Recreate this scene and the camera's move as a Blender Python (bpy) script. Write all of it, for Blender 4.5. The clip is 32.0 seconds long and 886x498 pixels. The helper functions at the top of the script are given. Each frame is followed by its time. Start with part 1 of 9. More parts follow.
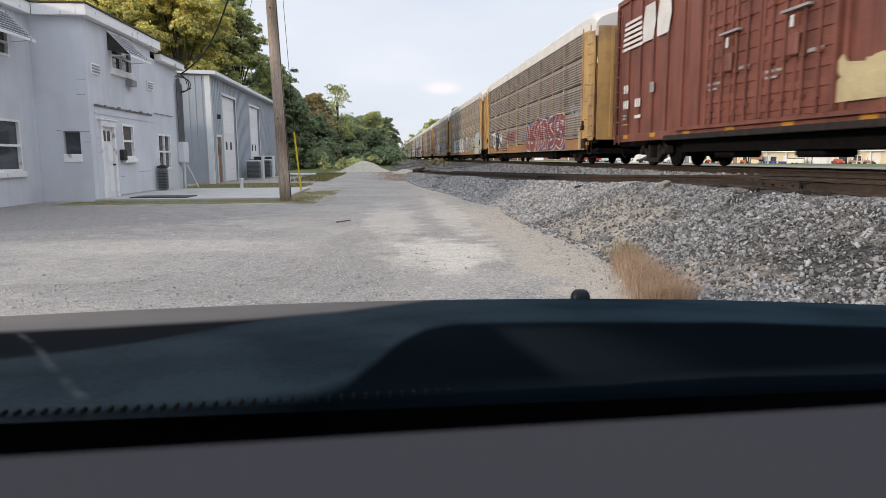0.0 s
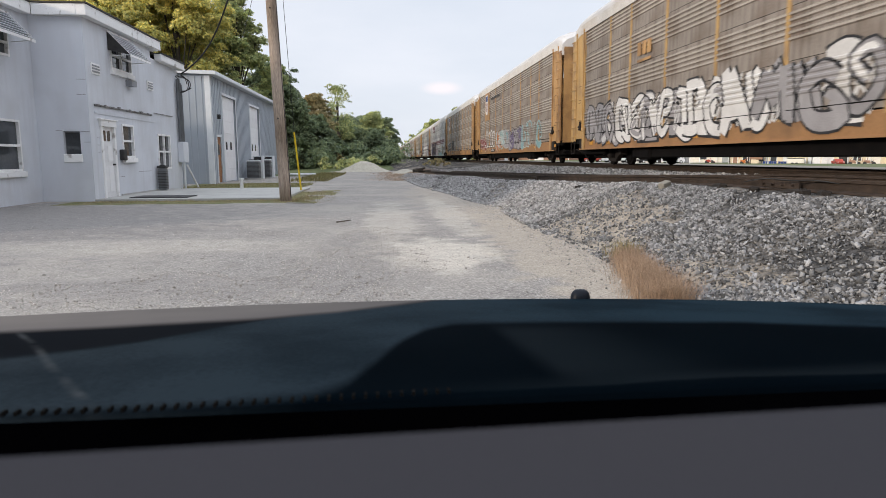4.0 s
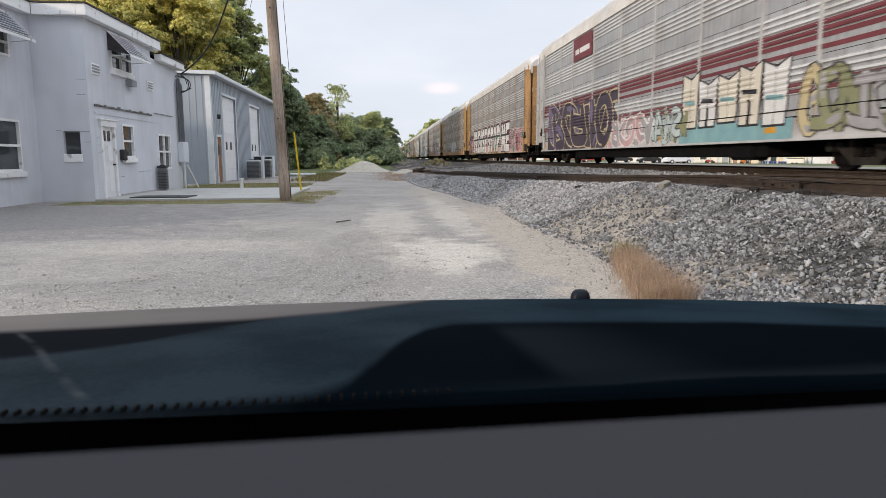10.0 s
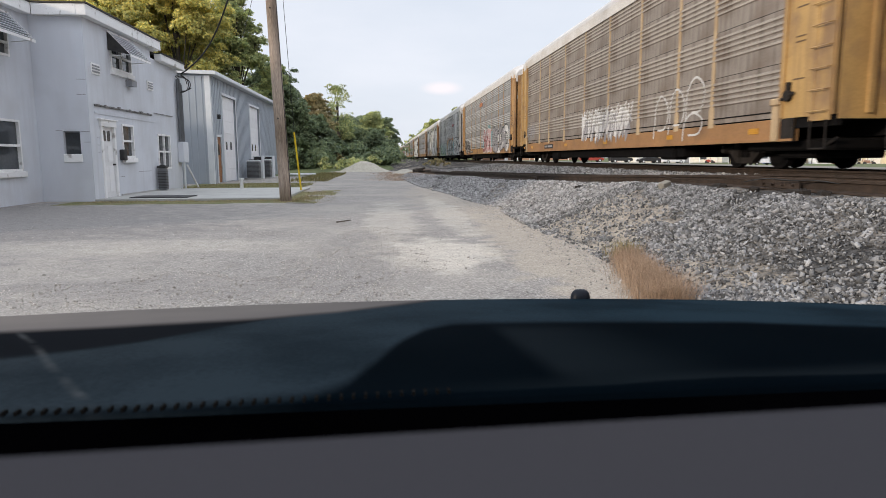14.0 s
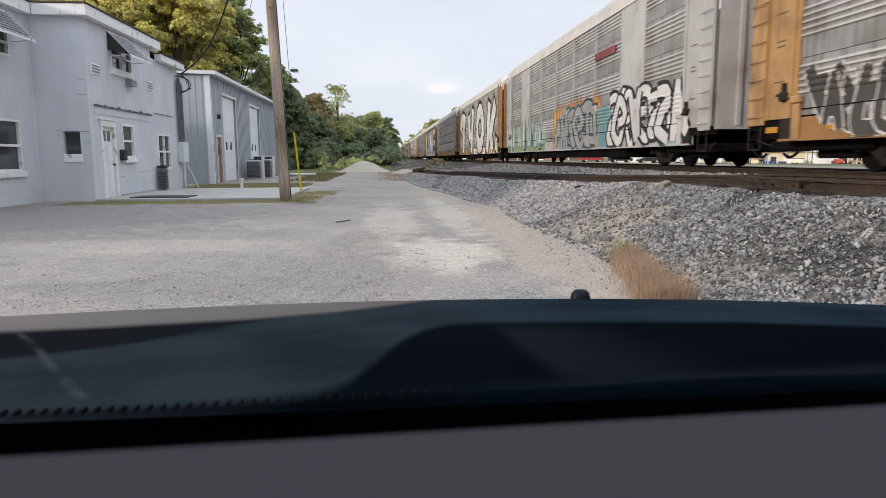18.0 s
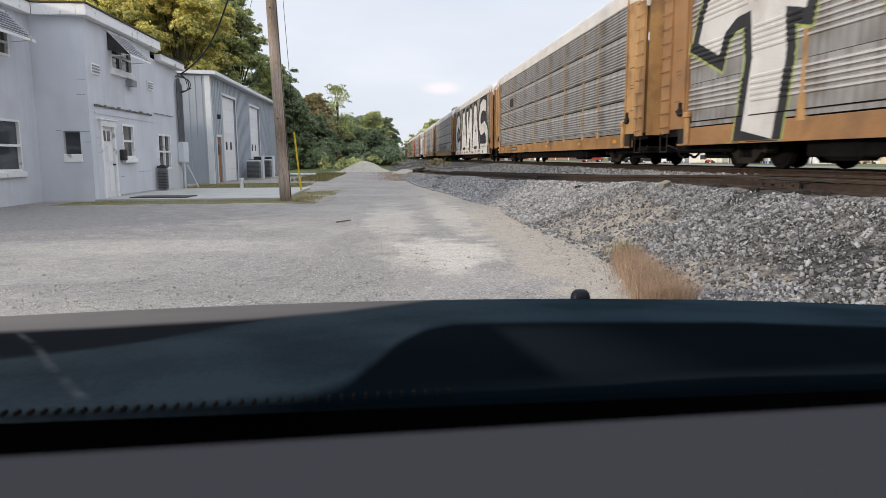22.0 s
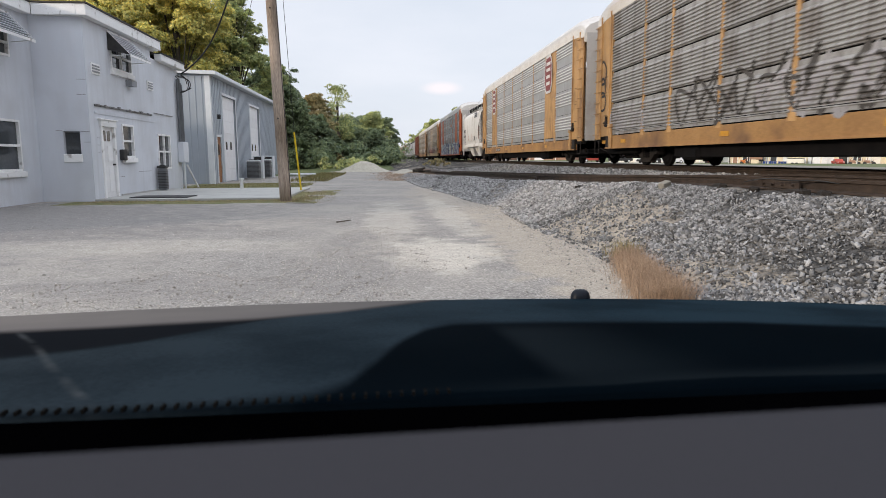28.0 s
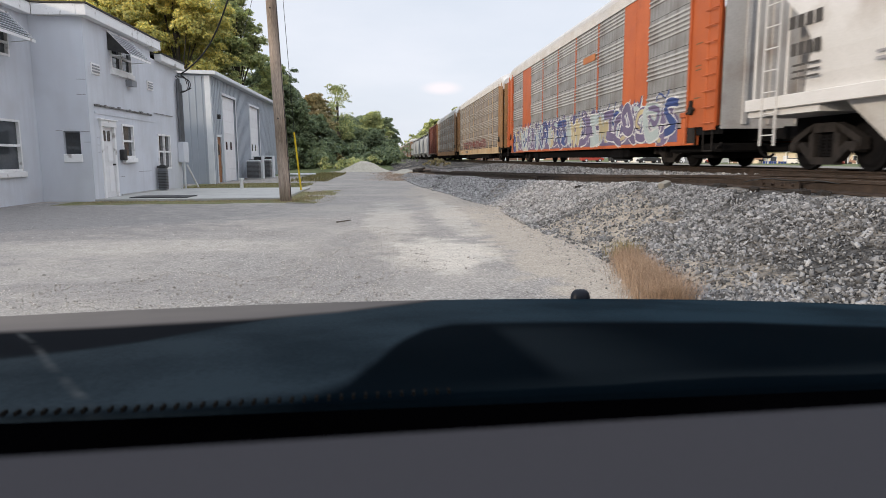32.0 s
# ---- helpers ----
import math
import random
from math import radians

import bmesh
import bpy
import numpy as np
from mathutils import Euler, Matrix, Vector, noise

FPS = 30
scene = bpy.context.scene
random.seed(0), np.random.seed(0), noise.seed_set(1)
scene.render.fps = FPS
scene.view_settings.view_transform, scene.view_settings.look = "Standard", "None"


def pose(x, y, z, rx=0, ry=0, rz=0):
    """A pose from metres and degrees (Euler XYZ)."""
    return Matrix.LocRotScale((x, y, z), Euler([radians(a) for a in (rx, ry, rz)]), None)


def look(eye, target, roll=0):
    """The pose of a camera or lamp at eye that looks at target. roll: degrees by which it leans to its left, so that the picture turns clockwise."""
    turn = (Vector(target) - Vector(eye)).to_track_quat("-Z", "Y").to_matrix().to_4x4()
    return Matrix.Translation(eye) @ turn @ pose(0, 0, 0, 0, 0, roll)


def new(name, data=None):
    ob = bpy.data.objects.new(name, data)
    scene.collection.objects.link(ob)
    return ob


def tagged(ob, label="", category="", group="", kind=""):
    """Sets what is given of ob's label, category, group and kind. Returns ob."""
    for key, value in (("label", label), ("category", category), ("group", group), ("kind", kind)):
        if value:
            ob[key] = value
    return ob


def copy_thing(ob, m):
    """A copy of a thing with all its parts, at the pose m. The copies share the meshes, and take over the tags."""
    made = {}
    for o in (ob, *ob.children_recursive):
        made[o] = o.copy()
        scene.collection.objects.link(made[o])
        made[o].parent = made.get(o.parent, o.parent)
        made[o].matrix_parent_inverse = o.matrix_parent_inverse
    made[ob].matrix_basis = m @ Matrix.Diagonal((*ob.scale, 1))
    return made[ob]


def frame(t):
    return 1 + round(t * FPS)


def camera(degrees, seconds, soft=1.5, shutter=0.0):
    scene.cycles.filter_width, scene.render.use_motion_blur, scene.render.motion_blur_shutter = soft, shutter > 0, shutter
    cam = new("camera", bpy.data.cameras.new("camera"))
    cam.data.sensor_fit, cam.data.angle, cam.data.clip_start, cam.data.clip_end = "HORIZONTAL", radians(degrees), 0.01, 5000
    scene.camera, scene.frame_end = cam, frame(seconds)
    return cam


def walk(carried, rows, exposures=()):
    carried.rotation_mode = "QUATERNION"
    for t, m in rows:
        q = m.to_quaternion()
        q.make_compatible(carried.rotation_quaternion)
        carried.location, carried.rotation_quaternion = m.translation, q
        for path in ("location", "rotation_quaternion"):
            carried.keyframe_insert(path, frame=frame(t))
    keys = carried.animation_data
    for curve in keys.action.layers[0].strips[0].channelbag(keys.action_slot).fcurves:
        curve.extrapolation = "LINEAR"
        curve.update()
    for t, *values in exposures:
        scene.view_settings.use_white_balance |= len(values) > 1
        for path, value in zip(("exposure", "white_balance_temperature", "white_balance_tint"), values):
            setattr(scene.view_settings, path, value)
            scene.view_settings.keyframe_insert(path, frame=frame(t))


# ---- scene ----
EYE = (0.0, 0.0, 1.15)
VIEW = look(EYE, (0.87619762, 9.86393601, -0.24105861), -0.3)
cam = camera(68.58, 32.0, 0.55, 0.25)
cam.data.dof.use_dof, cam.data.dof.focus_distance, cam.data.dof.aperture_fstop = True, 16.0, 10.0
walk(cam, [(0.0, VIEW), (32.0, VIEW)], [(0.0, 0.0, 6200, 12), (32.0, 0.0, 6200, 12)])

# ---- sky and sun ----
SUN_EL, SUN_AZ = radians(14), radians(-118)
world = bpy.data.worlds.new("hazy_sky")
scene.world = world
world.use_nodes = True
wn, wl = world.node_tree.nodes, world.node_tree.links
wn.clear()
sky = wn.new("ShaderNodeTexSky")
sky.sky_type, sky.sun_disc, sky.sun_elevation, sky.sun_rotation = "NISHITA", False, SUN_EL, SUN_AZ
sky.dust_density, sky.air_density = 2.0, 1.0
wtc = wn.new("ShaderNodeTexCoord")
wmap = wn.new("ShaderNodeMapping")
wmap.inputs["Scale"].default_value = (2.0, 2.0, 7.0)
wl.new(wtc.outputs["Generated"], wmap.inputs["Vector"])
wnoise = wn.new("ShaderNodeTexNoise")
wnoise.inputs["Scale"].default_value, wnoise.inputs["Detail"].default_value = 1.6, 5
wl.new(wmap.outputs["Vector"], wnoise.inputs["Vector"])
wramp = wn.new("ShaderNodeValToRGB")
wramp.color_ramp.elements[0].position, wramp.color_ramp.elements[1].position = 0.35, 0.7
wramp.color_ramp.elements[0].color = (8.5, 8.9, 9.4, 1)
wramp.color_ramp.elements[1].color = (9.6, 9.75, 10.1, 1)
wl.new(wnoise.outputs["Fac"], wramp.inputs["Fac"])
wmix = wn.new("ShaderNodeMix")
wmix.data_type = "RGBA"
wmix.inputs["Factor"].default_value = 0.86
wl.new(sky.outputs["Color"], wmix.inputs["A"])
wl.new(wramp.outputs["Color"], wmix.inputs["B"])
# a hazy sky is brighter overhead than near the horizon
wsep = wn.new("ShaderNodeSeparateXYZ")
wl.new(wtc.outputs["Generated"], wsep.inputs["Vector"])
wup = wn.new("ShaderNodeMapRange")
wup.interpolation_type = "SMOOTHSTEP"
for key, v in (("From Min", 0.2), ("From Max", 0.95), ("To Min", 1.0), ("To Max", 1.9)):
    wup.inputs[key].default_value = v
wl.new(wsep.outputs["Z"], wup.inputs["Value"])
wmul = wn.new("ShaderNodeMix")
wmul.data_type, wmul.blend_type = "RGBA", "MULTIPLY"
wmul.inputs["Factor"].default_value = 1.0
wl.new(wup.outputs["Result"], wmul.inputs["B"])
# one small pale cloud low in the sky
wsub = wn.new("ShaderNodeMapping")
wsub.vector_type = "TEXTURE"
wsub.inputs["Location"].default_value = (0.0875, 0.991, 0.103)
wsub.inputs["Scale"].default_value = (0.038, 0.038, 0.0125)
wl.new(wtc.outputs["Generated"], wsub.inputs["Vector"])
wlen = wn.new("ShaderNodeVectorMath")
wlen.operation = "LENGTH"
wl.new(wsub.outputs["Vector"], wlen.inputs[0])
wcl = wn.new("ShaderNodeMapRange")
wcl.interpolation_type = "SMOOTHSTEP"
for key, v in (("From Min", 1.0), ("From Max", 0.2), ("To Min", 0.0), ("To Max", 0.9)):
    wcl.inputs[key].default_value = v
wl.new(wlen.outputs["Value"], wcl.inputs["Value"])
wcm = wn.new("ShaderNodeMix")
wcm.data_type = "RGBA"
wcm.inputs["B"].default_value = (10.6, 9.7, 9.5, 1)
wl.new(wcl.outputs["Result"], wcm.inputs["Factor"])
wl.new(wmix.outputs["Result"], wcm.inputs["A"])
wl.new(wcm.outputs["Result"], wmul.inputs["A"])
wbg = wn.new("ShaderNodeBackground")
wbg.inputs["Strength"].default_value = 0.1
wout = wn.new("ShaderNodeOutputWorld")
wl.new(wmul.outputs["Result"], wbg.inputs["Color"])
wl.new(wbg.outputs["Background"], wout.inputs["Surface"])

sun = new("sun", bpy.data.lights.new("sun", "SUN"))
sun.data.energy, sun.data.angle, sun.data.color = 2.35, radians(5), (1.0, 0.84, 0.64)
sun.matrix_world = look((0, 0, 30), Vector((0, 0, 30)) - Vector((math.sin(SUN_AZ) * math.cos(SUN_EL), math.cos(SUN_AZ) * math.cos(SUN_EL), math.sin(SUN_EL))))


# ---- materials ----
def surf(name, a, b, scale=4.0, rough=0.8, metal=0.0, bump=0.15, fine=60.0, spec=0.3, stain=None, sscale=0.7, slo=0.5, shi=0.68, vary=0.12, world_space=False, island=0.0, stretch=None, dist=0.01, streak=None, pebble=0.0, pebble_vary=0.3, spots=(), ior=1.45, skew=1.0):
    m = bpy.data.materials.new(name)
    m.use_nodes = True
    n, l = m.node_tree.nodes, m.node_tree.links
    p = n["Principled BSDF"]
    p.inputs["Roughness"].default_value, p.inputs["Metallic"].default_value = rough, metal
    p.inputs["Specular IOR Level"].default_value, p.inputs["IOR"].default_value = spec, ior
    if world_space:
        src = n.new("ShaderNodeNewGeometry").outputs["Position"]
    else:
        src = n.new("ShaderNodeTexCoord").outputs["Object"]
    if stretch:
        mp = n.new("ShaderNodeMapping")
        mp.inputs["Scale"].default_value = stretch
        l.new(src, mp.inputs["Vector"])
        src = mp.outputs["Vector"]

    def noise_node(s, d):
        t = n.new("ShaderNodeTexNoise")
        t.inputs["Scale"].default_value, t.inputs["Detail"].default_value = s, d
        l.new(src, t.inputs["Vector"])
        return t.outputs["Fac"]

    def mixer(fac, ca, cb, kind="MIX"):
        x = n.new("ShaderNodeMix")
        x.data_type, x.blend_type = "RGBA", kind
        for key, val in (("Factor", fac), ("A", ca), ("B", cb)):
            if isinstance(val, (int, float)):
                x.inputs[key].default_value = val
            elif isinstance(val, tuple):
                x.inputs[key].default_value = (*val, 1)
            else:
                l.new(val, x.inputs[key])
        return x.outputs["Result"]

    def spread(val, lo, hi, to_lo=0.0, to_hi=1.0):
        x = n.new("ShaderNodeMapRange")
        for key, v in (("From Min", lo), ("From Max", hi), ("To Min", to_lo), ("To Max", to_hi)):
            x.inputs[key].default_value = v
        l.new(val, x.inputs["Value"])
        return x.outputs["Result"]

    col = mixer(spread(noise_node(scale, 6), 0.3, 0.7), a, b)
    grain = noise_node(fine, 4)
    g = spread(grain, 0.25, 0.75, 1 - vary * 1.6, 1 + vary * 1.6)
    col = mixer(1.0, col, g, "MULTIPLY")
    height = grain
    if pebble:
        vo = n.new("ShaderNodeTexVoronoi")
        vo.inputs["Scale"].default_value = pebble
        l.new(src, vo.inputs["Vector"])
        bw = n.new("ShaderNodeSeparateXYZ")
        l.new(vo.outputs["Color"], bw.inputs["Vector"])
        col = mixer(1.0, col, spread(bw.outputs["X"], 0, 1, 1 - pebble_vary, 1 + pebble_vary), "MULTIPLY")
        height = spread(vo.outputs["Distance"], 0.0, 0.8, 1.0, 0.0)
    if stain:
        col = mixer(spread(noise_node(sscale, 8), slo, shi, 0.0, 0.88), col, stain)
    for (cx, cy), (rx, ry), tone, amount in spots:
        # a patch with a ragged edge: worn ground, and the shade painted by the building
        sp = n.new("ShaderNodeMapping")
        sp.vector_type = "TEXTURE"
        sp.inputs["Location"].default_value, sp.inputs["Scale"].default_value = (cx, cy, 0), (rx, ry, 1000)
        l.new(src, sp.inputs["Vector"])
        ln = n.new("ShaderNodeVectorMath")
        ln.operation = "LENGTH"
        l.new(sp.outputs["Vector"], ln.inputs[0])
        ad = n.new("ShaderNodeMath")
        l.new(ln.outputs["Value"], ad.inputs[0])
        l.new(spread(noise_node(2.2, 8), 0.25, 0.75, -0.5, 0.5), ad.inputs[1])
        col = mixer(spread(ad.outputs["Value"], 1.15, 0.7, 0.0, amount), col, tone)
    if pebble and spots:
        vg = n.new("ShaderNodeTexVoronoi")
        vg.inputs["Scale"].default_value = pebble * 0.75
        l.new(src, vg.inputs["Vector"])
        bg = n.new("ShaderNodeSeparateXYZ")
        l.new(vg.outputs["Color"], bg.inputs["Vector"])
        col = mixer(1.0, col, spread(bg.outputs["Y"], 0, 1, 0.8, 1.2), "MULTIPLY")
        col = mixer(1.0, col, spread(noise_node(5.0, 10), 0.3, 0.7, 0.92, 1.08), "MULTIPLY")
    if streak:
        sm = n.new("ShaderNodeMapping")
        sm.inputs["Scale"].default_value = (1.0, 3.2, 0.22)
        l.new(src, sm.inputs["Vector"])
        st = n.new("ShaderNodeTexNoise")
        st.inputs["Scale"].default_value, st.inputs["Detail"].default_value = 2.0, 8
        l.new(sm.outputs["Vector"], st.inputs["Vector"])
        col = mixer(spread(st.outputs["Fac"], 0.47, 0.72, 0.0, 0.75), col, streak)
    if island:
        r = n.new("ShaderNodeNewGeometry").outputs["Random Per Island"]
        pw = n.new("ShaderNodeMath")
        pw.operation = "POWER"
        pw.inputs[1].default_value = skew
        l.new(r, pw.inputs[0])
        col = mixer(1.0, col, spread(pw.outputs["Value"], 0, 1, 1 - island, 1 + island), "MULTIPLY")
    else:
        r = n.new("ShaderNodeObjectInfo").outputs["Random"]
        col = mixer(1.0, col, spread(r, 0, 1, 0.94, 1.06), "MULTIPLY")
    l.new(col, p.inputs["Base Color"])
    if bump:
        bn = n.new("ShaderNodeBump")
        bn.inputs["Strength"].default_value, bn.inputs["Distance"].default_value = bump, dist
        l.new(height, bn.inputs["Height"])
        l.new(bn.outputs["Normal"], p.inputs["Normal"])
    return m


def glassy(name, c, rough=0.06):
    m = surf(name, c, tuple(v * 1.4 for v in c), 1.5, rough, 0, 0, 20, 0.8)
    return m


PALE, TAN, GREY = (0.475, 0.44, 0.385), (0.38, 0.335, 0.275), (0.21, 0.20, 0.193)
# the wide GREY spot at (-8, 12.5) paints the building's shade on the ground
LOT = surf("crushed_stone", (0.292, 0.275, 0.255), (0.24, 0.226, 0.21), 0.8, 0.95, bump=0.5, fine=34, world_space=True, stain=(0.325, 0.302, 0.272), sscale=0.45, slo=0.44, shi=0.62, vary=0.16, dist=0.008, pebble=75, pebble_vary=0.36,
           spots=(((0.72, 7.9), (0.72, 1.35), PALE, 0.95), ((0.25, 7.2), (0.25, 0.5), PALE, 0.6), ((2.1, 8.0), (0.75, 6.5), TAN, 0.75), ((2.0, 20.0), (1.2, 9.0), TAN, 0.6), ((-8.0, 12.5), (5.4, 6.0), GREY, 0.9), ((-2.0, 5.9), (1.7, 0.6), GREY, 0.5), ((-5.0, 5.5), (1.6, 1.2), GREY, 0.55), ((-3.5, 9.0), (2.0, 0.8), PALE, 0.35), ((0.1, 12.5), (0.5, 4.5), PALE, 0.5), ((1.3, 14.0), (0.35, 5.0), PALE, 0.5), ((-0.4, 7.0), (0.5, 2.5), GREY, 0.35)))
# bed colour kept nearly black to stand for the shade between the stones
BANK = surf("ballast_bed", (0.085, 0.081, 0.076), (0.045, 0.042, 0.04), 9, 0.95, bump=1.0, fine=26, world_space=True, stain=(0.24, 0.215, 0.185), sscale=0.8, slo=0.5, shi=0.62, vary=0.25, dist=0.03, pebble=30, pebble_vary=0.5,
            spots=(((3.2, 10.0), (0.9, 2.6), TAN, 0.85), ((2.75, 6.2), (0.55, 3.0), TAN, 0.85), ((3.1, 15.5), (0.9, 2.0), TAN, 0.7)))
TURF = surf("dry_turf", (0.10, 0.12, 0.04), (0.22, 0.19, 0.10), 2.5, 0.95, bump=0.8, fine=30, world_space=True, vary=0.3, dist=0.04)
FIELD = surf("far_field", (0.07, 0.10, 0.035), (0.13, 0.14, 0.06), 0.2, 0.95, bump=0.5, fine=4, world_space=True, vary=0.2, dist=0.1)
YARD = surf("far_yard", (0.27, 0.25, 0.22), (0.205, 0.19, 0.165), 0.3, 0.95, bump=0.4, fine=6, world_space=True, vary=0.15, spec=0.05, ior=1.1)
STONE = surf("ballast_stone", (0.28, 0.277, 0.275), (0.16, 0.158, 0.156), 6, 0.9, bump=0.4, fine=90, island=0.68, skew=1.3)
STONE_DUSTY = surf("dusty_ballast_stone", (0.35, 0.34, 0.33), (0.23, 0.224, 0.217), 6, 0.9, bump=0.4, fine=90, island=0.5)
CHIP = surf("small_stone", (0.42, 0.392, 0.358), (0.31, 0.29, 0.268), 6, 0.95, bump=0.2, fine=90, island=0.38)
PILE = surf("sand_heap", (0.43, 0.40, 0.33), (0.34, 0.32, 0.27), 3, 0.95, bump=0.7, fine=20, vary=0.2, dist=0.03)
OLDBLOCK = surf("weathered_block_concrete", (0.25, 0.235, 0.20), (0.18, 0.17, 0.145), 6, 0.9, bump=0.4, fine=60)
CONCRETE = surf("slab_concrete", (0.42, 0.42, 0.40), (0.34, 0.34, 0.325), 1.2, 0.9, bump=0.2, fine=50)
PAINTED = surf("painted_block", (0.64, 0.665, 0.715), (0.57, 0.595, 0.645), 0.8, 0.75, bump=0.25, fine=40, vary=0.05, stain=(0.50, 0.51, 0.535), sscale=0.9, slo=0.5, shi=0.8, streak=(0.545, 0.56, 0.60))
TRIM = surf("white_trim", (0.82, 0.82, 0.82), (0.76, 0.76, 0.76), 3, 0.6, bump=0.1, stain=(0.34, 0.32, 0.30), sscale=4, slo=0.6, shi=0.7, vary=0.05)
DOORW = surf("white_door_paint", (0.77, 0.77, 0.78), (0.71, 0.71, 0.72), 3, 0.5, bump=0.05, vary=0.04)
ROOFING = surf("black_roofing", (0.045, 0.043, 0.042), (0.08, 0.075, 0.07), 2, 0.9)
PANE = glassy("window_pane", (0.045, 0.05, 0.055))
GREYW = surf("shutter_grey", (0.30, 0.31, 0.33), (0.24, 0.25, 0.27), 3, 0.7)
DARK_GREY = surf("plain_dark_grey", (0.13, 0.135, 0.145), (0.09, 0.095, 0.10), 4, 0.6)
MORTAR = surf("dark_mortar", (0.10, 0.10, 0.10), (0.28, 0.27, 0.26), 12, 0.95)
STEEL = surf("steel_siding", (0.39, 0.425, 0.47), (0.34, 0.375, 0.415), 0.7, 0.45, 0.0, bump=0.05, fine=30, vary=0.04)
STEELTRIM = surf("pale_steel_trim", (0.66, 0.68, 0.70), (0.58, 0.60, 0.62), 2, 0.5, bump=0.05, vary=0.04)
WOODDOOR = surf("orange_stained_wood", (0.34, 0.16, 0.07), (0.24, 0.11, 0.05), 4, 0.6, stretch=(6, 6, 1))
POLEWOOD = surf("weathered_pole_wood", (0.37, 0.30, 0.24), (0.25, 0.195, 0.15), 3, 0.9, bump=0.7, fine=14, stretch=(8, 8, 0.6), vary=0.25, dist=0.02)
YELLOWP = surf("yellow_plastic", (0.62, 0.46, 0.02), (0.52, 0.37, 0.02), 3, 0.5)
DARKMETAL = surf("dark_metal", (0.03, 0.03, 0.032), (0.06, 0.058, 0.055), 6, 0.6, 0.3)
CABLE = surf("cable_rubber", (0.02, 0.02, 0.02), (0.035, 0.035, 0.035), 6, 0.7)
ACGREY = surf("condenser_grey", (0.16, 0.165, 0.175), (0.12, 0.125, 0.13), 5, 0.6)
RAIL = surf("rusty_rail", (0.085, 0.06, 0.045), (0.05, 0.038, 0.03), 6, 0.6, 0.5, bump=0.3)
RAILTOP = surf("polished_rail_head", (0.34, 0.33, 0.32), (0.22, 0.2, 0.19), 3, 0.35, 0.9)
TIE = surf("creosote_tie", (0.06, 0.05, 0.042), (0.10, 0.085, 0.07), 3, 0.95, bump=0.6, fine=20, stretch=(1, 6, 6))
ROTTEN = surf("rotten_tie_wood", (0.035, 0.03, 0.026), (0.02, 0.017, 0.015), 5, 0.95, bump=0.8, fine=20, stretch=(1, 6, 6))
DRYGRASS = surf("dead_grass", (0.40, 0.285, 0.195), (0.30, 0.215, 0.15), 3, 0.9, bump=0, island=0.4)
PALEGRASS = surf("faded_short_grass", (0.25, 0.215, 0.11), (0.36, 0.28, 0.17), 2, 0.9, bump=0, island=0.4)
GREENGRASS = surf("short_grass", (0.14, 0.145, 0.055), (0.25, 0.205, 0.095), 2, 0.9, bump=0, island=0.4)


def leafy(name, a, b, c):
    m = bpy.data.materials.new(name)
    m.use_nodes = True
    n, l = m.node_tree.nodes, m.node_tree.links
    p = n["Principled BSDF"]
    p.inputs["Roughness"].default_value, p.inputs["Specular IOR Level"].default_value = 0.6, 0.25
    r = n.new("ShaderNodeNewGeometry").outputs["Random Per Island"]
    ramp = n.new("ShaderNodeValToRGB")
    e = ramp.color_ramp.elements
    e[0].color, e[1].color = (*a, 1), (*c, 1)
    mid = e.new(0.52)
    mid.color = (*b, 1)
    l.new(r, ramp.inputs["Fac"])
    tc = n.new("ShaderNodeTexCoord")
    t = n.new("ShaderNodeTexNoise")
    t.inputs["Scale"].default_value = 0.38
    l.new(tc.outputs["Object"], t.inputs["Vector"])
    mr = n.new("ShaderNodeMapRange")
    for key, v in (("From Min", 0.3), ("From Max", 0.7), ("To Min", 0.62), ("To Max", 1.4)):
        mr.inputs[key].default_value = v
    l.new(t.outputs["Fac"], mr.inputs["Value"])
    x = n.new("ShaderNodeMix")
    x.data_type, x.blend_type = "RGBA", "MULTIPLY"
    x.inputs["Factor"].default_value = 1
    l.new(ramp.outputs["Color"], x.inputs["A"])
    l.new(mr.outputs["Result"], x.inputs["B"])
    l.new(x.outputs["Result"], p.inputs["Base Color"])
    tr = n.new("ShaderNodeBsdfTranslucent")
    l.new(x.outputs["Result"], tr.inputs["Color"])
    mx = n.new("ShaderNodeMixShader")
    mx.inputs["Fac"].default_value = 0.4
    out = n["Material Output"]
    l.new(p.outputs["BSDF"], mx.inputs[1])
    l.new(tr.outputs["BSDF"], mx.inputs[2])
    l.new(mx.outputs["Shader"], out.inputs["Surface"])
    return m


# the gold of the low sun is put into this leaf colour
LEAF_SUNLIT = leafy("sunlit_golden_leaves", (0.32, 0.35, 0.13), (0.60, 0.55, 0.18), (0.90, 0.75, 0.25))
LEAF_GREEN = leafy("green_leaves", (0.23, 0.285, 0.135), (0.38, 0.42, 0.18), (0.60, 0.58, 0.25))
LEAF_DARK = leafy("dark_green_leaves", (0.14, 0.185, 0.115), (0.20, 0.25, 0.14), (0.30, 0.34, 0.175))
LEAF_RUST = leafy("rusty_leaves", (0.22, 0.20, 0.10), (0.36, 0.30, 0.15), (0.50, 0.40, 0.20))
BARK = surf("bark", (0.10, 0.085, 0.07), (0.06, 0.05, 0.04), 4, 0.95, bump=0.6, fine=20)


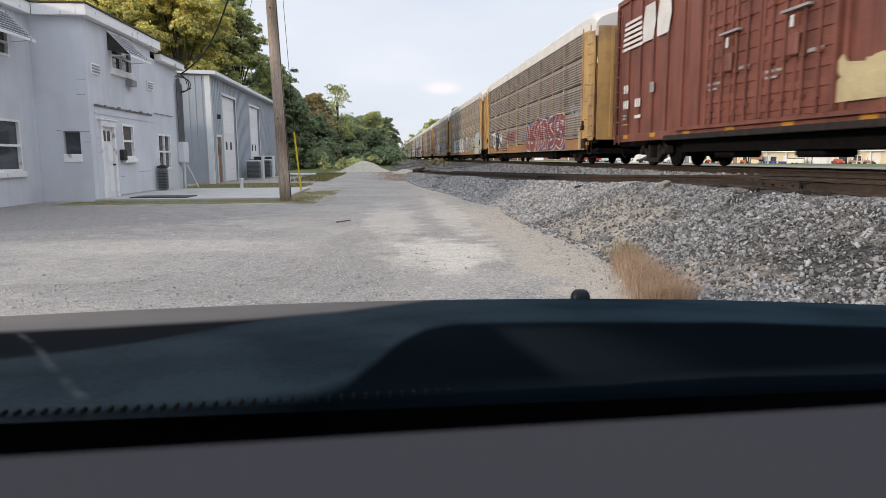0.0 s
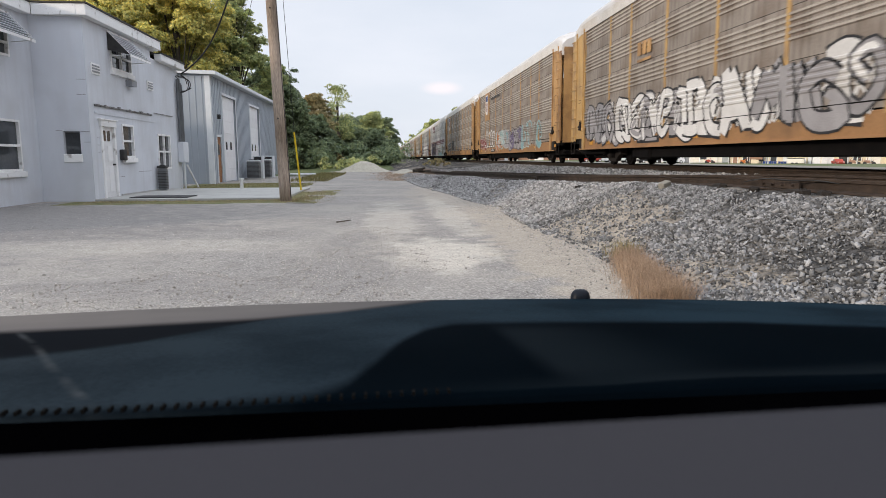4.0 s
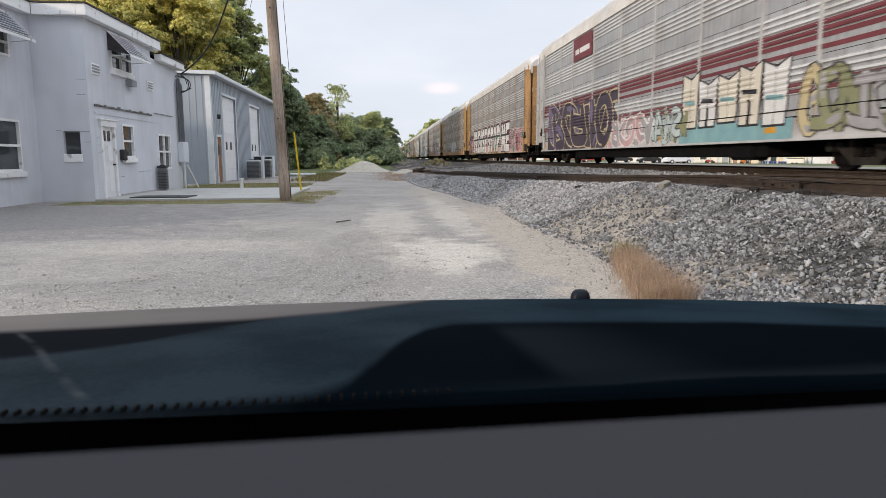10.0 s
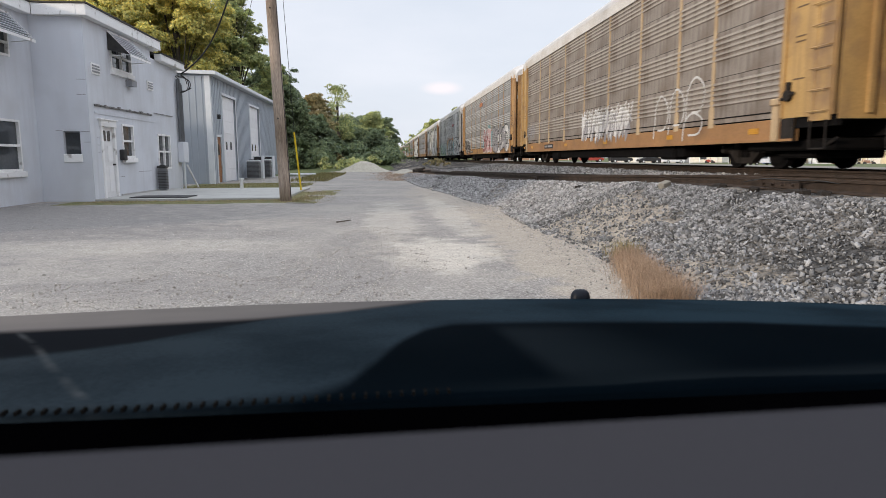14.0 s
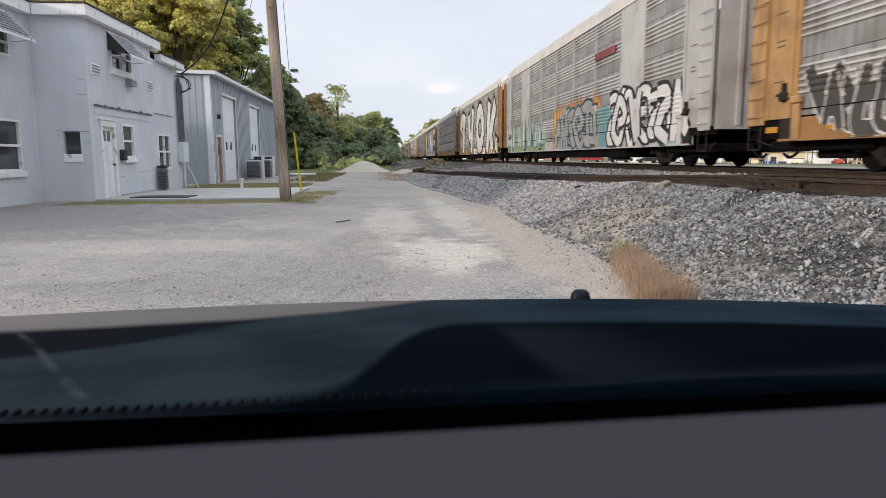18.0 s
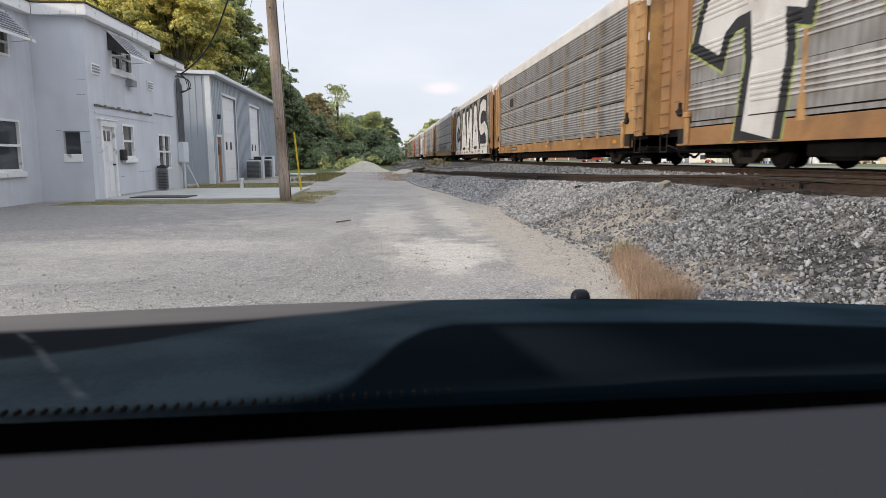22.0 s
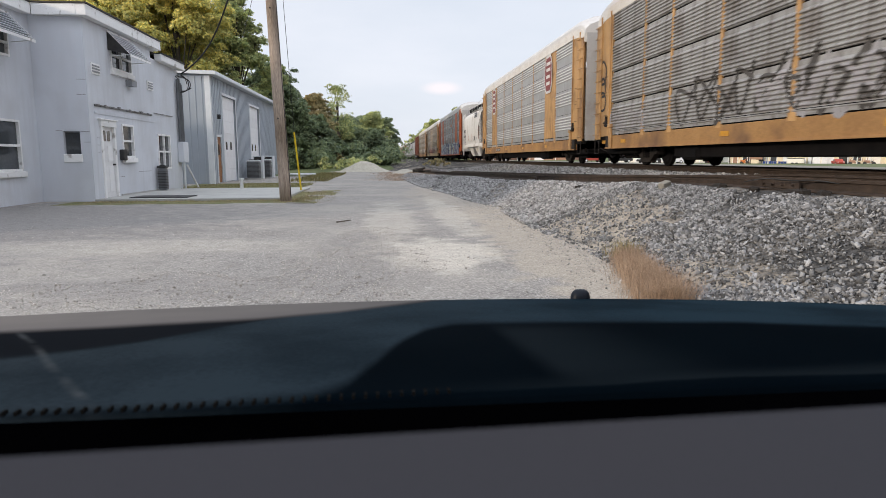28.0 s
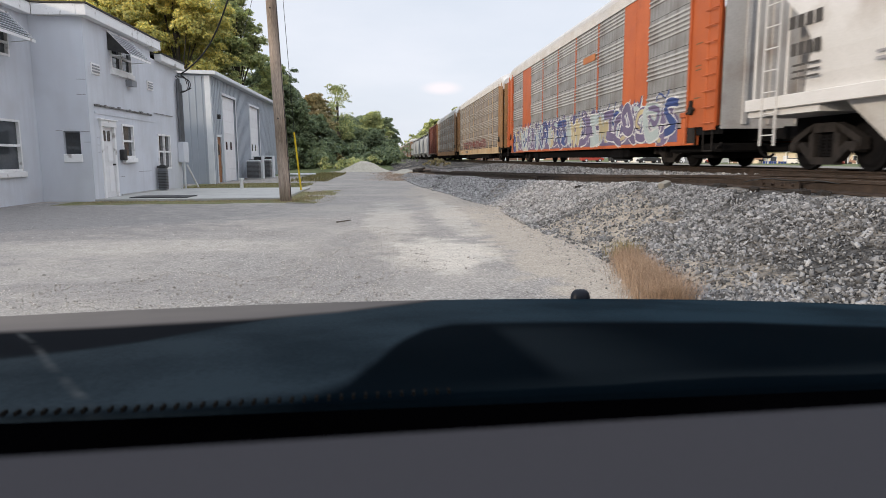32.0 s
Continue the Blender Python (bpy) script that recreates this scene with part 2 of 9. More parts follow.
# ---- building helpers ----
def box(bm, x0, x1, y0, y1, z0, z1, mi=0):
    v = [bm.verts.new((x, y, z)) for z in (z0, z1) for y in (y0, y1) for x in (x0, x1)]
    for f in ((0, 2, 3, 1), (4, 5, 7, 6), (0, 1, 5, 4), (2, 6, 7, 3), (0, 4, 6, 2), (1, 3, 7, 5)):
        bm.faces.new([v[i] for i in f]).material_index = mi
    return v


def prism(bm, pts, y0, y1, mi=0):
    """A profile of (x, z) points drawn out along y."""
    a = [bm.verts.new((x, y0, z)) for x, z in pts]
    b = [bm.verts.new((x, y1, z)) for x, z in pts]
    n = len(pts)
    for i in range(n):
        bm.faces.new((a[i], a[(i + 1) % n], b[(i + 1) % n], b[i])).material_index = mi
    bm.faces.new(a[::-1]).material_index = mi
    bm.faces.new(b).material_index = mi


def tube(bm, p, q, r0, r1=None, seg=8, mi=0):
    p, q = Vector(p), Vector(q)
    r1 = r0 if r1 is None else r1
    m = (q - p).to_track_quat("Z", "Y").to_matrix()
    rings = []
    for c, r in ((p, r0), (q, r1)):
        rings.append([bm.verts.new(c + m @ Vector((r * math.cos(2 * math.pi * i / seg), r * math.sin(2 * math.pi * i / seg), 0))) for i in range(seg)])
    for i in range(seg):
        bm.faces.new((rings[0][i], rings[0][(i + 1) % seg], rings[1][(i + 1) % seg], rings[1][i])).material_index = mi
    bm.faces.new(rings[0][::-1]).material_index = mi
    bm.faces.new(rings[1]).material_index = mi


def mesh_of(name, bm, mats, bevel=0.0):
    if bevel:
        bmesh.ops.bevel(bm, geom=[e for e in bm.edges], offset=bevel, segments=1, affect="EDGES", clamp_overlap=True)
    bmesh.ops.recalc_face_normals(bm, faces=bm.faces)
    me = bpy.data.meshes.new(name)
    bm.to_mesh(me)
    bm.free()
    for m in mats if isinstance(mats, (list, tuple)) else [mats]:
        me.materials.append(m)
    return me


def part(name, bm, material, parent=None, label="", bevel=0.0, smooth=False):
    me = mesh_of(name, bm, material, bevel) if isinstance(bm, bmesh.types.BMesh) else bm
    if smooth:
        me.shade_smooth()
    ob = new(name, me)
    if parent:
        ob.parent = parent
    if label:
        ob["label"] = label
    return ob


def boxpart(name, dims, material, parent=None, label="", bevel=0.0):
    bm = bmesh.new()
    box(bm, *dims)
    return part(name, bm, material, parent, label, bevel)


def thing(name, label, category, group="", kind="", at=(0, 0, 0)):
    ob = new(name)
    ob.location = at
    ob.empty_display_size = 0.2
    return tagged(ob, label, category, group, kind)


def raw_mesh(name, verts, faces, material):
    me = bpy.data.meshes.new(name)
    me.from_pydata([tuple(v) for v in verts], [], [tuple(f) for f in faces])
    for m in material if isinstance(material, (list, tuple)) else [material]:
        me.materials.append(m)
    me.update()
    return me


# ---- ground ----
def lerp_table(v, xs, ys):
    return float(np.interp(v, xs, ys))


def rail_x(y):
    return 6.2 - 0.1 * y


def rail_z(y):
    return lerp_table(y, (-20, 10, 13, 18, 25, 38, 45), (0.88, 0.86, 0.77, 0.66, 0.56, 0.39, 0.3))


def toe_x(y):
    return lerp_table(y, (-20, 16, 28, 40, 60, 90), (2.6, 2.54, 1.42, 1.0, 2.5, 4.5))


def ground_z(x, y):
    toe = toe_x(y)
    if y < 40:
        sx, sz = rail_x(y) - 0.85, rail_z(y) - 0.17
    else:
        k = min(1, (y - 40) / 20)
        sx, sz = 1.5 + 5.5 * k, 0.22 + 0.4 * k
    if x < toe:
        base = 0.0
    elif x < sx:
        s = (x - toe) / (sx - toe)
        base = sz * (0.75 * s + 0.25 * s * s * (3 - 2 * s))
    elif x < 7.9:
        s = (x - sx) / max(0.1, 7.9 - sx)
        base = sz + (0.68 - sz) * max(0.0, min(1.0, (s - 0.5) * 2))
    elif x < 11.5:
        base = 0.68
    elif x < 15:
        base = 0.68 - 0.33 * (x - 11.5) / 3.5
    else:
        base = 0.35 - 1.45 * min(1.0, max(0.0, (x - 30) / 70))
    n = noise.noise((x * 0.5, y * 0.35, 1.7)) * 0.03 + noise.noise((x * 1.7, y * 1.4, 4.1)) * 0.014
    if x > toe:
        n += noise.noise((x * 3.1, y * 3.1, 9.0)) * 0.03
    if x < -6.5:
        n *= 0.3
    return base + n


def build_ground():
    xs = np.unique(np.concatenate([np.linspace(-900, -60, 8), np.linspace(-60, -16, 12), np.linspace(-16, -4, 36), np.linspace(-4, 9, 66), np.linspace(9, 18, 19), np.linspace(18, 80, 12), np.linspace(80, 900, 8)]))
    ys = np.unique(np.concatenate([np.linspace(-520, -8, 9), np.linspace(-8, 3, 14), np.linspace(3, 30, 109), np.linspace(30, 70, 60), np.linspace(70, 260, 30), np.linspace(260, 1400, 8)]))
    nx = len(xs)
    verts = [(x, y, ground_z(x, y)) for y in ys for x in xs]
    faces = [(j * nx + i, j * nx + i + 1, (j + 1) * nx + i + 1, (j + 1) * nx + i) for j in range(len(ys) - 1) for i in range(nx - 1)]
    me = raw_mesh("ground", verts, faces, [LOT, BANK, TURF, FIELD, YARD])
    for p in me.polygons:
        x, y, _ = p.center
        w = noise.noise((x * 0.9, y * 0.6, 3.3)) * 0.35
        k = 0
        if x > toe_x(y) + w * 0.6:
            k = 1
        if x > 14.5:
            k = 4
        if x < 1.0 and y > 62 + w * 8:
            k = 3
        if x < -4.2 + w * 2 and y > 44:
            k = 3
        if 1.0 <= x < 5 and y > 62:
            k = 1 if y < 140 else 3
        if -8.5 < x < -2.0 + w and 17.3 + w * 0.6 < y < 18.7:
            k = 2
        if -3.0 + w < x < -1.75 + w and 17.2 < y < 24.5 and noise.noise((x, y * 0.8, 8)) > -0.25:
            k = 2
        if -8.5 < x < -3.3 + w and 25.2 < y < 31.5:
            k = 2
        if x < -14 and y > 10 or abs(x) > 70 or y > 300:
            k = 3
        p.material_index = k
    me.shade_smooth()
    ob = new("ground", me)
    return tagged(ob, "pale crushed stone lot rising into a grey ballast bank", "ground", kind="structure")


build_ground()


def scatter(name, label, category, count, place, size, material, seed, flat=0.7):
    """Many small angular stones as one mesh."""
    rng = np.random.default_rng(seed)
    base = np.array([(x, y, z) for z in (-1, 1) for y in (-1, 1) for x in (-1, 1)], float) * 0.62
    quads = np.array([(0, 2, 3, 1), (4, 5, 7, 6), (0, 1, 5, 4), (2, 6, 7, 3), (0, 4, 6, 2), (1, 3, 7, 5)])
    spots = [place(rng) for _ in range(count)]
    s = np.array([size(rng) for _ in range(count)]) * (0.6 + 0.8 * rng.random(count))
    foot = np.array([(x, y, ground_z(x, y)) for x, y in spots])
    foot[:, 2] += s * 0.34
    v = base[None] * (0.5 + 0.95 * rng.random((count, 1, 3))) * (0.66 + 0.5 * rng.random((count, 8, 1))) + rng.normal(0, 0.13, (count, 8, 3))
    v[:, :, 2] *= flat
    v[:, :, 0] *= 1.0 + 0.55 * rng.random((count, 1))
    v *= s[:, None, None]
    q = rng.normal(size=(count, 4))
    q /= np.linalg.norm(q, axis=1)[:, None]
    w, x, y, z = q.T
    rot = np.stack((1 - 2 * (y * y + z * z), 2 * (x * y - z * w), 2 * (x * z + y * w), 2 * (x * y + z * w), 1 - 2 * (x * x + z * z), 2 * (y * z - x * w), 2 * (x * z - y * w), 2 * (y * z + x * w), 1 - 2 * (x * x + y * y)), 1).reshape(-1, 3, 3)
    v = np.einsum("nij,nkj->nki", rot, v) + foot[:, None]
    faces = (quads[None] + np.arange(count)[:, None, None] * 8).reshape(-1)
    me = bpy.data.meshes.new(name)
    me.vertices.add(count * 8)
    me.vertices.foreach_set("co", v.ravel())
    me.loops.add(len(faces))
    me.loops.foreach_set("vertex_index", faces)
    me.polygons.add(count * 6)
    me.polygons.foreach_set("loop_start", np.arange(count * 6) * 4)
    me.materials.append(material)
    me.update(calc_edges=True)
    return tagged(new(name, me), label, category, kind="stuff")


def on_bank(lo, hi):
    def place(rng):
        y = lo + (hi - lo) * rng.random() ** 1.5
        t = toe_x(y)
        for _ in range(14):
            x = t - 0.15 + rng.random() ** 0.85 * (rail_x(y) - 0.75 - t + 0.2)
            bare = math.hypot((x - 3.2) / 0.8, (y - 10.0) / 2.3) < 1 + 0.5 * noise.noise((x * 2, y * 2, 6.1))
            bare = bare or math.hypot((x - 2.95) / 0.4, (y - 6.6) / 1.7) < 1 + 0.5 * noise.noise((x * 2, y * 2, 6.1))
            if (noise.noise((x * 0.55, y * 0.3, 2.2)) < 0.12 and not bare) or rng.random() < 0.07:
                break
        return x, y
    return place


def between_tracks(rng):
    y = 8 + 40 * rng.random() ** 1.3
    return rail_x(y) + 1.9 + rng.random() * max(0.2, 8.6 - rail_x(y) - 1.9), y


def on_lot(rng):
    for _ in range(6):
        x, y = -6.5 + 8.9 * rng.random(), 3.4 + 12.5 * rng.random() ** 1.3
        near = min(math.hypot((x + 1.9) / 1.6, (y - 5.8) / 1.0), math.hypot((x + 0.3) / 0.7, (y - 7.5) / 3.0))
        if near < 1 + 0.8 * noise.noise((x * 1.2, y * 1.2, 7.7)):
            break
    return x, y


scatter("ballast_stones", "loose angular grey ballast stones on the bank", "gravel", 66000, on_bank(3.2, 13), lambda r: 0.0125 + 0.0155 * r.random() ** 2, STONE, 3, 0.5)
scatter("ballast_stones_far", "loose grey ballast stones farther along the bank", "gravel", 26000, on_bank(11, 40), lambda r: 0.03, STONE_DUSTY, 4)
scatter("track_gravel", "grey ballast stones between the two tracks", "gravel", 9000, between_tracks, lambda r: 0.036, STONE_DUSTY, 5)
scatter("lot_chips", "small pale stone chips lying over the lot", "gravel", 24000, on_lot, lambda r: 0.003 + 0.007 * r.random() ** 4, CHIP, 6, 0.6)
scatter("toe_chips", "small grey stones along the foot of the bank", "gravel", 5500, lambda r: (2.45 + 0.3 * r.normal(), 3.5 + 20 * r.random() ** 1.5), lambda r: 0.006 + 0.008 * r.random() ** 3, CHIP, 7)

def cable(name, label, pts, r=0.015, category="cable"):
    cu = bpy.data.curves.new(name, "CURVE")
    cu.dimensions, cu.bevel_depth, cu.bevel_resolution, cu.resolution_u = "3D", r, 1, 6
    sp = cu.splines.new("NURBS")
    sp.points.add(len(pts) - 1)
    for p, q in zip(sp.points, pts):
        p.co = (*q, 1)
    sp.use_endpoint_u, sp.order_u = True, 3
    tmp = bpy.data.objects.new(name, cu)
    scene.collection.objects.link(tmp)
    me = bpy.data.meshes.new_from_object(tmp.evaluated_get(bpy.context.evaluated_depsgraph_get()))
    bpy.data.objects.remove(tmp)
    me.materials.clear()
    me.materials.append(CABLE)
    ob = new(name, me)
    return tagged(ob, label, category) if label else ob


# ---- tracks ----
def rail_mesh(name, xf, zf, y0, y1, step):
    """One rail, its head at (xf(y), zf(y))."""
    prof = [(-0.07, -0.17), (0.07, -0.17), (0.07, -0.155), (0.012, -0.13), (0.012, -0.045), (0.036, -0.035), (0.036, 0.0), (-0.036, 0.0), (-0.036, -0.035), (-0.012, -0.045), (-0.012, -0.13), (-0.07, -0.155)]
    ys = list(np.arange(y0, y1 + 0.01, step))
    verts = [(xf(y) + dx, y, zf(y) + dz) for y in ys for dx, dz in prof]
    n = len(prof)
    faces = [(j * n + i, j * n + (i + 1) % n, (j + 1) * n + (i + 1) % n, (j + 1) * n + i) for j in range(len(ys) - 1) for i in range(n)]
    faces += [tuple(range(n)), tuple((len(ys) - 1) * n + i for i in range(n - 1, -1, -1))]
    me = raw_mesh(name, verts, faces, [RAIL, RAILTOP])
    for p in me.polygons:
        if p.normal.z > 0.9 and zf(p.center.y) - p.center.z < 0.01:
            p.material_index = 1
    return me


MAIN_X, RAIL_Z = 9.62, 0.86
def railway(name, label, xf, zf, y0, y1, near0, near1, step):
    tr = thing(name, label, "railway track", kind="structure")
    for side in (-0.7525, 0.7525):
        part("rail", rail_mesh("rail", lambda y: xf(y) + side, zf, y0, y1, step), None, tr)
    bm = bmesh.new()
    box(bm, -1.3, 1.3, -0.115, 0.115, -0.36, -0.175)
    tie = mesh_of("tie", bm, TIE, 0.012)
    rng = random.Random(4)
    y = near0
    while y < near1:
        ob = part("tie", tie, None, tr)
        ob.matrix_basis = pose(xf(y) + rng.uniform(-0.05, 0.05), y, zf(y) + rng.uniform(-0.012, 0.01), 0, 0, rng.uniform(-1.5, 1.5))
        y += 0.54
    bm = bmesh.new()
    far = near1
    while far < y1:
        c = xf(far)
        box(bm, c - 1.3, c + 1.3, far - 0.115, far + 0.115, zf(far) - 0.36, zf(far) - 0.175)
        far += 0.54
    far = near0 - 0.54
    while far > y0:
        c = xf(far)
        box(bm, c - 1.3, c + 1.3, far - 0.115, far + 0.115, zf(far) - 0.36, zf(far) - 0.175)
        far -= 0.54
    if len(bm.faces):
        tagged(part("far_ties", bm, TIE, tr), kind="stuff")
    else:
        bm.free()
    return tr


railway("main_track", "main railway track of worn steel rails on dark ties", lambda y: MAIN_X, lambda y: RAIL_Z, -440, 1000, 2, 60, 40)
railway("side_track", "rusty disused side track running out on the ballast bank", lambda y: rail_x(y) + 0.75, rail_z, -10, 38, 2, 38, 2)

spikes = thing("rail_joint_bar", "rusted steel joint bar bolted to the side rail", "joint bar")
for y in (8.4, 18.6):
    boxpart("bar", (rail_x(y) - 0.05, rail_x(y) - 0.03, y - 0.45, y + 0.45, rail_z(y) - 0.14, rail_z(y) - 0.04), RAIL, spikes)
    for k in range(4):
        bm = bmesh.new()
        tube(bm, (rail_x(y) - 0.085, y - 0.33 + 0.22 * k, rail_z(y) - 0.09), (rail_x(y) - 0.045, y - 0.33 + 0.22 * k, rail_z(y) - 0.09), 0.018, seg=6)
        part("bolt", bm, RAIL, spikes)

bm = bmesh.new()
box(bm, -0.09, 0.09, -0.055, 0.055, -0.02, 0.1)
block = part("concrete_block", bm, OLDBLOCK, None, bevel=0.012)
block.matrix_basis = pose(4.26, 9.62, ground_z(4.26, 9.62) + 0.012, 8, -14, 28)
tagged(block, "broken grey concrete block lying on the ballast", "concrete block")

bm = bmesh.new()
pts = [(5.2, 8.6, 0.80), (5.05, 8.9, 0.83), (4.95, 9.5, 0.80), (4.75, 10.2, 0.79), (4.7, 10.9, 0.82), (4.72, 11.3, 0.80)]
for a, b in zip(pts, pts[1:]):
    tube(bm, (a[0], a[1], a[2] + 0.0), (b[0], b[1], b[2] + 0.0), 0.006, seg=5)
tagged(part("bond_wire", bm, RAIL), "thin rusty bond wire beside the side rail", "wire")

# broken tie ends and bent wires beside the side rail
for k, (x, y, a, b, l) in enumerate(((5.35, 7.55, 12, 64, 0.22), (5.1, 7.72, -4, 82, 0.3), (4.93, 8.35, 6, 58, 0.2), (3.9, 12.7, 3, 35, 0.16), (5.0, 9.4, 8, 76, 0.24))):
    bm = bmesh.new()
    box(bm, -l, l, -0.06, 0.05, -0.04, 0.045)
    box(bm, -l * 0.6, l * 0.8, -0.075, 0.03, 0.0, 0.062)
    o = part("broken_tie", bm, ROTTEN, None, bevel=0.012)
    o.matrix_basis = pose(x, y, ground_z(x, y) + 0.0, a, 4, b)
    tagged(o, "dark splintered tie end lying in the ballast", "broken tie", "broken ties by the rail")
for k, pts in enumerate((((5.5, 7.3, 0.80), (5.3, 7.6, 0.86), (5.2, 8.0, 0.83), (5.05, 8.3, 0.87), (4.95, 8.6, 0.80)), ((3.9, 12.4, 0.80), (3.95, 12.7, 0.86), (4.05, 12.9, 0.84), (4.1, 13.2, 0.79)))):
    cable("bent_wire", "rusty bent wire lying beside the rail", pts, 0.008, "wire")

# heap of scrap at the end of the side track
scrap = thing("scrap_heap", "low dark heap of ties and scrap at the rail end", "scrap heap")
rng = random.Random(11)
for k in range(5):
    bm = bmesh.new()
    box(bm, -0.4, 0.4, -0.08, 0.08, -0.06, 0.06)
    o = part("old_tie", bm, TIE, scrap)
    o.matrix_basis = pose(2.3 + rng.uniform(-0.4, 0.4), 39 + rng.uniform(-0.7, 0.7), 0.32 + 0.04 * k, rng.uniform(-8, 8), rng.uniform(-12, 12), rng.uniform(0, 180))


# ---- buildings ----
WALL_C, WALL_A = -8.0, -9.38




def wall_part(name, along, f0, f1, a0, a1, z0, z1, holes, material, parent):
    bm = bmesh.new()
    cuts_a = sorted({a0, a1, *[v for h in holes for v in h[:2]]})
    cuts_z = sorted({z0, z1, *[v for h in holes for v in h[2:]]})
    solid = lambda i, j: 0 <= i < len(cuts_a) - 1 and 0 <= j < len(cuts_z) - 1 and not any(
        h[0] < (cuts_a[i] + cuts_a[i + 1]) / 2 < h[1] and h[2] < (cuts_z[j] + cuts_z[j + 1]) / 2 < h[3] for h in holes)
    cache = {}

    def v(f, a, z):
        key = (f, a, z)
        if key not in cache:
            cache[key] = bm.verts.new((f, a, z) if along == "y" else (a, f, z))
        return cache[key]
    for i in range(len(cuts_a) - 1):
        for j in range(len(cuts_z) - 1):
            if not solid(i, j):
                continue
            p, q, r, s = cuts_a[i], cuts_a[i + 1], cuts_z[j], cuts_z[j + 1]
            for f in (f0, f1):
                bm.faces.new((v(f, p, r), v(f, q, r), v(f, q, s), v(f, p, s)))
            for di, dj, e in ((-1, 0, ((p, r), (p, s))), (1, 0, ((q, r), (q, s))), (0, -1, ((p, r), (q, r))), (0, 1, ((p, s), (q, s)))):
                if not solid(i + di, j + dj):
                    (a1_, z1_), (a2_, z2_) = e
                    bm.faces.new((v(f0, a1_, z1_), v(f0, a2_, z2_), v(f1, a2_, z2_), v(f1, a1_, z1_)))
    return part(name, bm, material, parent)


def window_y(parent, x, y0, y1, z0, z1, sash=True, frame_w=0.06, proud=0.03, mull=False, sill=True, frame_mat=None):
    """A window in a wall that faces +x."""
    fm = frame_mat or TRIM
    w = boxpart("window_frame", (x - 0.06, x + proud, y0, y0 + frame_w, z0, z1), fm, parent)
    for d in ((x - 0.06, x + proud, y1 - frame_w, y1, z0, z1), (x - 0.06, x + proud, y0 + frame_w, y1 - frame_w, z1 - frame_w, z1), (x - 0.06, x + proud, y0 + frame_w, y1 - frame_w, z0, z0 + frame_w)):
        boxpart("frame_bar", d, fm, w)
    zm = (z0 + z1) / 2
    if sash:
        boxpart("meeting_rail", (x - 0.05, x + proud - 0.008, y0 + frame_w, y1 - frame_w, zm - 0.03, zm + 0.03), fm, w)
    if mull:
        ym = (y0 + y1) / 2
        boxpart("muntin", (x - 0.05, x + proud - 0.005, ym - 0.03, ym + 0.03, z0 + frame_w, z1 - frame_w), fm, w)
    boxpart("pane", (x - 0.055, x - 0.045, y0 + frame_w, y1 - frame_w, zm, z1 - frame_w), PANE, w)
    boxpart("pane", (x - 0.065, x - 0.056, y0 + frame_w, y1 - frame_w, z0 + frame_w, zm), PANE, w)
    if sill:
        boxpart("sill", (x - 0.02, x + 0.09, y0 - 0.06, y1 + 0.06, z0 - 0.15, z0 - 0.003), TRIM, w, bevel=0.01)
    return w


def awning(parent, x, y0, y1, z_top, z_low, out, slats):
    a = boxpart("awning", (x, x + 0.03, y0, y1, z_top - 0.03, z_top + 0.03), TRIM, parent, "slatted white metal window awning")
    for k in range(slats):
        t = (k + 0.5) / slats
        bm = bmesh.new()
        cx, cz = x + 0.03 + t * out, z_top + (z_low - z_top) * t
        box(bm, cx - 0.02, cx + 0.018, y0, y1, cz - 0.008, cz + 0.008)
        part("slat", bm, STEELTRIM, a)
    for y in (y0 + 0.03, y1 - 0.03):
        bm = bmesh.new()
        tube(bm, (x + 0.02, y, z_top), (x + out, y, z_low), 0.015, seg=6)
        tube(bm, (x + 0.02, y, z_low - 0.05), (x + out, y, z_low), 0.012, seg=6)
        part("bracket_arm", bm, TRIM, a)
    # shade at the open end, drawn as a dark three-cornered sheet
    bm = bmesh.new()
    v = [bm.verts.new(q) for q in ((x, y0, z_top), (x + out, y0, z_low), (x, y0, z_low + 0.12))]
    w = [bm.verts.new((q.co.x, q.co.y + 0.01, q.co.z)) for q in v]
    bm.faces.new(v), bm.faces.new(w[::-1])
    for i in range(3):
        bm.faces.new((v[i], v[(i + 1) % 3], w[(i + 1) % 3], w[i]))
    part("side_wing", bm, DARKMETAL, a, "dark sheet for the shade at the awning's open end")
    # dark sheet that stands for the shade behind the slats
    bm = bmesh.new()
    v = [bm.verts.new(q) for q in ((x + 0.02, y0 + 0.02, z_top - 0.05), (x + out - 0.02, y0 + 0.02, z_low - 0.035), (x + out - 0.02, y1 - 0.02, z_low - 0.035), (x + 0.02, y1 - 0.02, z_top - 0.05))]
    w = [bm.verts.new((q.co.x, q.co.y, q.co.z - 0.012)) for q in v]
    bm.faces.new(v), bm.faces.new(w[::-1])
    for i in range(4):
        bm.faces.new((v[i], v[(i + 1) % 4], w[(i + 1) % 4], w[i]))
    part("backing_sheet", bm, DARK_GREY, a, "dark grey sheet for the shade under the slats")
    boxpart("front_lip", (x + out, x + out + 0.02, y0, y1, z_low - 0.06, z_low + 0.01), TRIM, a)
    return a


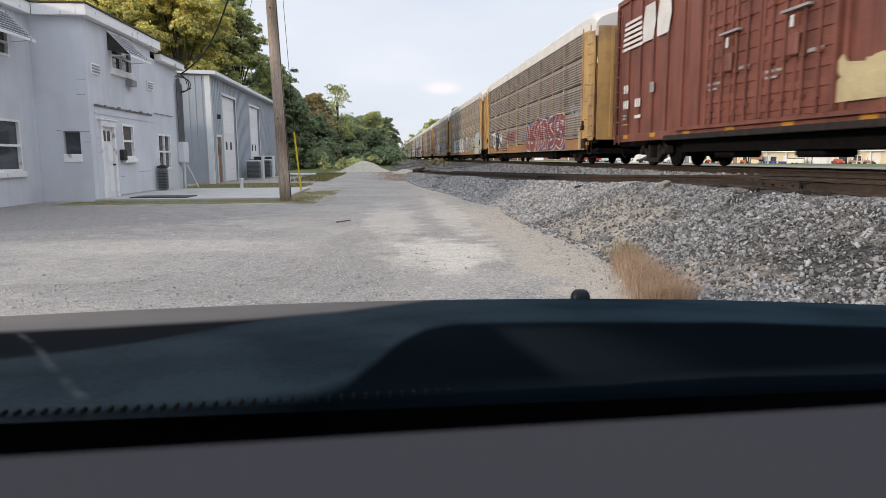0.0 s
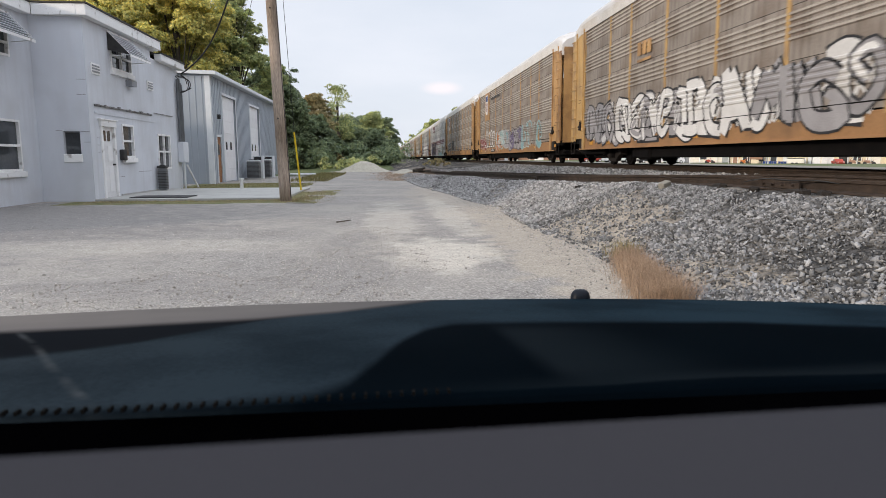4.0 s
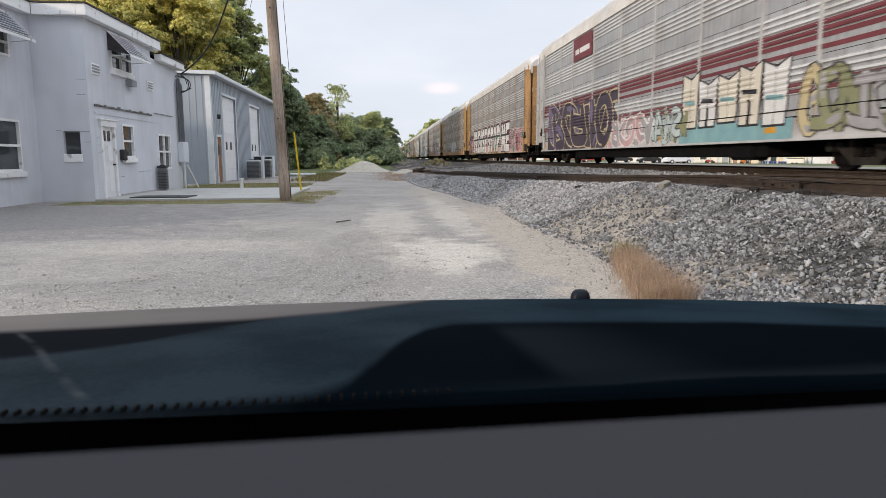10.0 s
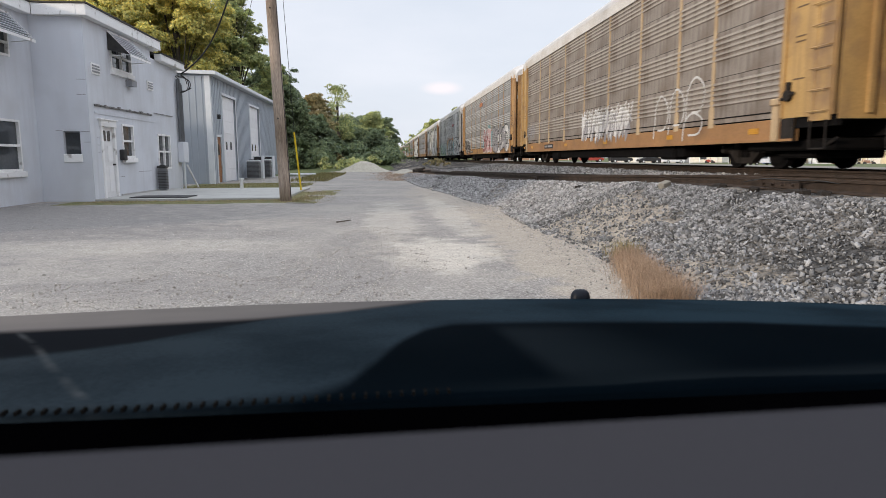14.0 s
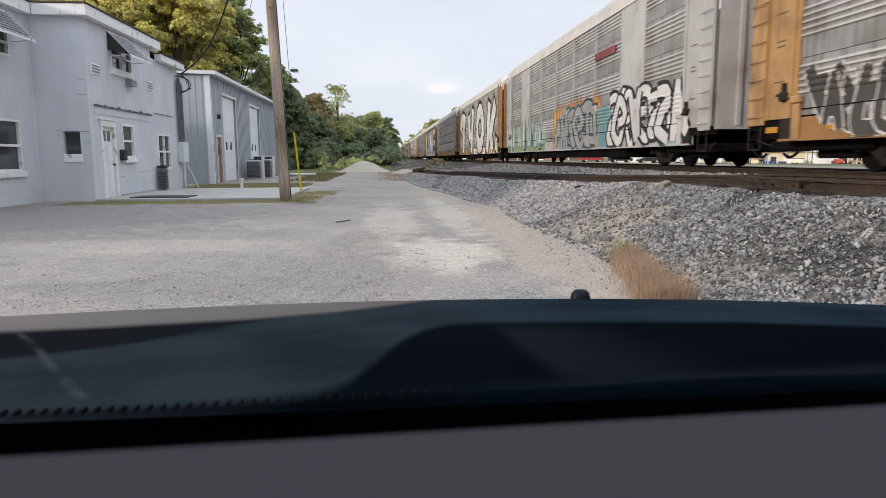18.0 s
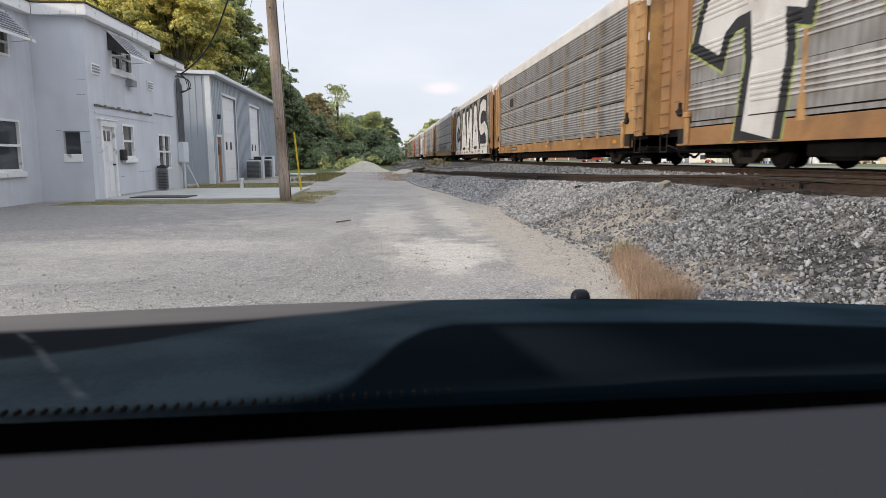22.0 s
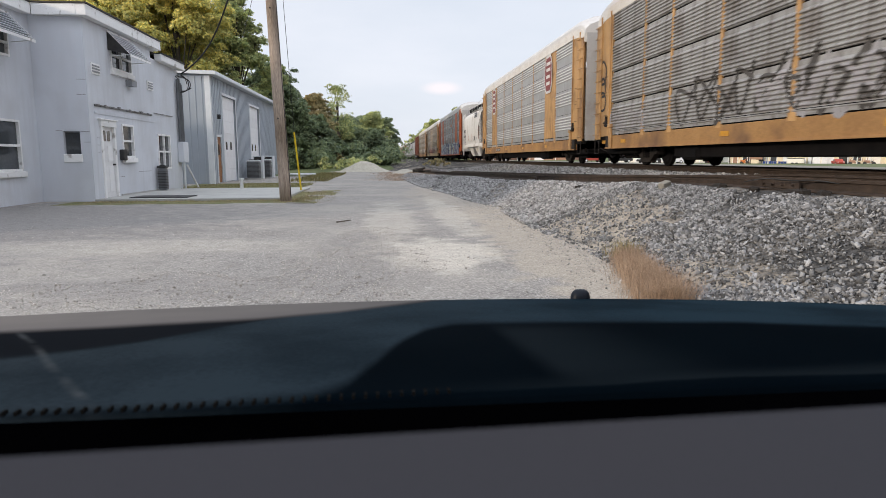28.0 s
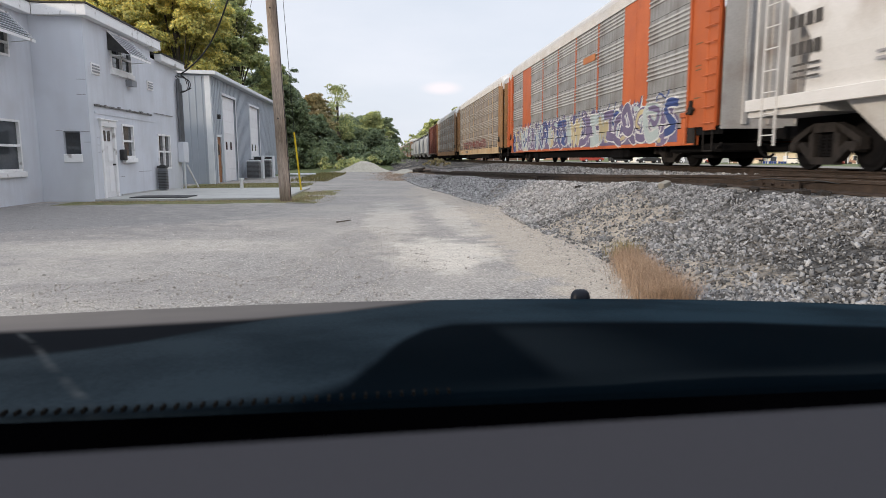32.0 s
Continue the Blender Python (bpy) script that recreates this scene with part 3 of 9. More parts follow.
house = thing("block_building", "white painted block building with flat roof and awnings", "building")
WC_HOLES = [(19.56, 20.36, 0.0, 2.1), (21.0, 21.92, 1.2, 2.23), (20.55, 22.15, 3.8, 4.65)]
wall_part("wall", "y", WALL_C - 0.25, WALL_C, 19.1, 23.95, -0.2, 5.0, WC_HOLES, PAINTED, house)
wall_part("wall", "x", 18.85, 19.1, -9.63, -8.0, -0.2, 5.0, [(-8.72, -8.28, 1.08, 1.93)], PAINTED, house)
WA_HOLES = [(16.5, 17.95, 0.86, 2.17), (16.3, 17.8, 3.72, 4.4)]
wall_part("wall", "y", WALL_A - 0.25, WALL_A, 9.0, 18.85, -0.2, 5.0, WA_HOLES, PAINTED, house)
wall_part("wall", "y", WALL_C - 0.28, WALL_C - 0.03, 23.95, 26.95, -0.2, 4.64, [(24.25, 25.6, 0.8, 2.05)], PAINTED, house)
boxpart("wall", (-20, WALL_C - 0.28, 26.7, 26.95, -0.2, 4.64), PAINTED, house)
boxpart("wall", (-20, WALL_A - 0.25, 9.0, 9.25, -0.2, 5.0), PAINTED, house)
boxpart("wall", (-20.25, -20, 9.0, 26.95, -0.2, 4.6), PAINTED, house)
boxpart("wall", (-20, WALL_C - 0.25, 23.7, 23.95, 4.6, 5.0), PAINTED, house)
boxpart("roof", (-20.2, WALL_C - 0.1, 18.85, 24.3, 5.16, 5.28), ROOFING, house)
boxpart("roof", (-20.2, WALL_A - 0.1, 9.0, 18.85, 5.16, 5.28), ROOFING, house)
boxpart("roof", (-20.2, WALL_C - 0.05, 24.3, 27.15, 4.8, 4.88), ROOFING, house)
boxpart("ceiling_slab", (-20, WALL_C - 0.28, 19.11, 26.7, 4.5, 4.6), ROOFING, house)
boxpart("ceiling_slab", (-20, WALL_A - 0.26, 9.25, 18.85, 4.5, 4.6), ROOFING, house)
for d in ((WALL_C - 0.05, WALL_C + 0.2, 18.65, 24.5, 4.94, 5.24), (WALL_A + 0.2, WALL_C - 0.05, 18.65, 18.95, 4.94, 5.24), (WALL_A - 0.05, WALL_A + 0.2, 9.0, 18.65, 4.94, 5.24), (WALL_C - 0.05, WALL_C + 0.2, 24.5, 27.2, 4.6, 4.84)):
    boxpart("fascia", d, TRIM, house, "peeling white fascia board", 0.012)
boxpart("fascia", (WALL_C - 0.6, WALL_C - 0.05, 24.36, 24.5, 4.9, 5.24), TRIM, house, "peeling white fascia board", 0.012)
boxpart("soffit", (WALL_C - 0.6, WALL_C + 0.15, 23.95, 24.36, 4.9, 4.94), TRIM, house)
for d in ((WALL_C - 0.1, WALL_C + 0.23, 18.62, 24.53, 5.24, 5.28), (WALL_A + 0.23, WALL_C - 0.1, 18.62, 18.95, 5.24, 5.28), (WALL_A - 0.1, WALL_A + 0.23, 9.0, 18.62, 5.24, 5.28), (WALL_C - 0.1, WALL_C + 0.23, 24.53, 27.22, 4.84, 4.88)):
    boxpart("drip_edge", d, ROOFING, house)
bm = bmesh.new()
box(bm, -9.4, -8.5, 20.2, 21.4, 5.26, 5.5)
part("roof_hatch", bm, ROOFING, house, bevel=0.03)

# door in the long wall
fr = boxpart("door_frame", (WALL_C - 0.08, WALL_C + 0.04, 19.46, 19.572, 0.0, 2.1), TRIM, house)
boxpart("jamb", (WALL_C - 0.08, WALL_C + 0.04, 20.348, 20.46, 0.0, 2.1), TRIM, fr)
boxpart("lintel", (WALL_C - 0.08, WALL_C + 0.06, 19.42, 20.5, 2.088, 2.27), TRIM, fr)
boxpart("drip_cap", (WALL_C - 0.02, WALL_C + 0.1, 19.34, 20.56, 2.27, 2.3), TRIM, fr)
dr = boxpart("door", (WALL_C - 0.07, WALL_C - 0.03, 19.575, 20.345, 0.053, 2.085), DOORW, house, "white panelled door with small lights")
for y0, y1, z0, z1 in ((19.64, 19.91, 0.2, 0.95), (19.95, 20.26, 0.2, 0.95), (19.64, 19.91, 1.08, 1.55), (19.95, 20.26, 1.08, 1.55)):
    boxpart("raised_panel", (WALL_C - 0.032, WALL_C - 0.015, y0, y1, z0, z1), DOORW, dr, bevel=0.008)
for y0 in (19.68, 19.98):
    boxpart("door_light", (WALL_C - 0.032, WALL_C - 0.02, y0, y0 + 0.2, 1.68, 1.98), PANE, dr)
bm = bmesh.new()
tube(bm, (WALL_C - 0.03, 20.29, 1.0), (WALL_C + 0.04, 20.29, 1.0), 0.03, 0.022)
part("knob", bm, DARKMETAL, dr)
boxpart("threshold", (WALL_C - 0.05, WALL_C + 0.12, 19.4, 20.5, 0.0, 0.05), CONCRETE, house)
window_y(house, WALL_C, 21.0, 21.92, 1.2, 2.23)
window_y(house, WALL_C - 0.03, 24.25, 25.6, 0.8, 2.05, mull=True, sill=False)
window_y(house, WALL_C, 20.55, 22.15, 3.8, 4.65, mull=True)
window_y(house, WALL_A, 16.5, 17.95, 0.86, 2.17)
window_y(house, WALL_A, 16.3, 17.8, 3.72, 4.4, mull=True, sill=False)
awning(house, WALL_C + 0.01, 20.4, 22.1, 4.85, 4.2, 0.62, 8)
awning(house, WALL_A + 0.01, 15.6, 17.9, 4.8, 4.15, 0.6, 8)
boxpart("window_unit", (WALL_C, WALL_C + 0.2, 21.6, 22.0, 3.42, 3.6), GREYW, house, "small grey window air unit below the sill")
w = boxpart("window_frame", (-8.72, -8.28, 18.91, 18.99, 1.89, 1.93), GREYW, house)
boxpart("pane", (-8.72, -8.28, 18.97, 18.99, 1.3, 1.89), PANE, w)
boxpart("sill", (-8.75, -8.25, 18.83, 18.99, 1.08, 1.3), TRIM, w, bevel=0.01)
boxpart("ledge_scar", (WALL_C, WALL_C + 0.035, 19.2, 23.7, 2.63, 2.68), MORTAR, house, "broken dark ledge scar across the wall")
boxpart("old_lintel", (WALL_C, WALL_C + 0.02, 19.2, 23.9, 2.42, 2.5), PAINTED, house)
for y, z in ((19.15, 3.5), (23.45, 3.5)):
    v = boxpart("wall_vent", (WALL_C - 0.02, WALL_C + 0.03, y, y + 0.55, z, z + 0.3), TRIM, house)
    for k in range(3):
        boxpart("louvre", (WALL_C + 0.03, WALL_C + 0.045, y + 0.05, y + 0.5, z + 0.05 + 0.08 * k, z + 0.09 + 0.08 * k), GREYW, v)
boxpart("mailbox", (WALL_C, WALL_C + 0.14, 20.72, 20.98, 1.12, 1.45), DARKMETAL, house, "black wall mailbox", 0.02)
for z in (1.75, 1.55, 1.35):
    boxpart("mortar_crack", (WALL_C, WALL_C + 0.004, 19.25, 19.42, z, z + 0.012), MORTAR, house)
for x0, x1, z in ((-8.25, -8.02, 1.9), (-8.2, -8.02, 1.62), (-8.9, -8.74, 1.93), (-8.28, -8.05, 2.9), (-8.25, -8.02, 3.3)):
    boxpart("mortar_crack", (x0, x1, 18.844, 18.85, z, z + 0.012), MORTAR, house)
for y0, y1, z in ((23.98, 26.0, 2.75), (20.7, 21.0, 0.62), (22.2, 23.4, 0.75), (21.0, 21.6, 1.0)):
    boxpart("mortar_crack", (WALL_C - 0.03 * (y0 > 23.9), WALL_C + 0.005, y0, y1, z, z + 0.012), MORTAR, house)
for k in range(14):
    y = 19.3 + 0.3 * k + 0.05 * math.sin(5 * k)
    boxpart("broken_edge", (WALL_C, WALL_C + 0.05 + 0.03 * math.sin(3 * k), y, y + 0.17 + 0.1 * math.sin(2.3 * k), 2.655, 2.69 + 0.02 * math.sin(4.1 * k)), MORTAR, house)
boxpart("footing", (WALL_C, WALL_C + 0.05, 20.65, 24.0, -0.1, 0.1), CONCRETE, house)

# meter, conduits and cables at the far end of the building
meter = thing("electric_meter", "grey meter box with conduits on the block wall", "meter box")
boxpart("meter_box", (WALL_C - 0.03, WALL_C + 0.2, 26.5, 27.15, 1.02, 1.82), PAINTED, meter, bevel=0.02)
for y, r in ((26.58, 0.045), (26.76, 0.06), (26.94, 0.05), (27.08, 0.035)):
    bm = bmesh.new()
    tube(bm, (WALL_C + 0.06, y, 1.82), (WALL_C + 0.06, y, 4.15 + 0.1 * math.sin(9 * y)), r)
    part("conduit", bm, DARK_GREY, meter)
bm = bmesh.new()
tube(bm, (WALL_C + 0.1, 26.8, 0.0), (WALL_C + 0.1, 26.8, 1.02), 0.04)
part("conduit", bm, STEELTRIM, meter)


loop_pts = []
for k in range(40):
    a = k / 40 * 3 * 2 * math.pi
    loop_pts.append((WALL_C + 0.12 + (0.24 + 0.003 * k) * math.cos(a), 26.75 + 0.1 * math.cos(a) + 0.008 * k, 4.05 + (0.36 - 0.003 * k) * math.sin(a)))
lp = cable("cable_coil", "", loop_pts, 0.018)
lp.parent = meter
cable("service_cable", "black overhead service cable drooping from pole to building", [(-3.02, 17.9, 8.6), (-3.6, 19.2, 7.5), (-5.0, 22.2, 5.75), (-6.6, 25.2, 4.72), (-7.85, 26.9, 4.45)], 0.028)
cable("overhead_wire", "thin black overhead wire running off the pole", [(-3.0, 17.9, 6.6), (-4.4, 24, 6.6), (-9, 44, 8.6)], 0.01)

# metal shed
shed = thing("metal_shed", "grey ribbed steel shed with white overhead doors", "shed")
SX, SY0, SY1, SZ = -7.9, 31.2, 50.0, 4.95
SH_HOLES = [(32.1, 32.95, 0.0, 2.2), (33.45, 36.3, 0.0, 4.25), (40.0, 42.9, 0.0, 4.25)]
wall_part("wall", "y", SX - 0.15, SX, SY0, SY1, -0.1, SZ, SH_HOLES, STEEL, shed)
boxpart("wall", (-20, SX - 0.15, SY0, SY0 + 0.15, -0.1, SZ), STEEL, shed)
boxpart("wall", (-20, SX - 0.15, SY1 - 0.15, SY1, -0.1, SZ), STEEL, shed)
boxpart("wall", (-20.15, -20, SY0, SY1, -0.1, SZ + 0.35), STEEL, shed)
bm = bmesh.new()
prism(bm, [(SX + 0.25, SZ), (SX + 0.25, SZ + 0.16), (-20.3, SZ + 0.55), (-20.3, SZ + 0.4)], SY0 - 0.2, SY1 + 0.2)
part("roof", bm, STEELTRIM, shed)
boxpart("gutter", (SX + 0.25, SX + 0.36, SY0 - 0.2, SY1 + 0.2, SZ - 0.02, SZ + 0.15), STEELTRIM, shed, bevel=0.015)
boxpart("corner_trim", (SX - 0.02, SX + 0.035, SY0 - 0.035, SY0 + 0.2, -0.05, SZ), STEELTRIM, shed)
boxpart("corner_trim", (SX - 0.2, SX - 0.02, SY0 - 0.035, SY0 - 0.001, -0.05, SZ), STEELTRIM, shed)
bm = bmesh.new()
y = SY0 + 0.35
while y < SY1 - 0.2:
    if not any(h[0] - 0.12 < y < h[1] + 0.12 for h in SH_HOLES):
        box(bm, SX, SX + 0.022, y - 0.025, y + 0.025, -0.05, SZ - 0.02)
    else:
        top = max(h[3] for h in SH_HOLES if h[0] - 0.12 < y < h[1] + 0.12)
        box(bm, SX, SX + 0.022, y - 0.025, y + 0.025, top + 0.15, SZ - 0.02)
    y += 0.3
part("siding_ribs", bm, STEEL, shed)
bm = bmesh.new()
x = SX - 0.35
while x > -19.8:
    box(bm, x - 0.025, x + 0.025, SY0 - 0.022, SY0, -0.05, SZ)
    x -= 0.3
part("siding_ribs", bm, STEEL, shed)
for y0, y1 in ((33.45, 36.3), (40.0, 42.9)):
    for a, b in ((y0 - 0.1, y0), (y1, y1 + 0.1)):
        boxpart("door_trim", (SX - 0.03, SX + 0.03, a, b, 0, 4.25), STEELTRIM, shed)
    boxpart("door_trim", (SX - 0.03, SX + 0.04, y0 - 0.1, y1 + 0.1, 4.25, 4.36), STEELTRIM, shed)
    d = boxpart("overhead_door", (SX - 0.14, SX - 0.1, y0, y1, 0.02, 4.25), DOORW, shed, "white sectional overhead door")
    for k in range(7):
        boxpart("door_section", (SX - 0.1, SX - 0.085, y0 + 0.02, y1 - 0.02, 0.04 + 0.6 * k, 0.6 + 0.6 * k), DOORW, d, bevel=0.006)
    for k in range(2):
        c = y0 + 0.9 + 0.95 * k
        boxpart("door_light", (SX - 0.086, SX - 0.078, c - 0.16, c + 0.16, 1.62, 2.02), PANE, d)
d = boxpart("side_door", (SX - 0.1, SX - 0.05, 32.1, 32.95, 0.02, 2.2), WOODDOOR, shed, "orange stained wooden side door")
boxpart("door_light", (SX - 0.052, SX - 0.04, 32.3, 32.7, 1.35, 1.85), PANE, d)
boxpart("door_trim", (SX - 0.05, SX + 0.03, 32.02, 32.1, 0, 2.28), STEELTRIM, shed)
boxpart("door_trim", (SX - 0.05, SX + 0.03, 32.1, 32.95, 2.2, 2.28), STEELTRIM, shed)
boxpart("wall_light", (SX, SX + 0.12, 32.4, 32.6, 3.05, 3.25), DARKMETAL, shed)


def condenser(at, s, h, top, label):
    t = thing("air_conditioner", label, "air conditioner", "air conditioners", at=at)
    boxpart("cabinet", (-s / 2, s / 2, -s / 2, s / 2, 0.08, h), ACGREY, t, bevel=0.03)
    boxpart("base_pad", (-s / 2 - 0.1, s / 2 + 0.1, -s / 2 - 0.1, s / 2 + 0.1, -0.02, 0.08), CONCRETE, t)
    bm = bmesh.new()
    for k in range(11):
        z = 0.16 + (h - 0.3) * k / 10
        box(bm, -s / 2 - 0.012, s / 2 + 0.012, -s / 2 - 0.012, -s / 2, z, z + 0.02)
        box(bm, s / 2, s / 2 + 0.012, -s / 2, s / 2, z, z + 0.02)
    part("grille", bm, DARKMETAL, t)
    boxpart("top_cap", (-s / 2 - 0.02, s / 2 + 0.02, -s / 2 - 0.02, s / 2 + 0.02, h, h + 0.08), top, t, bevel=0.02)
    bm = bmesh.new()
    tube(bm, (0, 0, h + 0.08), (0, 0, h + 0.11), s * 0.36, seg=14)
    part("fan_guard", bm, DARKMETAL, t)


condenser((-7.8, 23.9, 0.0), 0.27, 0.84, DARKMETAL, "small black air conditioner standing against the white building")
for cy, cx, ch in ((37.3, -7.25, 1.0), (39.4, -7.0, 1.05)):
    condenser((cx, cy, 0.0), 0.64, ch, STEELTRIM, "dark grey air conditioner with pale top beside the shed")
for cy, cx in ((38.5, -7.2), (40.6, -6.95)):
    hood_box = boxpart("exhaust_hood", (cx - 0.28, cx + 0.28, cy - 0.25, cy + 0.25, 0.0, 1.32), STEELTRIM, None, bevel=0.02)
    boxpart("opening", (cx - 0.2, cx + 0.2, cy - 0.262, cy - 0.25, 1.05, 1.26), DARKMETAL, hood_box)
    tagged(hood_box, "pale metal exhaust cabinet with dark opening beside the shed", "vent cabinet", "vent cabinets")

slab = boxpart("concrete_slab", (WALL_C + 0.02, -2.85, 18.75, 25.3, -0.15, 0.06), CONCRETE, None, bevel=0.01)
tagged(slab, "pale concrete apron slab beside the white building", "concrete slab", kind="structure")
mat_ob = boxpart("door_mat", (-7.2, -5.6, 19.1, 20.1, 0.062, 0.085), DARKMETAL, None, bevel=0.005)
tagged(mat_ob, "dark rubber mat lying on the concrete slab", "mat")
bm = bmesh.new()
tube(bm, (-5.55, 26.0, 0), (-5.55, 26.0, 0.35), 0.07)
tube(bm, (-5.55, 26.0, 0.35), (-5.55, 26.0, 0.4), 0.1)
tagged(part("vent_pipe", bm, DOORW), "short white capped plastic pipe in the grass", "pipe")
bm = bmesh.new()
tube(bm, (-7.6, 27.5, 0.0), (-7.85, 27.0, 0.92), 0.035)
tagged(part("downspout", bm, DOORW), "short white pipe leaning on the wall", "pipe")
hose = cable("hose", "coiled blue and white hose on the ground", [(-5.4 + 0.9 * math.cos(k * 0.7) * (0.6 + 0.02 * k), 44 + 1.2 * math.sin(k * 0.7), 0.12) for k in range(24)], 0.06, "hose")
hose.data.materials.clear()
hose.data.materials.append(STEELTRIM)

# utility pole
pole = thing("utility_pole", "weathered leaning wooden utility pole", "utility pole", at=(-2.67, 17.9, 0))
bm = bmesh.new()
for k in range(10):
    tube(bm, (0, 0, -0.3 + 1.05 * k), (0, 0, -0.3 + 1.05 * (k + 1)), 0.16 - 0.004 * k, 0.16 - 0.004 * (k + 1), 16)
bmesh.ops.remove_doubles(bm, verts=bm.verts, dist=0.001)
part("pole_shaft", bm, POLEWOOD, pole, smooth=True)
bm = bmesh.new()
tube(bm, (0.15, -0.06, 0.1), (0.12, -0.05, 6.0), 0.012, seg=6)
part("ground_wire", bm, DARKMETAL, pole)
for z in (2.2, 5.0):
    bm = bmesh.new()
    tube(bm, (-0.02, -0.2, z), (-0.02, -0.14, z), 0.02, seg=6)
    part("bolt", bm, DARKMETAL, pole)
pole.rotation_euler = (0, radians(-2.0), 0)
guy = thing("guy_marker", "leaning yellow plastic guy wire marker in dry grass", "guy marker", at=(-2.92, 23.2, 0))
bm = bmesh.new()
tube(bm, (0, 0, 0.0), (-0.16, -0.1, 2.05), 0.032)
part("guard_tube", bm, YELLOWP, guy)
bm = bmesh.new()
tube(bm, (-0.155, -0.1, 2.05), (0.2, -5.2, 8.6), 0.008, seg=5)
part("guy_wire", bm, DARKMETAL, guy)

# sand heap
def heap(name, label, cx, cy, rx, ry, h, material, seed):
    verts, faces, rings, seg = [(cx, cy, h)], [], 14, 44
    for i in range(1, rings + 1):
        for k in range(seg):
            a, r = 2 * math.pi * k / seg, i / rings
            x, y = cx + rx * r * math.cos(a), cy + ry * r * math.sin(a)
            z = h * (math.cos(math.pi * min(1, r)) * 0.5 + 0.5) ** 0.85 * (1 + 0.2 * noise.noise((x, y, seed))) - 0.02 * r + 0.05 * noise.noise((x * 2, y * 2, seed))
            verts.append((x, y, z))
    for k in range(seg):
        faces.append((0, 1 + k, 1 + (k + 1) % seg))
    for i in range(rings - 1):
        for k in range(seg):
            a, b = 1 + i * seg + k, 1 + i * seg + (k + 1) % seg
            faces.append((a, a + seg, b + seg, b))
    me = raw_mesh(name, verts, faces, material)
    me.shade_smooth()
    return tagged(new(name, me), label, "heap")


heap("sand_pile", "pale heap of crushed sand at the lane end", -1.75, 56.5, 2.5, 2.6, 0.88, PILE, 2.0)
heap("gravel_mound", "low grey gravel mound beside the track", 3.0, 62, 2.6, 9, 0.75, BANK, 5.0)
heap("gravel_mound", "low grey gravel mound beside the track", 4.2, 47, 1.6, 5, 0.55, BANK, 6.0)
heap("dirt_mound", "low tan dirt mound beside the lane", 1.6, 50, 1.3, 5, 0.3, PILE, 7.0)


# ---- plants ----
def crown_mesh(name, clumps, leaf, per, material, seed):
    """Leaves in clumps, each turned roughly outward from its clump; each clump is (x, y, z, r)."""
    rng = np.random.default_rng(seed)
    quads = []
    for cx, cy, cz, r in clumps:
        n = int(per * r * r)
        d = rng.normal(size=(n, 3))
        d /= np.linalg.norm(d, axis=1)[:, None]
        d[:, 2] = np.where(d[:, 2] < -0.3, -0.6 * d[:, 2], d[:, 2])
        bumps = 0.82 + 0.18 * np.sin(5 * d[:, :1] + cx) * np.cos(6 * d[:, 2:] + cy)
        c = np.array((cx, cy, cz)) + d * r * bumps * (0.55 + 0.55 * rng.random((n, 1)) ** 0.6) * np.array((1, 1, 0.78))
        s = leaf * (0.5 + 0.9 * rng.random((n, 1)))
        nrm = d + 0.6 * rng.normal(size=(n, 3)) + np.array((0, 0, 0.6))
        u = np.cross(nrm, rng.normal(size=(n, 3)))
        u /= np.linalg.norm(u, axis=1)[:, None] + 1e-9
        w = np.cross(nrm, u)
        w /= np.linalg.norm(w, axis=1)[:, None] + 1e-9
        quads.append(np.stack((c - u * s, c + w * s * 0.6, c + u * s, c - w * s * 0.6), 1).reshape(-1, 3))
    v = np.concatenate(quads)
    nf = len(v) // 4
    me = bpy.data.meshes.new(name)
    me.vertices.add(len(v))
    me.vertices.foreach_set("co", v.ravel())
    me.loops.add(nf * 4)
    me.loops.foreach_set("vertex_index", np.arange(nf * 4))
    me.polygons.add(nf)
    me.polygons.foreach_set("loop_start", np.arange(nf) * 4)
    me.materials.append(material)
    me.update(calc_edges=True)
    return me


def make_tree(label, x, y, height, spread, low, material, seed, leaf=0.125, per=400, clumps=78):
    rng = random.Random(seed)
    t = thing("tree", label, "tree", "trees behind the lot", at=(x, y, 0))
    bm = bmesh.new()
    th = height * 0.62
    tube(bm, (0, 0, -0.3), (0.2, 0, th * 0.5), 0.03 * height * 0.6, 0.02 * height * 0.6, 9)
    tube(bm, (0.2, 0, th * 0.5), (0.1, 0.1, th * 1.3), 0.02 * height * 0.6, 0.006 * height, 8)
    cl = []
    for k in range(clumps):
        a = rng.uniform(0, 2 * math.pi)
        h = low + (1 - low) * rng.random() ** 0.85
        prof = math.sin(math.pi * min(0.97, 0.22 + 0.78 * (h - low) / (1 - low))) ** 0.7
        rad = spread * prof * rng.uniform(0.3, 1.0)
        r = spread * rng.uniform(0.2, 0.4)
        c = (rad * math.cos(a), rad * math.sin(a), height * h - r * 0.6)
        cl.append((*c, r))
        for _ in range(3):
            b, g = rng.uniform(0, 2 * math.pi), rng.uniform(0.7, 1.15)
            cl.append((c[0] + r * g * math.cos(b), c[1] + r * g * math.sin(b), c[2] + r * rng.uniform(-0.5, 0.75), r * rng.uniform(0.3, 0.55)))
        if k % 3 == 0:
            tube(bm, (0.15, 0, max(0.2, c[2] * 0.55)), (c[0] * 0.8, c[1] * 0.8, c[2]), 0.006 * height, 0.002 * height, 5)
    part("trunk", bm, BARK, t)
    part("crown", crown_mesh("crown", cl, leaf, per, material, seed), None, t)
    return t


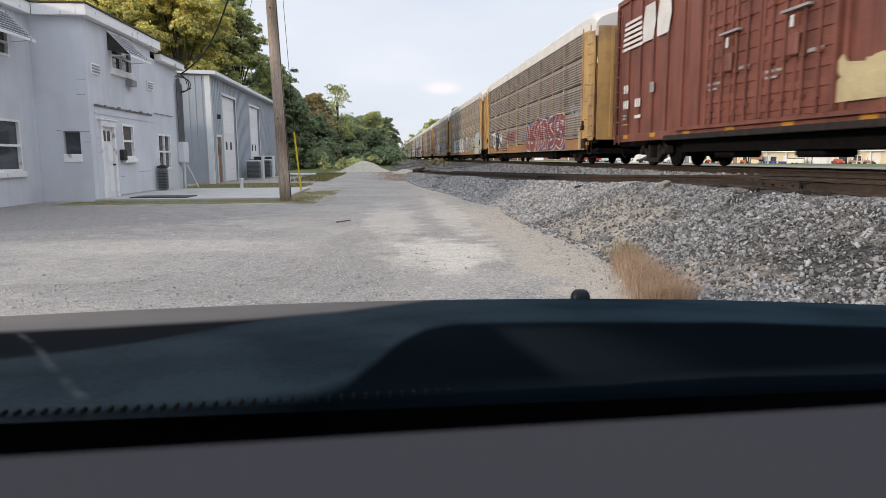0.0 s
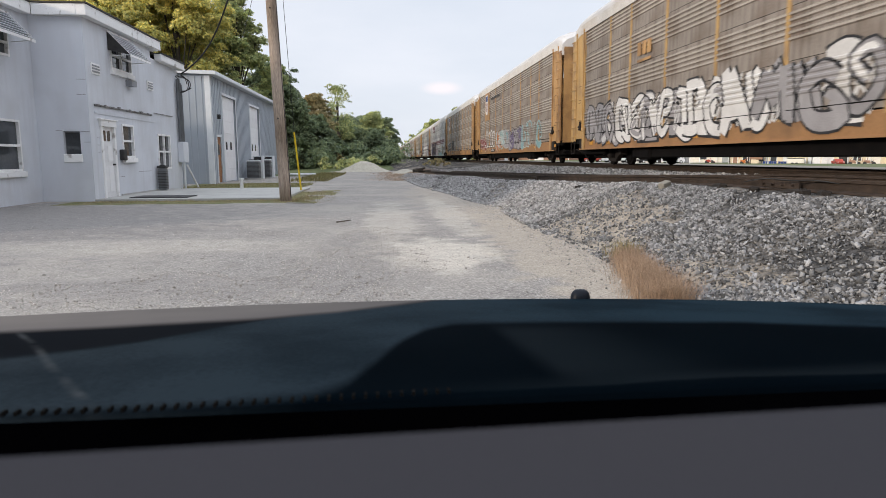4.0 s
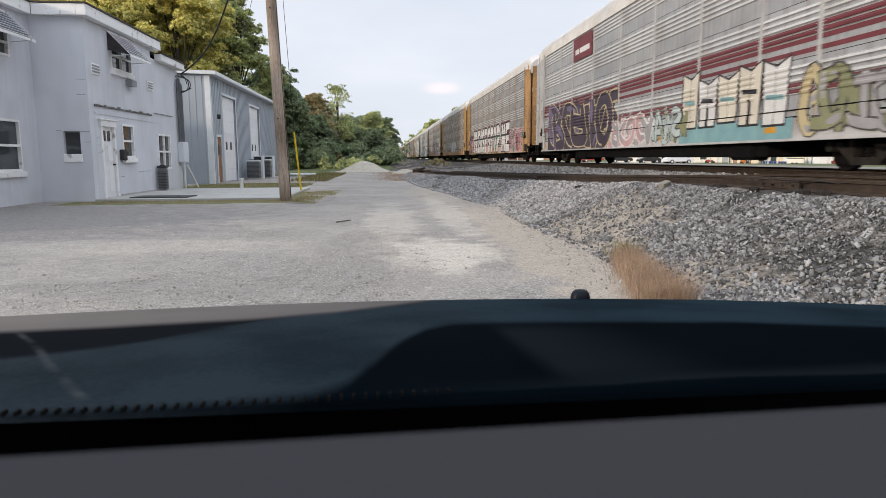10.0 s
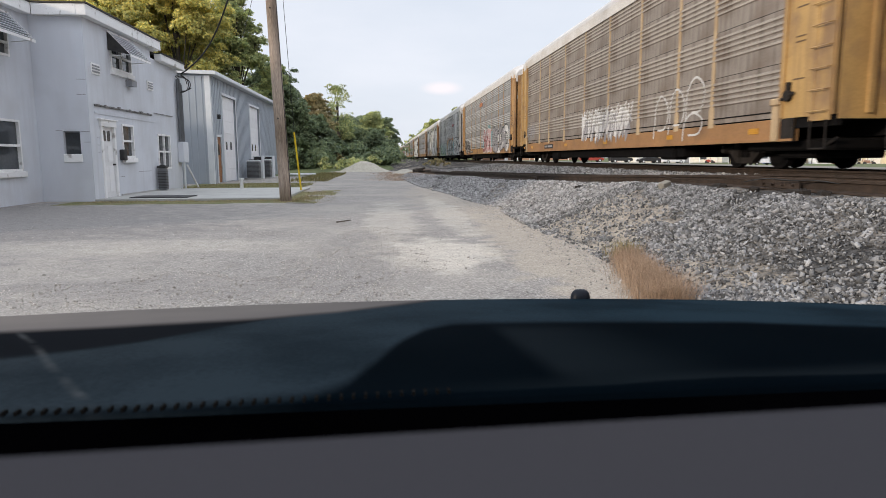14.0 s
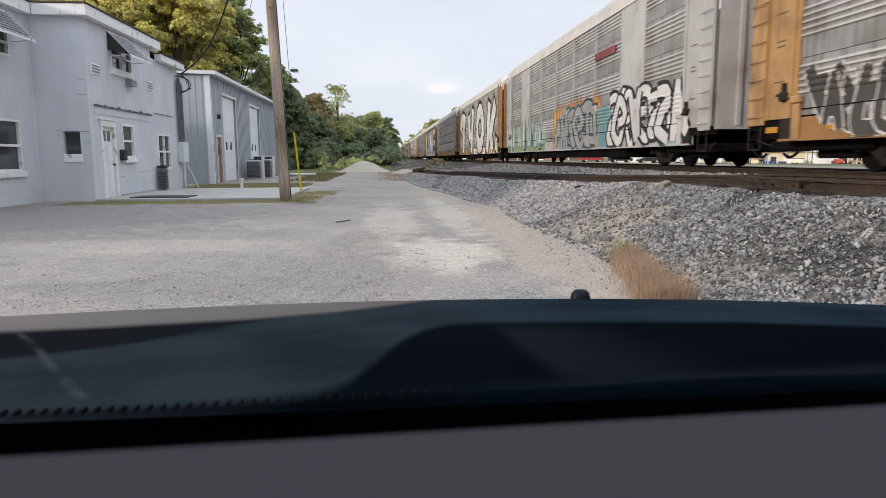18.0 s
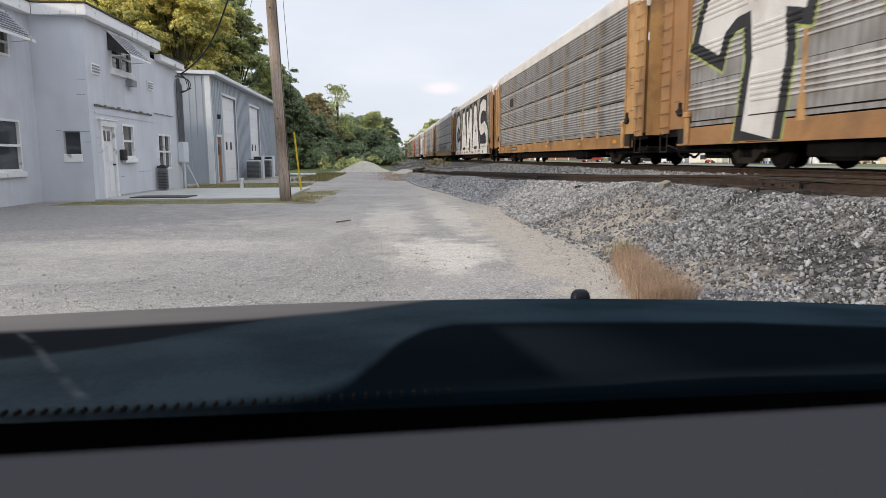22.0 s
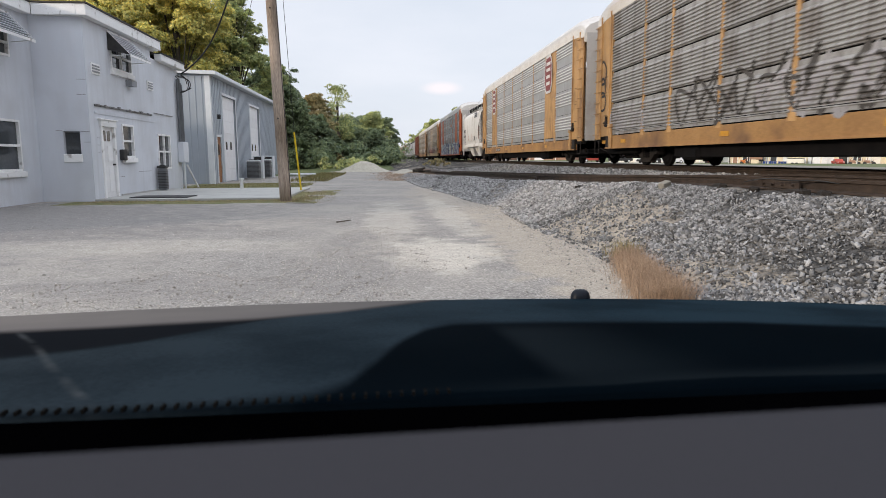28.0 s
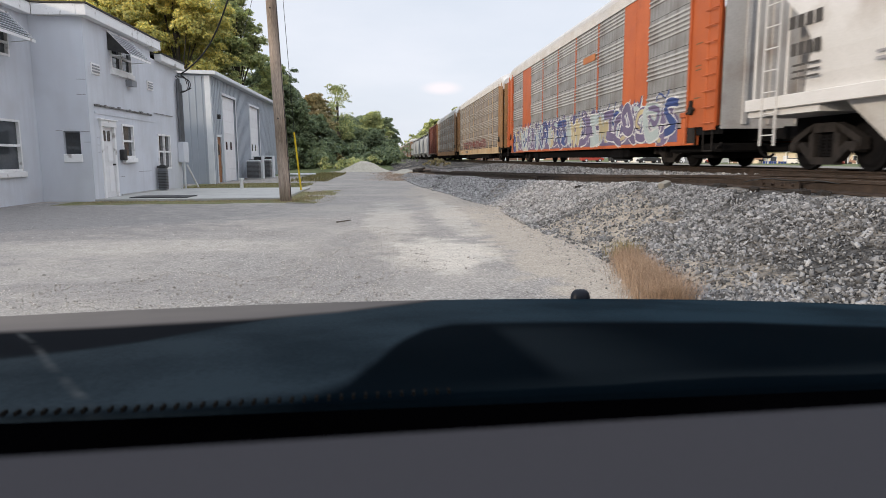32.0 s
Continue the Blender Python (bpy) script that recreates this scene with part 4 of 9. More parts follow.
make_tree("tall broad tree with golden green leaves in low sun", -25.5, 60, 19, 6.5, 0.25, LEAF_SUNLIT, 21)
make_tree("tall broad tree with golden green leaves in low sun", -17.8, 60, 18.0, 5.0, 0.25, LEAF_SUNLIT, 22)
make_tree("tall tree with green and golden leaves", -14.2, 66, 17.0, 3.9, 0.2, LEAF_GREEN, 23)
make_tree("tall tree with green leaves behind the building", -35, 58, 19, 7, 0.25, LEAF_SUNLIT, 24)
make_tree("tall tree with green leaves behind the building", -21, 74, 18, 6, 0.2, LEAF_GREEN, 25)
make_tree("dense dark green tree beside the shed", -10.2, 72, 9.3, 2.7, 0.02, LEAF_DARK, 26)
make_tree("dense dark green tree behind the lot", -13.2, 80, 12.4, 4.2, 0.02, LEAF_DARK, 27)
make_tree("sparse tree with yellowing leaves above the thicket", -6.7, 96, 11.6, 3.4, 0.3, LEAF_GREEN, 28, per=120, clumps=24)
make_tree("rusty brown and green tree in the thicket", -9.4, 92, 10.2, 3.0, 0.05, LEAF_RUST, 29)
make_tree("dark green tree in the thicket", -6.4, 100, 7.4, 3.8, 0.0, LEAF_DARK, 30)
make_tree("green round-headed tree at the thicket's end", -1.9, 112, 8.9, 3.2, 0.1, LEAF_GREEN, 31)
make_tree("dark green tree at the thicket's end", 0.3, 118, 8.2, 2.6, 0.0, LEAF_DARK, 32)
make_tree("dark green tree at the thicket's end", -4.2, 112, 7.4, 3.6, 0.0, LEAF_DARK, 33)
make_tree("dark green tree at the thicket's end", -1.2, 104, 5.6, 3.4, 0.0, LEAF_DARK, 38)
make_tree("dark green tree filling the thicket", -9.0, 84, 6.5, 3.4, 0.0, LEAF_DARK, 39)
# row of trees out of view, added to cast shade on the far train
for k in range(12):
    make_tree("unseen dark green tree added to shade the far train", -5.5 + 1.6 * math.sin(2.1 * k), 128 + 15 * k, 9.5 + 1.2 * math.sin(1.7 * k), 4.2, 0.0, LEAF_DARK, 60 + k, leaf=0.35, per=60, clumps=44)
make_tree("far green tree beyond the train", 15.5, 200, 12.5, 5.5, 0.1, LEAF_GREEN, 34, leaf=0.4, per=40)
make_tree("far green tree beyond the train", 24, 210, 17, 6, 0.1, LEAF_GREEN, 35, leaf=0.4, per=40)
make_tree("far green tree beyond the train", 14, 290, 11, 5, 0.1, LEAF_GREEN, 36, leaf=0.5, per=20)
make_tree("far green tree beside the track", 4, 330, 9, 6, 0.02, LEAF_GREEN, 37, leaf=0.5, per=20)


def shrub(label, x, y, rx, h, material, seed, leaf=0.14):
    rng = random.Random(seed)
    cl = [(rng.uniform(-rx, rx), rng.uniform(-rx * 0.6, rx * 0.6), h * rng.uniform(0.15, 0.75), h * rng.uniform(0.22, 0.4)) for _ in range(16)]
    ob = new("shrub", crown_mesh("shrub", cl, leaf, 420 / (h * h), material, seed))
    ob.location = (x, y, ground_z(x, y))
    return tagged(ob, label, "shrub", "shrubs at the lane end")


shrub("low green shrub behind the sand heap", -3.6, 60.5, 2.0, 1.5, LEAF_GREEN, 41)
shrub("low green shrub behind the sand heap", -2.2, 63, 1.6, 1.6, LEAF_GREEN, 42)
shrub("dark green shrub at the edge of the thicket", -7.2, 66, 2.4, 2.6, LEAF_DARK, 43)
shrub("dark green shrub at the edge of the thicket", -4.2, 74, 3.0, 3.6, LEAF_DARK, 44, 0.2)
shrub("dark green shrub at the edge of the thicket", -0.8, 84, 3.0, 4.0, LEAF_DARK, 45, 0.2)
shrub("dark green shrub at the edge of the thicket", 1.2, 96, 2.4, 4.0, LEAF_DARK, 46, 0.2)
shrub("dry grey brush beside the track", 4.5, 56, 1.0, 0.8, LEAF_RUST, 47, 0.08)


def blades(name, label, count, place, h, material, seed, lean=0.35, width=0.006):
    rng = np.random.default_rng(seed)
    verts, faces = [], []
    for _ in range(count):
        x, y = place(rng)
        z = ground_z(x, y) - 0.02
        a, hh = rng.random() * 6.28, h * (0.4 + 0.8 * rng.random())
        dx, dy = math.cos(a) * hh * lean * rng.random(), math.sin(a) * hh * lean * rng.random()
        wx, wy = -math.sin(a) * width, math.cos(a) * width
        k = len(verts)
        verts.extend([(x - wx, y - wy, z), (x + wx, y + wy, z), (x + dx * 0.4 + wx * 0.7, y + dy * 0.4 + wy * 0.7, z + hh * 0.6), (x + dx * 0.4 - wx * 0.7, y + dy * 0.4 - wy * 0.7, z + hh * 0.6), (x + dx, y + dy, z + hh)])
        faces.extend([(k, k + 1, k + 2, k + 3), (k + 3, k + 2, k + 4)])
    return tagged(new(name, raw_mesh(name, verts, faces, material)), label, "grass", kind="stuff")


def tuft_spot(rng):
    s = rng.random() ** 1.2
    return 2.2 + 0.42 * s + (0.13 - 0.06 * s) * rng.normal(), 4.8 + 2.1 * s


blades("green_grass_tip", "few green blades at the tip of the dry tuft", 500, lambda r: (2.66 + 0.08 * r.normal(), 7.0 + 0.15 * r.normal()), 0.2, GREENGRASS, 57, 0.6, 0.002)
blades("dead_grass_tuft", "tuft of dry reddish tan grass at the foot of the bank", 12500, tuft_spot, 0.2, DRYGRASS, 51, 1.1, 0.0012)
blades("pole_grass", "dry brown grass round the foot of the pole", 2200, lambda r: (-2.3 + 0.36 * r.normal(), 17.4 + 6 * r.random() ** 1.5), 0.06, PALEGRASS, 52, 0.9, width=0.007)
blades("slab_grass", "thin green and brown grass along the slab", 2600, lambda r: (-8 + 5.6 * r.random(), 18.35 + 0.25 * r.normal()), 0.05, PALEGRASS, 53, 0.8, width=0.008)
blades("yard_grass", "short green grass between slab and shed", 5000, lambda r: (-8 + 4.8 * r.random(), 25.4 + 5.6 * r.random()), 0.06, GREENGRASS, 54, width=0.012)
blades("lane_grass", "thin dry weeds beside the lane end", 2500, lambda r: (-4.8 + 1.9 * r.random(), 33 + 18 * r.random()), 0.16, GREENGRASS, 55, width=0.02)
blades("track_weeds", "tan dry weeds beside the rail end", 5000, lambda r: (1.3 + 0.9 * r.normal(), 33 + 20 * r.random()), 0.1, DRYGRASS, 56, 1.2, width=0.012)
bm = bmesh.new()
tube(bm, (-0.86, 11.6, 0.03), (-0.62, 11.72, 0.05), 0.014, 0.008, 6)
tube(bm, (-0.8, 11.63, 0.03), (-0.72, 11.6, 0.04), 0.007, 0.004, 5)
tagged(part("fallen_stick", bm, BARK), "small dark fallen stick lying on the lot", "stick")
bm = bmesh.new()
tube(bm, (-2.5, 16.9, 0.03), (-1.75, 16.5, 0.03), 0.015, seg=6)
tagged(part("pale_stick", bm, CHIP), "thin pale stick near the foot of the pole", "stick")

# ---- far side of the tracks ----
FAR_WHITE = surf("far_white_wall", (0.84, 0.80, 0.72), (0.76, 0.72, 0.64), 0.5, 0.8)
FAR_RED = surf("red_paint", (0.42, 0.07, 0.045), (0.30, 0.05, 0.035), 1, 0.6)
FAR_BLUE = surf("blue_barrel_plastic", (0.03, 0.07, 0.26), (0.025, 0.05, 0.18), 1, 0.5)
FAR_TAN = surf("cream_wall", (0.74, 0.64, 0.46), (0.66, 0.56, 0.40), 0.5, 0.8)
FAR_BRICK = surf("brown_brick_wall", (0.36, 0.22, 0.15), (0.28, 0.17, 0.12), 1.5, 0.85)
FAR_SHINGLE = surf("grey_shingle_roof", (0.27, 0.25, 0.23), (0.20, 0.19, 0.18), 1.5, 0.9)
FAR_ORANGE = surf("orange_paint", (0.55, 0.17, 0.04), (0.42, 0.13, 0.03), 1, 0.6)
YARD_TURN = Matrix.Translation((97.0, 160.0, 0.0)) @ Euler((0, 0, radians(-39.5))).to_matrix().to_4x4()


def yard(a, b, lift=0.0):
    """A place a metres along the row of far buildings and b metres behind its front."""
    p = YARD_TURN @ Vector((a, b, 0))
    return p.x, p.y, ground_z(p.x, p.y) + lift


def far_thing(name, label, category, group, a, b, lift=0.0):
    t = thing(name, label, category, group, at=yard(a, b, lift))
    t.rotation_euler = (0, 0, radians(-39.5))
    return t


def far_building(label, a, b, w, d, h, wall, roof_mat, bays):
    """A low building that faces the railway; bays are (start, width, sill, head, material, part name)."""
    t = far_thing("far_building", label, "building", "buildings beyond the tracks", a, b, -0.15)
    boxpart("wall", (0, w, 0, d, 0, h), wall, t)
    bm = bmesh.new()
    v0 = [bm.verts.new(q) for q in ((-0.6, -0.9, h - 0.05), (w + 0.6, -0.9, h - 0.05), (w + 0.6, d + 0.6, h), (-0.6, d + 0.6, h))]
    v1 = [bm.verts.new(q) for q in ((-0.2, d / 2, h + d * 0.2), (w + 0.2, d / 2, h + d * 0.2))]
    for f in ((v0[0], v0[1], v1[1], v1[0]), (v0[2], v0[3], v1[0], v1[1]), (v0[1], v0[2], v1[1]), (v0[3], v0[0], v1[0]), (v0[3], v0[2], v0[1], v0[0])):
        bm.faces.new(f)
    part("roof", bm, roof_mat, t)
    boxpart("fascia", (-0.6, w + 0.6, -0.96, -0.9, h - 0.25, h + 0.02), TRIM, t)
    for x0, ww, z0, z1, m, nm in bays:
        o = boxpart(nm, (x0, x0 + ww, -0.06, 0.0, z0, z1), m, t)
        boxpart("frame", (x0 - 0.12, x0 + ww + 0.12, -0.09, -0.06, z1, z1 + 0.14), TRIM, o)
        boxpart("frame", (x0 - 0.12, x0, -0.09, -0.06, z0, z1), TRIM, o)
        boxpart("frame", (x0 + ww, x0 + ww + 0.12, -0.09, -0.06, z0, z1), TRIM, o)
    for k in range(int(w / 4.5) + 1):
        x = min(w - 0.1, 0.1 + 4.5 * k)
        boxpart("porch_post", (x - 0.09, x + 0.09, -0.86, -0.68, 0, h - 0.08), TRIM, t)
    return t


far_building("long cream building with white garage doors beyond the tracks", -9.0, 3.0, 35.0, 10, 3.5, FAR_TAN, FAR_SHINGLE,
             ((1.0, 1.0, 0.0, 2.1, FAR_BRICK, "door"), (3.4, 1.6, 0.9, 2.1, PANE, "window"), (6.6, 1.8, 0.9, 2.2, DARKMETAL, "window"), (10.0, 1.4, 0.9, 2.1, PANE, "window"), (13.0, 1.0, 0.0, 2.1, DOORW, "door"),
              (18.6, 2.6, 0.0, 2.7, DOORW, "garage_door"), (21.6, 2.4, 0.0, 2.7, DOORW, "garage_door"), (25.2, 2.0, 0.0, 2.5, DARKMETAL, "bay_opening"), (28.2, 1.6, 1.0, 2.2, PANE, "window"), (31.0, 2.6, 0.0, 2.6, FAR_WHITE, "garage_door")))
far_building("white shop building with red and dark doors beyond the tracks", 26.4, 1.2, 26.0, 11, 3.9, FAR_WHITE, FAR_SHINGLE,
             ((0.9, 1.0, 0.0, 2.1, FAR_RED, "door"), (2.4, 0.9, 0.0, 2.1, DARKMETAL, "door"), (4.2, 2.6, 0.7, 2.3, PANE, "window"), (8.0, 2.6, 0.7, 2.3, PANE, "window"), (12.0, 1.0, 0.0, 2.1, FAR_RED, "door"), (15.0, 3.0, 0.7, 2.3, PANE, "window"), (20.0, 3.0, 0.7, 2.3, PANE, "window")))
far_building("white low building with coloured doors beyond the tracks", -46.0, 14.0, 33.0, 11, 3.6, FAR_WHITE, FAR_SHINGLE,
             ((1.5, 1.0, 0.0, 2.1, FAR_RED, "door"), (4.0, 1.8, 0.9, 2.2, PANE, "window"), (8.0, 3.0, 0.0, 2.8, DOORW, "garage_door"), (13.0, 1.0, 0.0, 2.1, FAR_BRICK, "door"), (16.0, 2.2, 0.9, 2.2, PANE, "window"), (21.0, 3.0, 0.0, 2.8, GREYW, "garage_door"), (27.0, 1.8, 0.9, 2.2, PANE, "window")))
far_building("brown brick building beyond the tracks", -92.0, 6.0, 36.0, 12, 4.2, FAR_BRICK, FAR_SHINGLE,
             ((3.0, 1.8, 0.9, 2.2, PANE, "window"), (8.0, 1.8, 0.9, 2.2, PANE, "window"), (13.0, 1.0, 0.0, 2.1, DOORW, "door"), (18.0, 1.8, 0.9, 2.2, PANE, "window"), (24.0, 3.0, 0.0, 2.8, DOORW, "garage_door"), (31.0, 1.8, 0.9, 2.2, PANE, "window")))

bm = bmesh.new()
tube(bm, (0, 0, 0), (0, 0, 0.88), 0.29, seg=12)
for z in (0.28, 0.58):
    tube(bm, (0, 0, z), (0, 0, z + 0.04), 0.305, seg=12)
barrel_me = mesh_of("barrel", bm, FAR_BLUE)
for k in range(8):
    o = new("barrel", barrel_me)
    o.location = yard(0.0 + 0.64 * k + 0.3 * (k > 4), 0.05 * (k % 2), -0.01)
    tagged(o, "blue plastic barrel in a row across the yard", "barrel", "blue barrels")


def equipment(a, b, s, label, mat_a, seed):
    rng = random.Random(seed)
    t = far_thing("farm_machine", label, "machine", "machines across the yard", a, b, -0.02)
    boxpart("chassis", (-s, s, -0.5, 0.5, 0.45, 0.65), mat_a, t, bevel=0.03)
    boxpart("hood", (-s * 0.9, s * 0.1, -0.35, 0.35, 0.65, 1.15), mat_a, t, bevel=0.08)
    boxpart("seat_post", (s * 0.3, s * 0.6, -0.3, 0.3, 0.65, 1.0), DARKMETAL, t, bevel=0.04)
    for px in (-s * 0.7, s * 0.7):
        for py in (-0.6, 0.6):
            bm = bmesh.new()
            tube(bm, (px, py - 0.12, 0.4), (px, py + 0.12, 0.4), 0.4, seg=14)
            part("wheel", bm, DARKMETAL, t)
    for k in range(3):
        bm = bmesh.new()
        tube(bm, (-s + 0.7 * s * k, 0, 0.7), (-s + 0.7 * s * k + rng.uniform(-0.6, 0.9), 0.2 * k, rng.uniform(1.2, 2.2)), 0.06)
        part("boom", bm, mat_a, t)


equipment(-4.6, 0.0, 1.0, "orange red machine standing in the far yard", FAR_ORANGE, 1)
equipment(19.6, 0.6, 1.2, "rusty machine standing in the far yard", FAR_BRICK, 2)
equipment(22.6, 0.2, 1.3, "rusty machine standing in the far yard", FAR_BRICK, 3)
equipment(-14.5, 6.0, 1.2, "red farm machine standing in the far yard", FAR_RED, 4)
equipment(-30.0, 9.0, 1.2, "red farm machine standing in the far yard", FAR_RED, 5)

t = far_thing("sign_board", "brown and cream notice board on posts in the far yard", "sign", "", -2.0, 0.4)
boxpart("board", (-1.5, 1.5, -0.06, 0.06, 1.3, 2.6), FAR_BRICK, t)
boxpart("panel", (-1.1, 0.6, -0.09, -0.06, 0.3, 1.25), FAR_TAN, t)
for x in (-1.3, 1.3):
    boxpart("post", (x - 0.08, x + 0.08, -0.05, 0.05, -0.1, 1.3), DARKMETAL, t)

t = far_thing("utility_trailer", "white box trailer with dark roof rack in the far yard", "trailer", "", 7.2, -0.6)
boxpart("box_body", (-1.9, 1.9, -0.9, 0.9, 0.45, 1.55), FAR_WHITE, t, bevel=0.04)
boxpart("roof_rack", (-1.8, 1.8, -0.8, 0.8, 1.55, 1.72), DARKMETAL, t)
for x in (-0.6, 0.3):
    bm = bmesh.new()
    tube(bm, (x, -0.95, 0.32), (x, -0.75, 0.32), 0.32, seg=14)
    part("wheel", bm, CABLE, t)
boxpart("drawbar", (1.9, 2.9, -0.06, 0.06, 0.45, 0.55), DARKMETAL, t)

for k in range(9):
    o = boxpart("yard_post", (-0.07, 0.07, -0.07, 0.07, -0.1, 2.3 if k % 3 else 3.4), TRIM if k % 2 else DARKMETAL, None)
    o.location = yard(-44 + 9.2 * k, -6.0 - 2.0 * (k % 2))
    tagged(o, "plain thin post at the edge of the far yard", "post", "posts across the yard")


MADE_CARS = []


def parked_car(x, y, paint, label, turn=-39.5, pickup=False):
    t = thing("parked_car", label, "car", "cars across the yard", at=(x, y, ground_z(x, y)))
    t.rotation_euler = (0, 0, radians(turn))
    bm = bmesh.new()
    side = [(-2.2, 0.35), (2.2, 0.35), (2.25, 0.7), (2.0, 0.88), (0.95, 0.98), (0.3, 1.42), (-0.5, 1.44), (-0.7, 1.0), (-2.2, 1.0)] if pickup else [(-2.2, 0.35), (2.2, 0.35), (2.25, 0.7), (2.0, 0.85), (1.05, 0.95), (0.4, 1.4), (-1.1, 1.4), (-1.75, 0.98), (-2.2, 0.92)]
    a = [bm.verts.new((p, -0.88, q)) for p, q in side]
    b = [bm.verts.new((p, 0.88, q)) for p, q in side]
    for i in range(len(side)):
        j = (i + 1) % len(side)
        bm.faces.new((a[i], a[j], b[j], b[i]))
    bm.faces.new(a[::-1])
    bm.faces.new(b)
    part("body", bm, paint, t, bevel=0.04)
    MADE_CARS.append(t)
    for s in (-1, 1):
        y0, y1 = sorted((s * 0.885, s * 0.9))
        boxpart("side_window", (-0.45 if pickup else -1.1, 0.42, y0, y1, 1.03, 1.32), PANE, t, bevel=0.03)
        boxpart("headlight", (2.2, 2.26, s * 0.6 - 0.15, s * 0.6 + 0.15, 0.62, 0.76), DOORW, t)
        for px in (-1.35, 1.4):
            bm = bmesh.new()
            tube(bm, (px, s * 0.78, 0.33), (px, s * 0.92, 0.33), 0.33, seg=14)
            wh = part("wheel", bm, CABLE, t)
            bm = bmesh.new()
            tube(bm, (px, s * 0.915, 0.33), (px, s * 0.93, 0.33), 0.19, seg=10)
            part("rim", bm, STEELTRIM, wh)


parked_car(*yard(16.2, 0.5)[:2], FAR_RED, "red pickup truck parked in the far yard", -110, True)
parked_car(46.5, 126, DARKMETAL, "dark pickup truck parked in the far yard", 0, True)
parked_car(52.5, 126.5, DARKMETAL, "dark car parked in the far yard", 180)
parked_car(41.0, 127, FAR_RED, "red car parked in the far yard", 0)
parked_car(60.0, 132, DOORW, "white car parked in the far yard", 180)
parked_car(37, 102, DOORW, "white car driving across the far yard", 0)
driving_car = MADE_CARS[-1]

# ---- the car from which the view is seen ----
NAVY = surf("navy_car_paint", (0.0014, 0.0030, 0.0050), (0.0020, 0.0040, 0.0062), 2, 0.35, 0.0, bump=0.02, fine=300, spec=0.5, ior=1.006, vary=0.05, dist=0.002)
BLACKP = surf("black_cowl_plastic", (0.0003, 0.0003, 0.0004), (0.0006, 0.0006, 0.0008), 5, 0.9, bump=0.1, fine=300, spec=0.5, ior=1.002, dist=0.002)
NOZZLE = surf("navy_rubber_nozzle", (0.007, 0.010, 0.016), (0.005, 0.007, 0.012), 9, 0.45, bump=0, spec=0.5, ior=1.25)
RIBP = surf("grey_cowl_rib_plastic", (0.008, 0.008, 0.008), (0.006, 0.006, 0.006), 5, 0.9, bump=0, spec=0.5, ior=1.01)
DASH = surf("grey_dash_vinyl", (0.042, 0.038, 0.040), (0.033, 0.036, 0.044), 0.9, 0.85, bump=0.12, fine=700, spec=0.03, vary=0.04, dist=0.001)
def hood_paint():
    """Dark blue paint, its soft reflections and sheen mixed into the colour as bands."""
    m = bpy.data.materials.new("navy_hood_with_sheen")
    m.use_nodes = True
    n, l = m.node_tree.nodes, m.node_tree.links
    p = n["Principled BSDF"]
    p.inputs["Roughness"].default_value, p.inputs["Specular IOR Level"].default_value, p.inputs["IOR"].default_value = 0.5, 0.5, 1.01
    tc = n.new("ShaderNodeTexCoord").outputs["Object"]
    sep = n.new("ShaderNodeSeparateXYZ")
    l.new(tc, sep.inputs["Vector"])

    def calc(op, a, b):
        x = n.new("ShaderNodeMath")
        x.operation = op
        for k, v in enumerate((a, b)):
            if isinstance(v, (int, float)):
                x.inputs[k].default_value = v
            else:
                l.new(v, x.inputs[k])
        return x.outputs["Value"]

    def fit(v, lo, hi, a=0.0, b=1.0, smooth=False):
        x = n.new("ShaderNodeMapRange")
        if smooth:
            x.interpolation_type = "SMOOTHSTEP"
        for key, w in (("From Min", lo), ("From Max", hi), ("To Min", a), ("To Max", b)):
            x.inputs[key].default_value = w
        l.new(v, x.inputs["Value"])
        return x.outputs["Result"]

    def grain(scale, detail, stretch=(1, 1, 1)):
        mp = n.new("ShaderNodeMapping")
        mp.inputs["Scale"].default_value = stretch
        l.new(tc, mp.inputs["Vector"])
        x = n.new("ShaderNodeTexNoise")
        x.inputs["Scale"].default_value, x.inputs["Detail"].default_value = scale, detail
        l.new(mp.outputs["Vector"], x.inputs["Vector"])
        return x.outputs["Fac"]

    def tint(fac, a, b):
        x = n.new("ShaderNodeMix")
        x.data_type = "RGBA"
        l.new(fac, x.inputs["Factor"])
        for key, c in (("A", a), ("B", b)):
            if isinstance(c, tuple):
                x.inputs[key].default_value = (*c, 1)
            else:
                l.new(c, x.inputs[key])
        return x.outputs["Result"]

    across = fit(sep.outputs["X"], -1.0, 1.3)
    wobble = calc("MULTIPLY", calc("SUBTRACT", grain(3.0, 4), 0.5), 0.05)
    along = calc("ADD", sep.outputs["Y"], wobble)

    def edge(table, soft):
        """1 beyond the line y(x), 0 before it."""
        ramp = n.new("ShaderNodeValToRGB")
        e = ramp.color_ramp.elements
        while len(e) > 1:
            e.remove(e[-1])
        for k, (x, y) in enumerate(table):
            q = e[0] if k == 0 else e.new((x + 1.0) / 2.3)
            q.position = (x + 1.0) / 2.3
            q.color = (y / 2, y / 2, y / 2, 1)
        l.new(across, ramp.inputs["Fac"])
        line = calc("MULTIPLY", ramp.outputs["Color"], 2.0)
        return fit(calc("SUBTRACT", along, line), -soft, soft, smooth=True)

    def inside(near, far):
        return calc("MULTIPLY", near, calc("SUBTRACT", 1.0, far))

    cloudy = fit(grain(4.5, 8, (1, 0.7, 1)), 0.35, 0.7, 0.55, 1.2)
    speck = fit(grain(140, 3), 0.3, 0.7, 0.8, 1.2)
    film = calc("MULTIPLY", cloudy, speck)
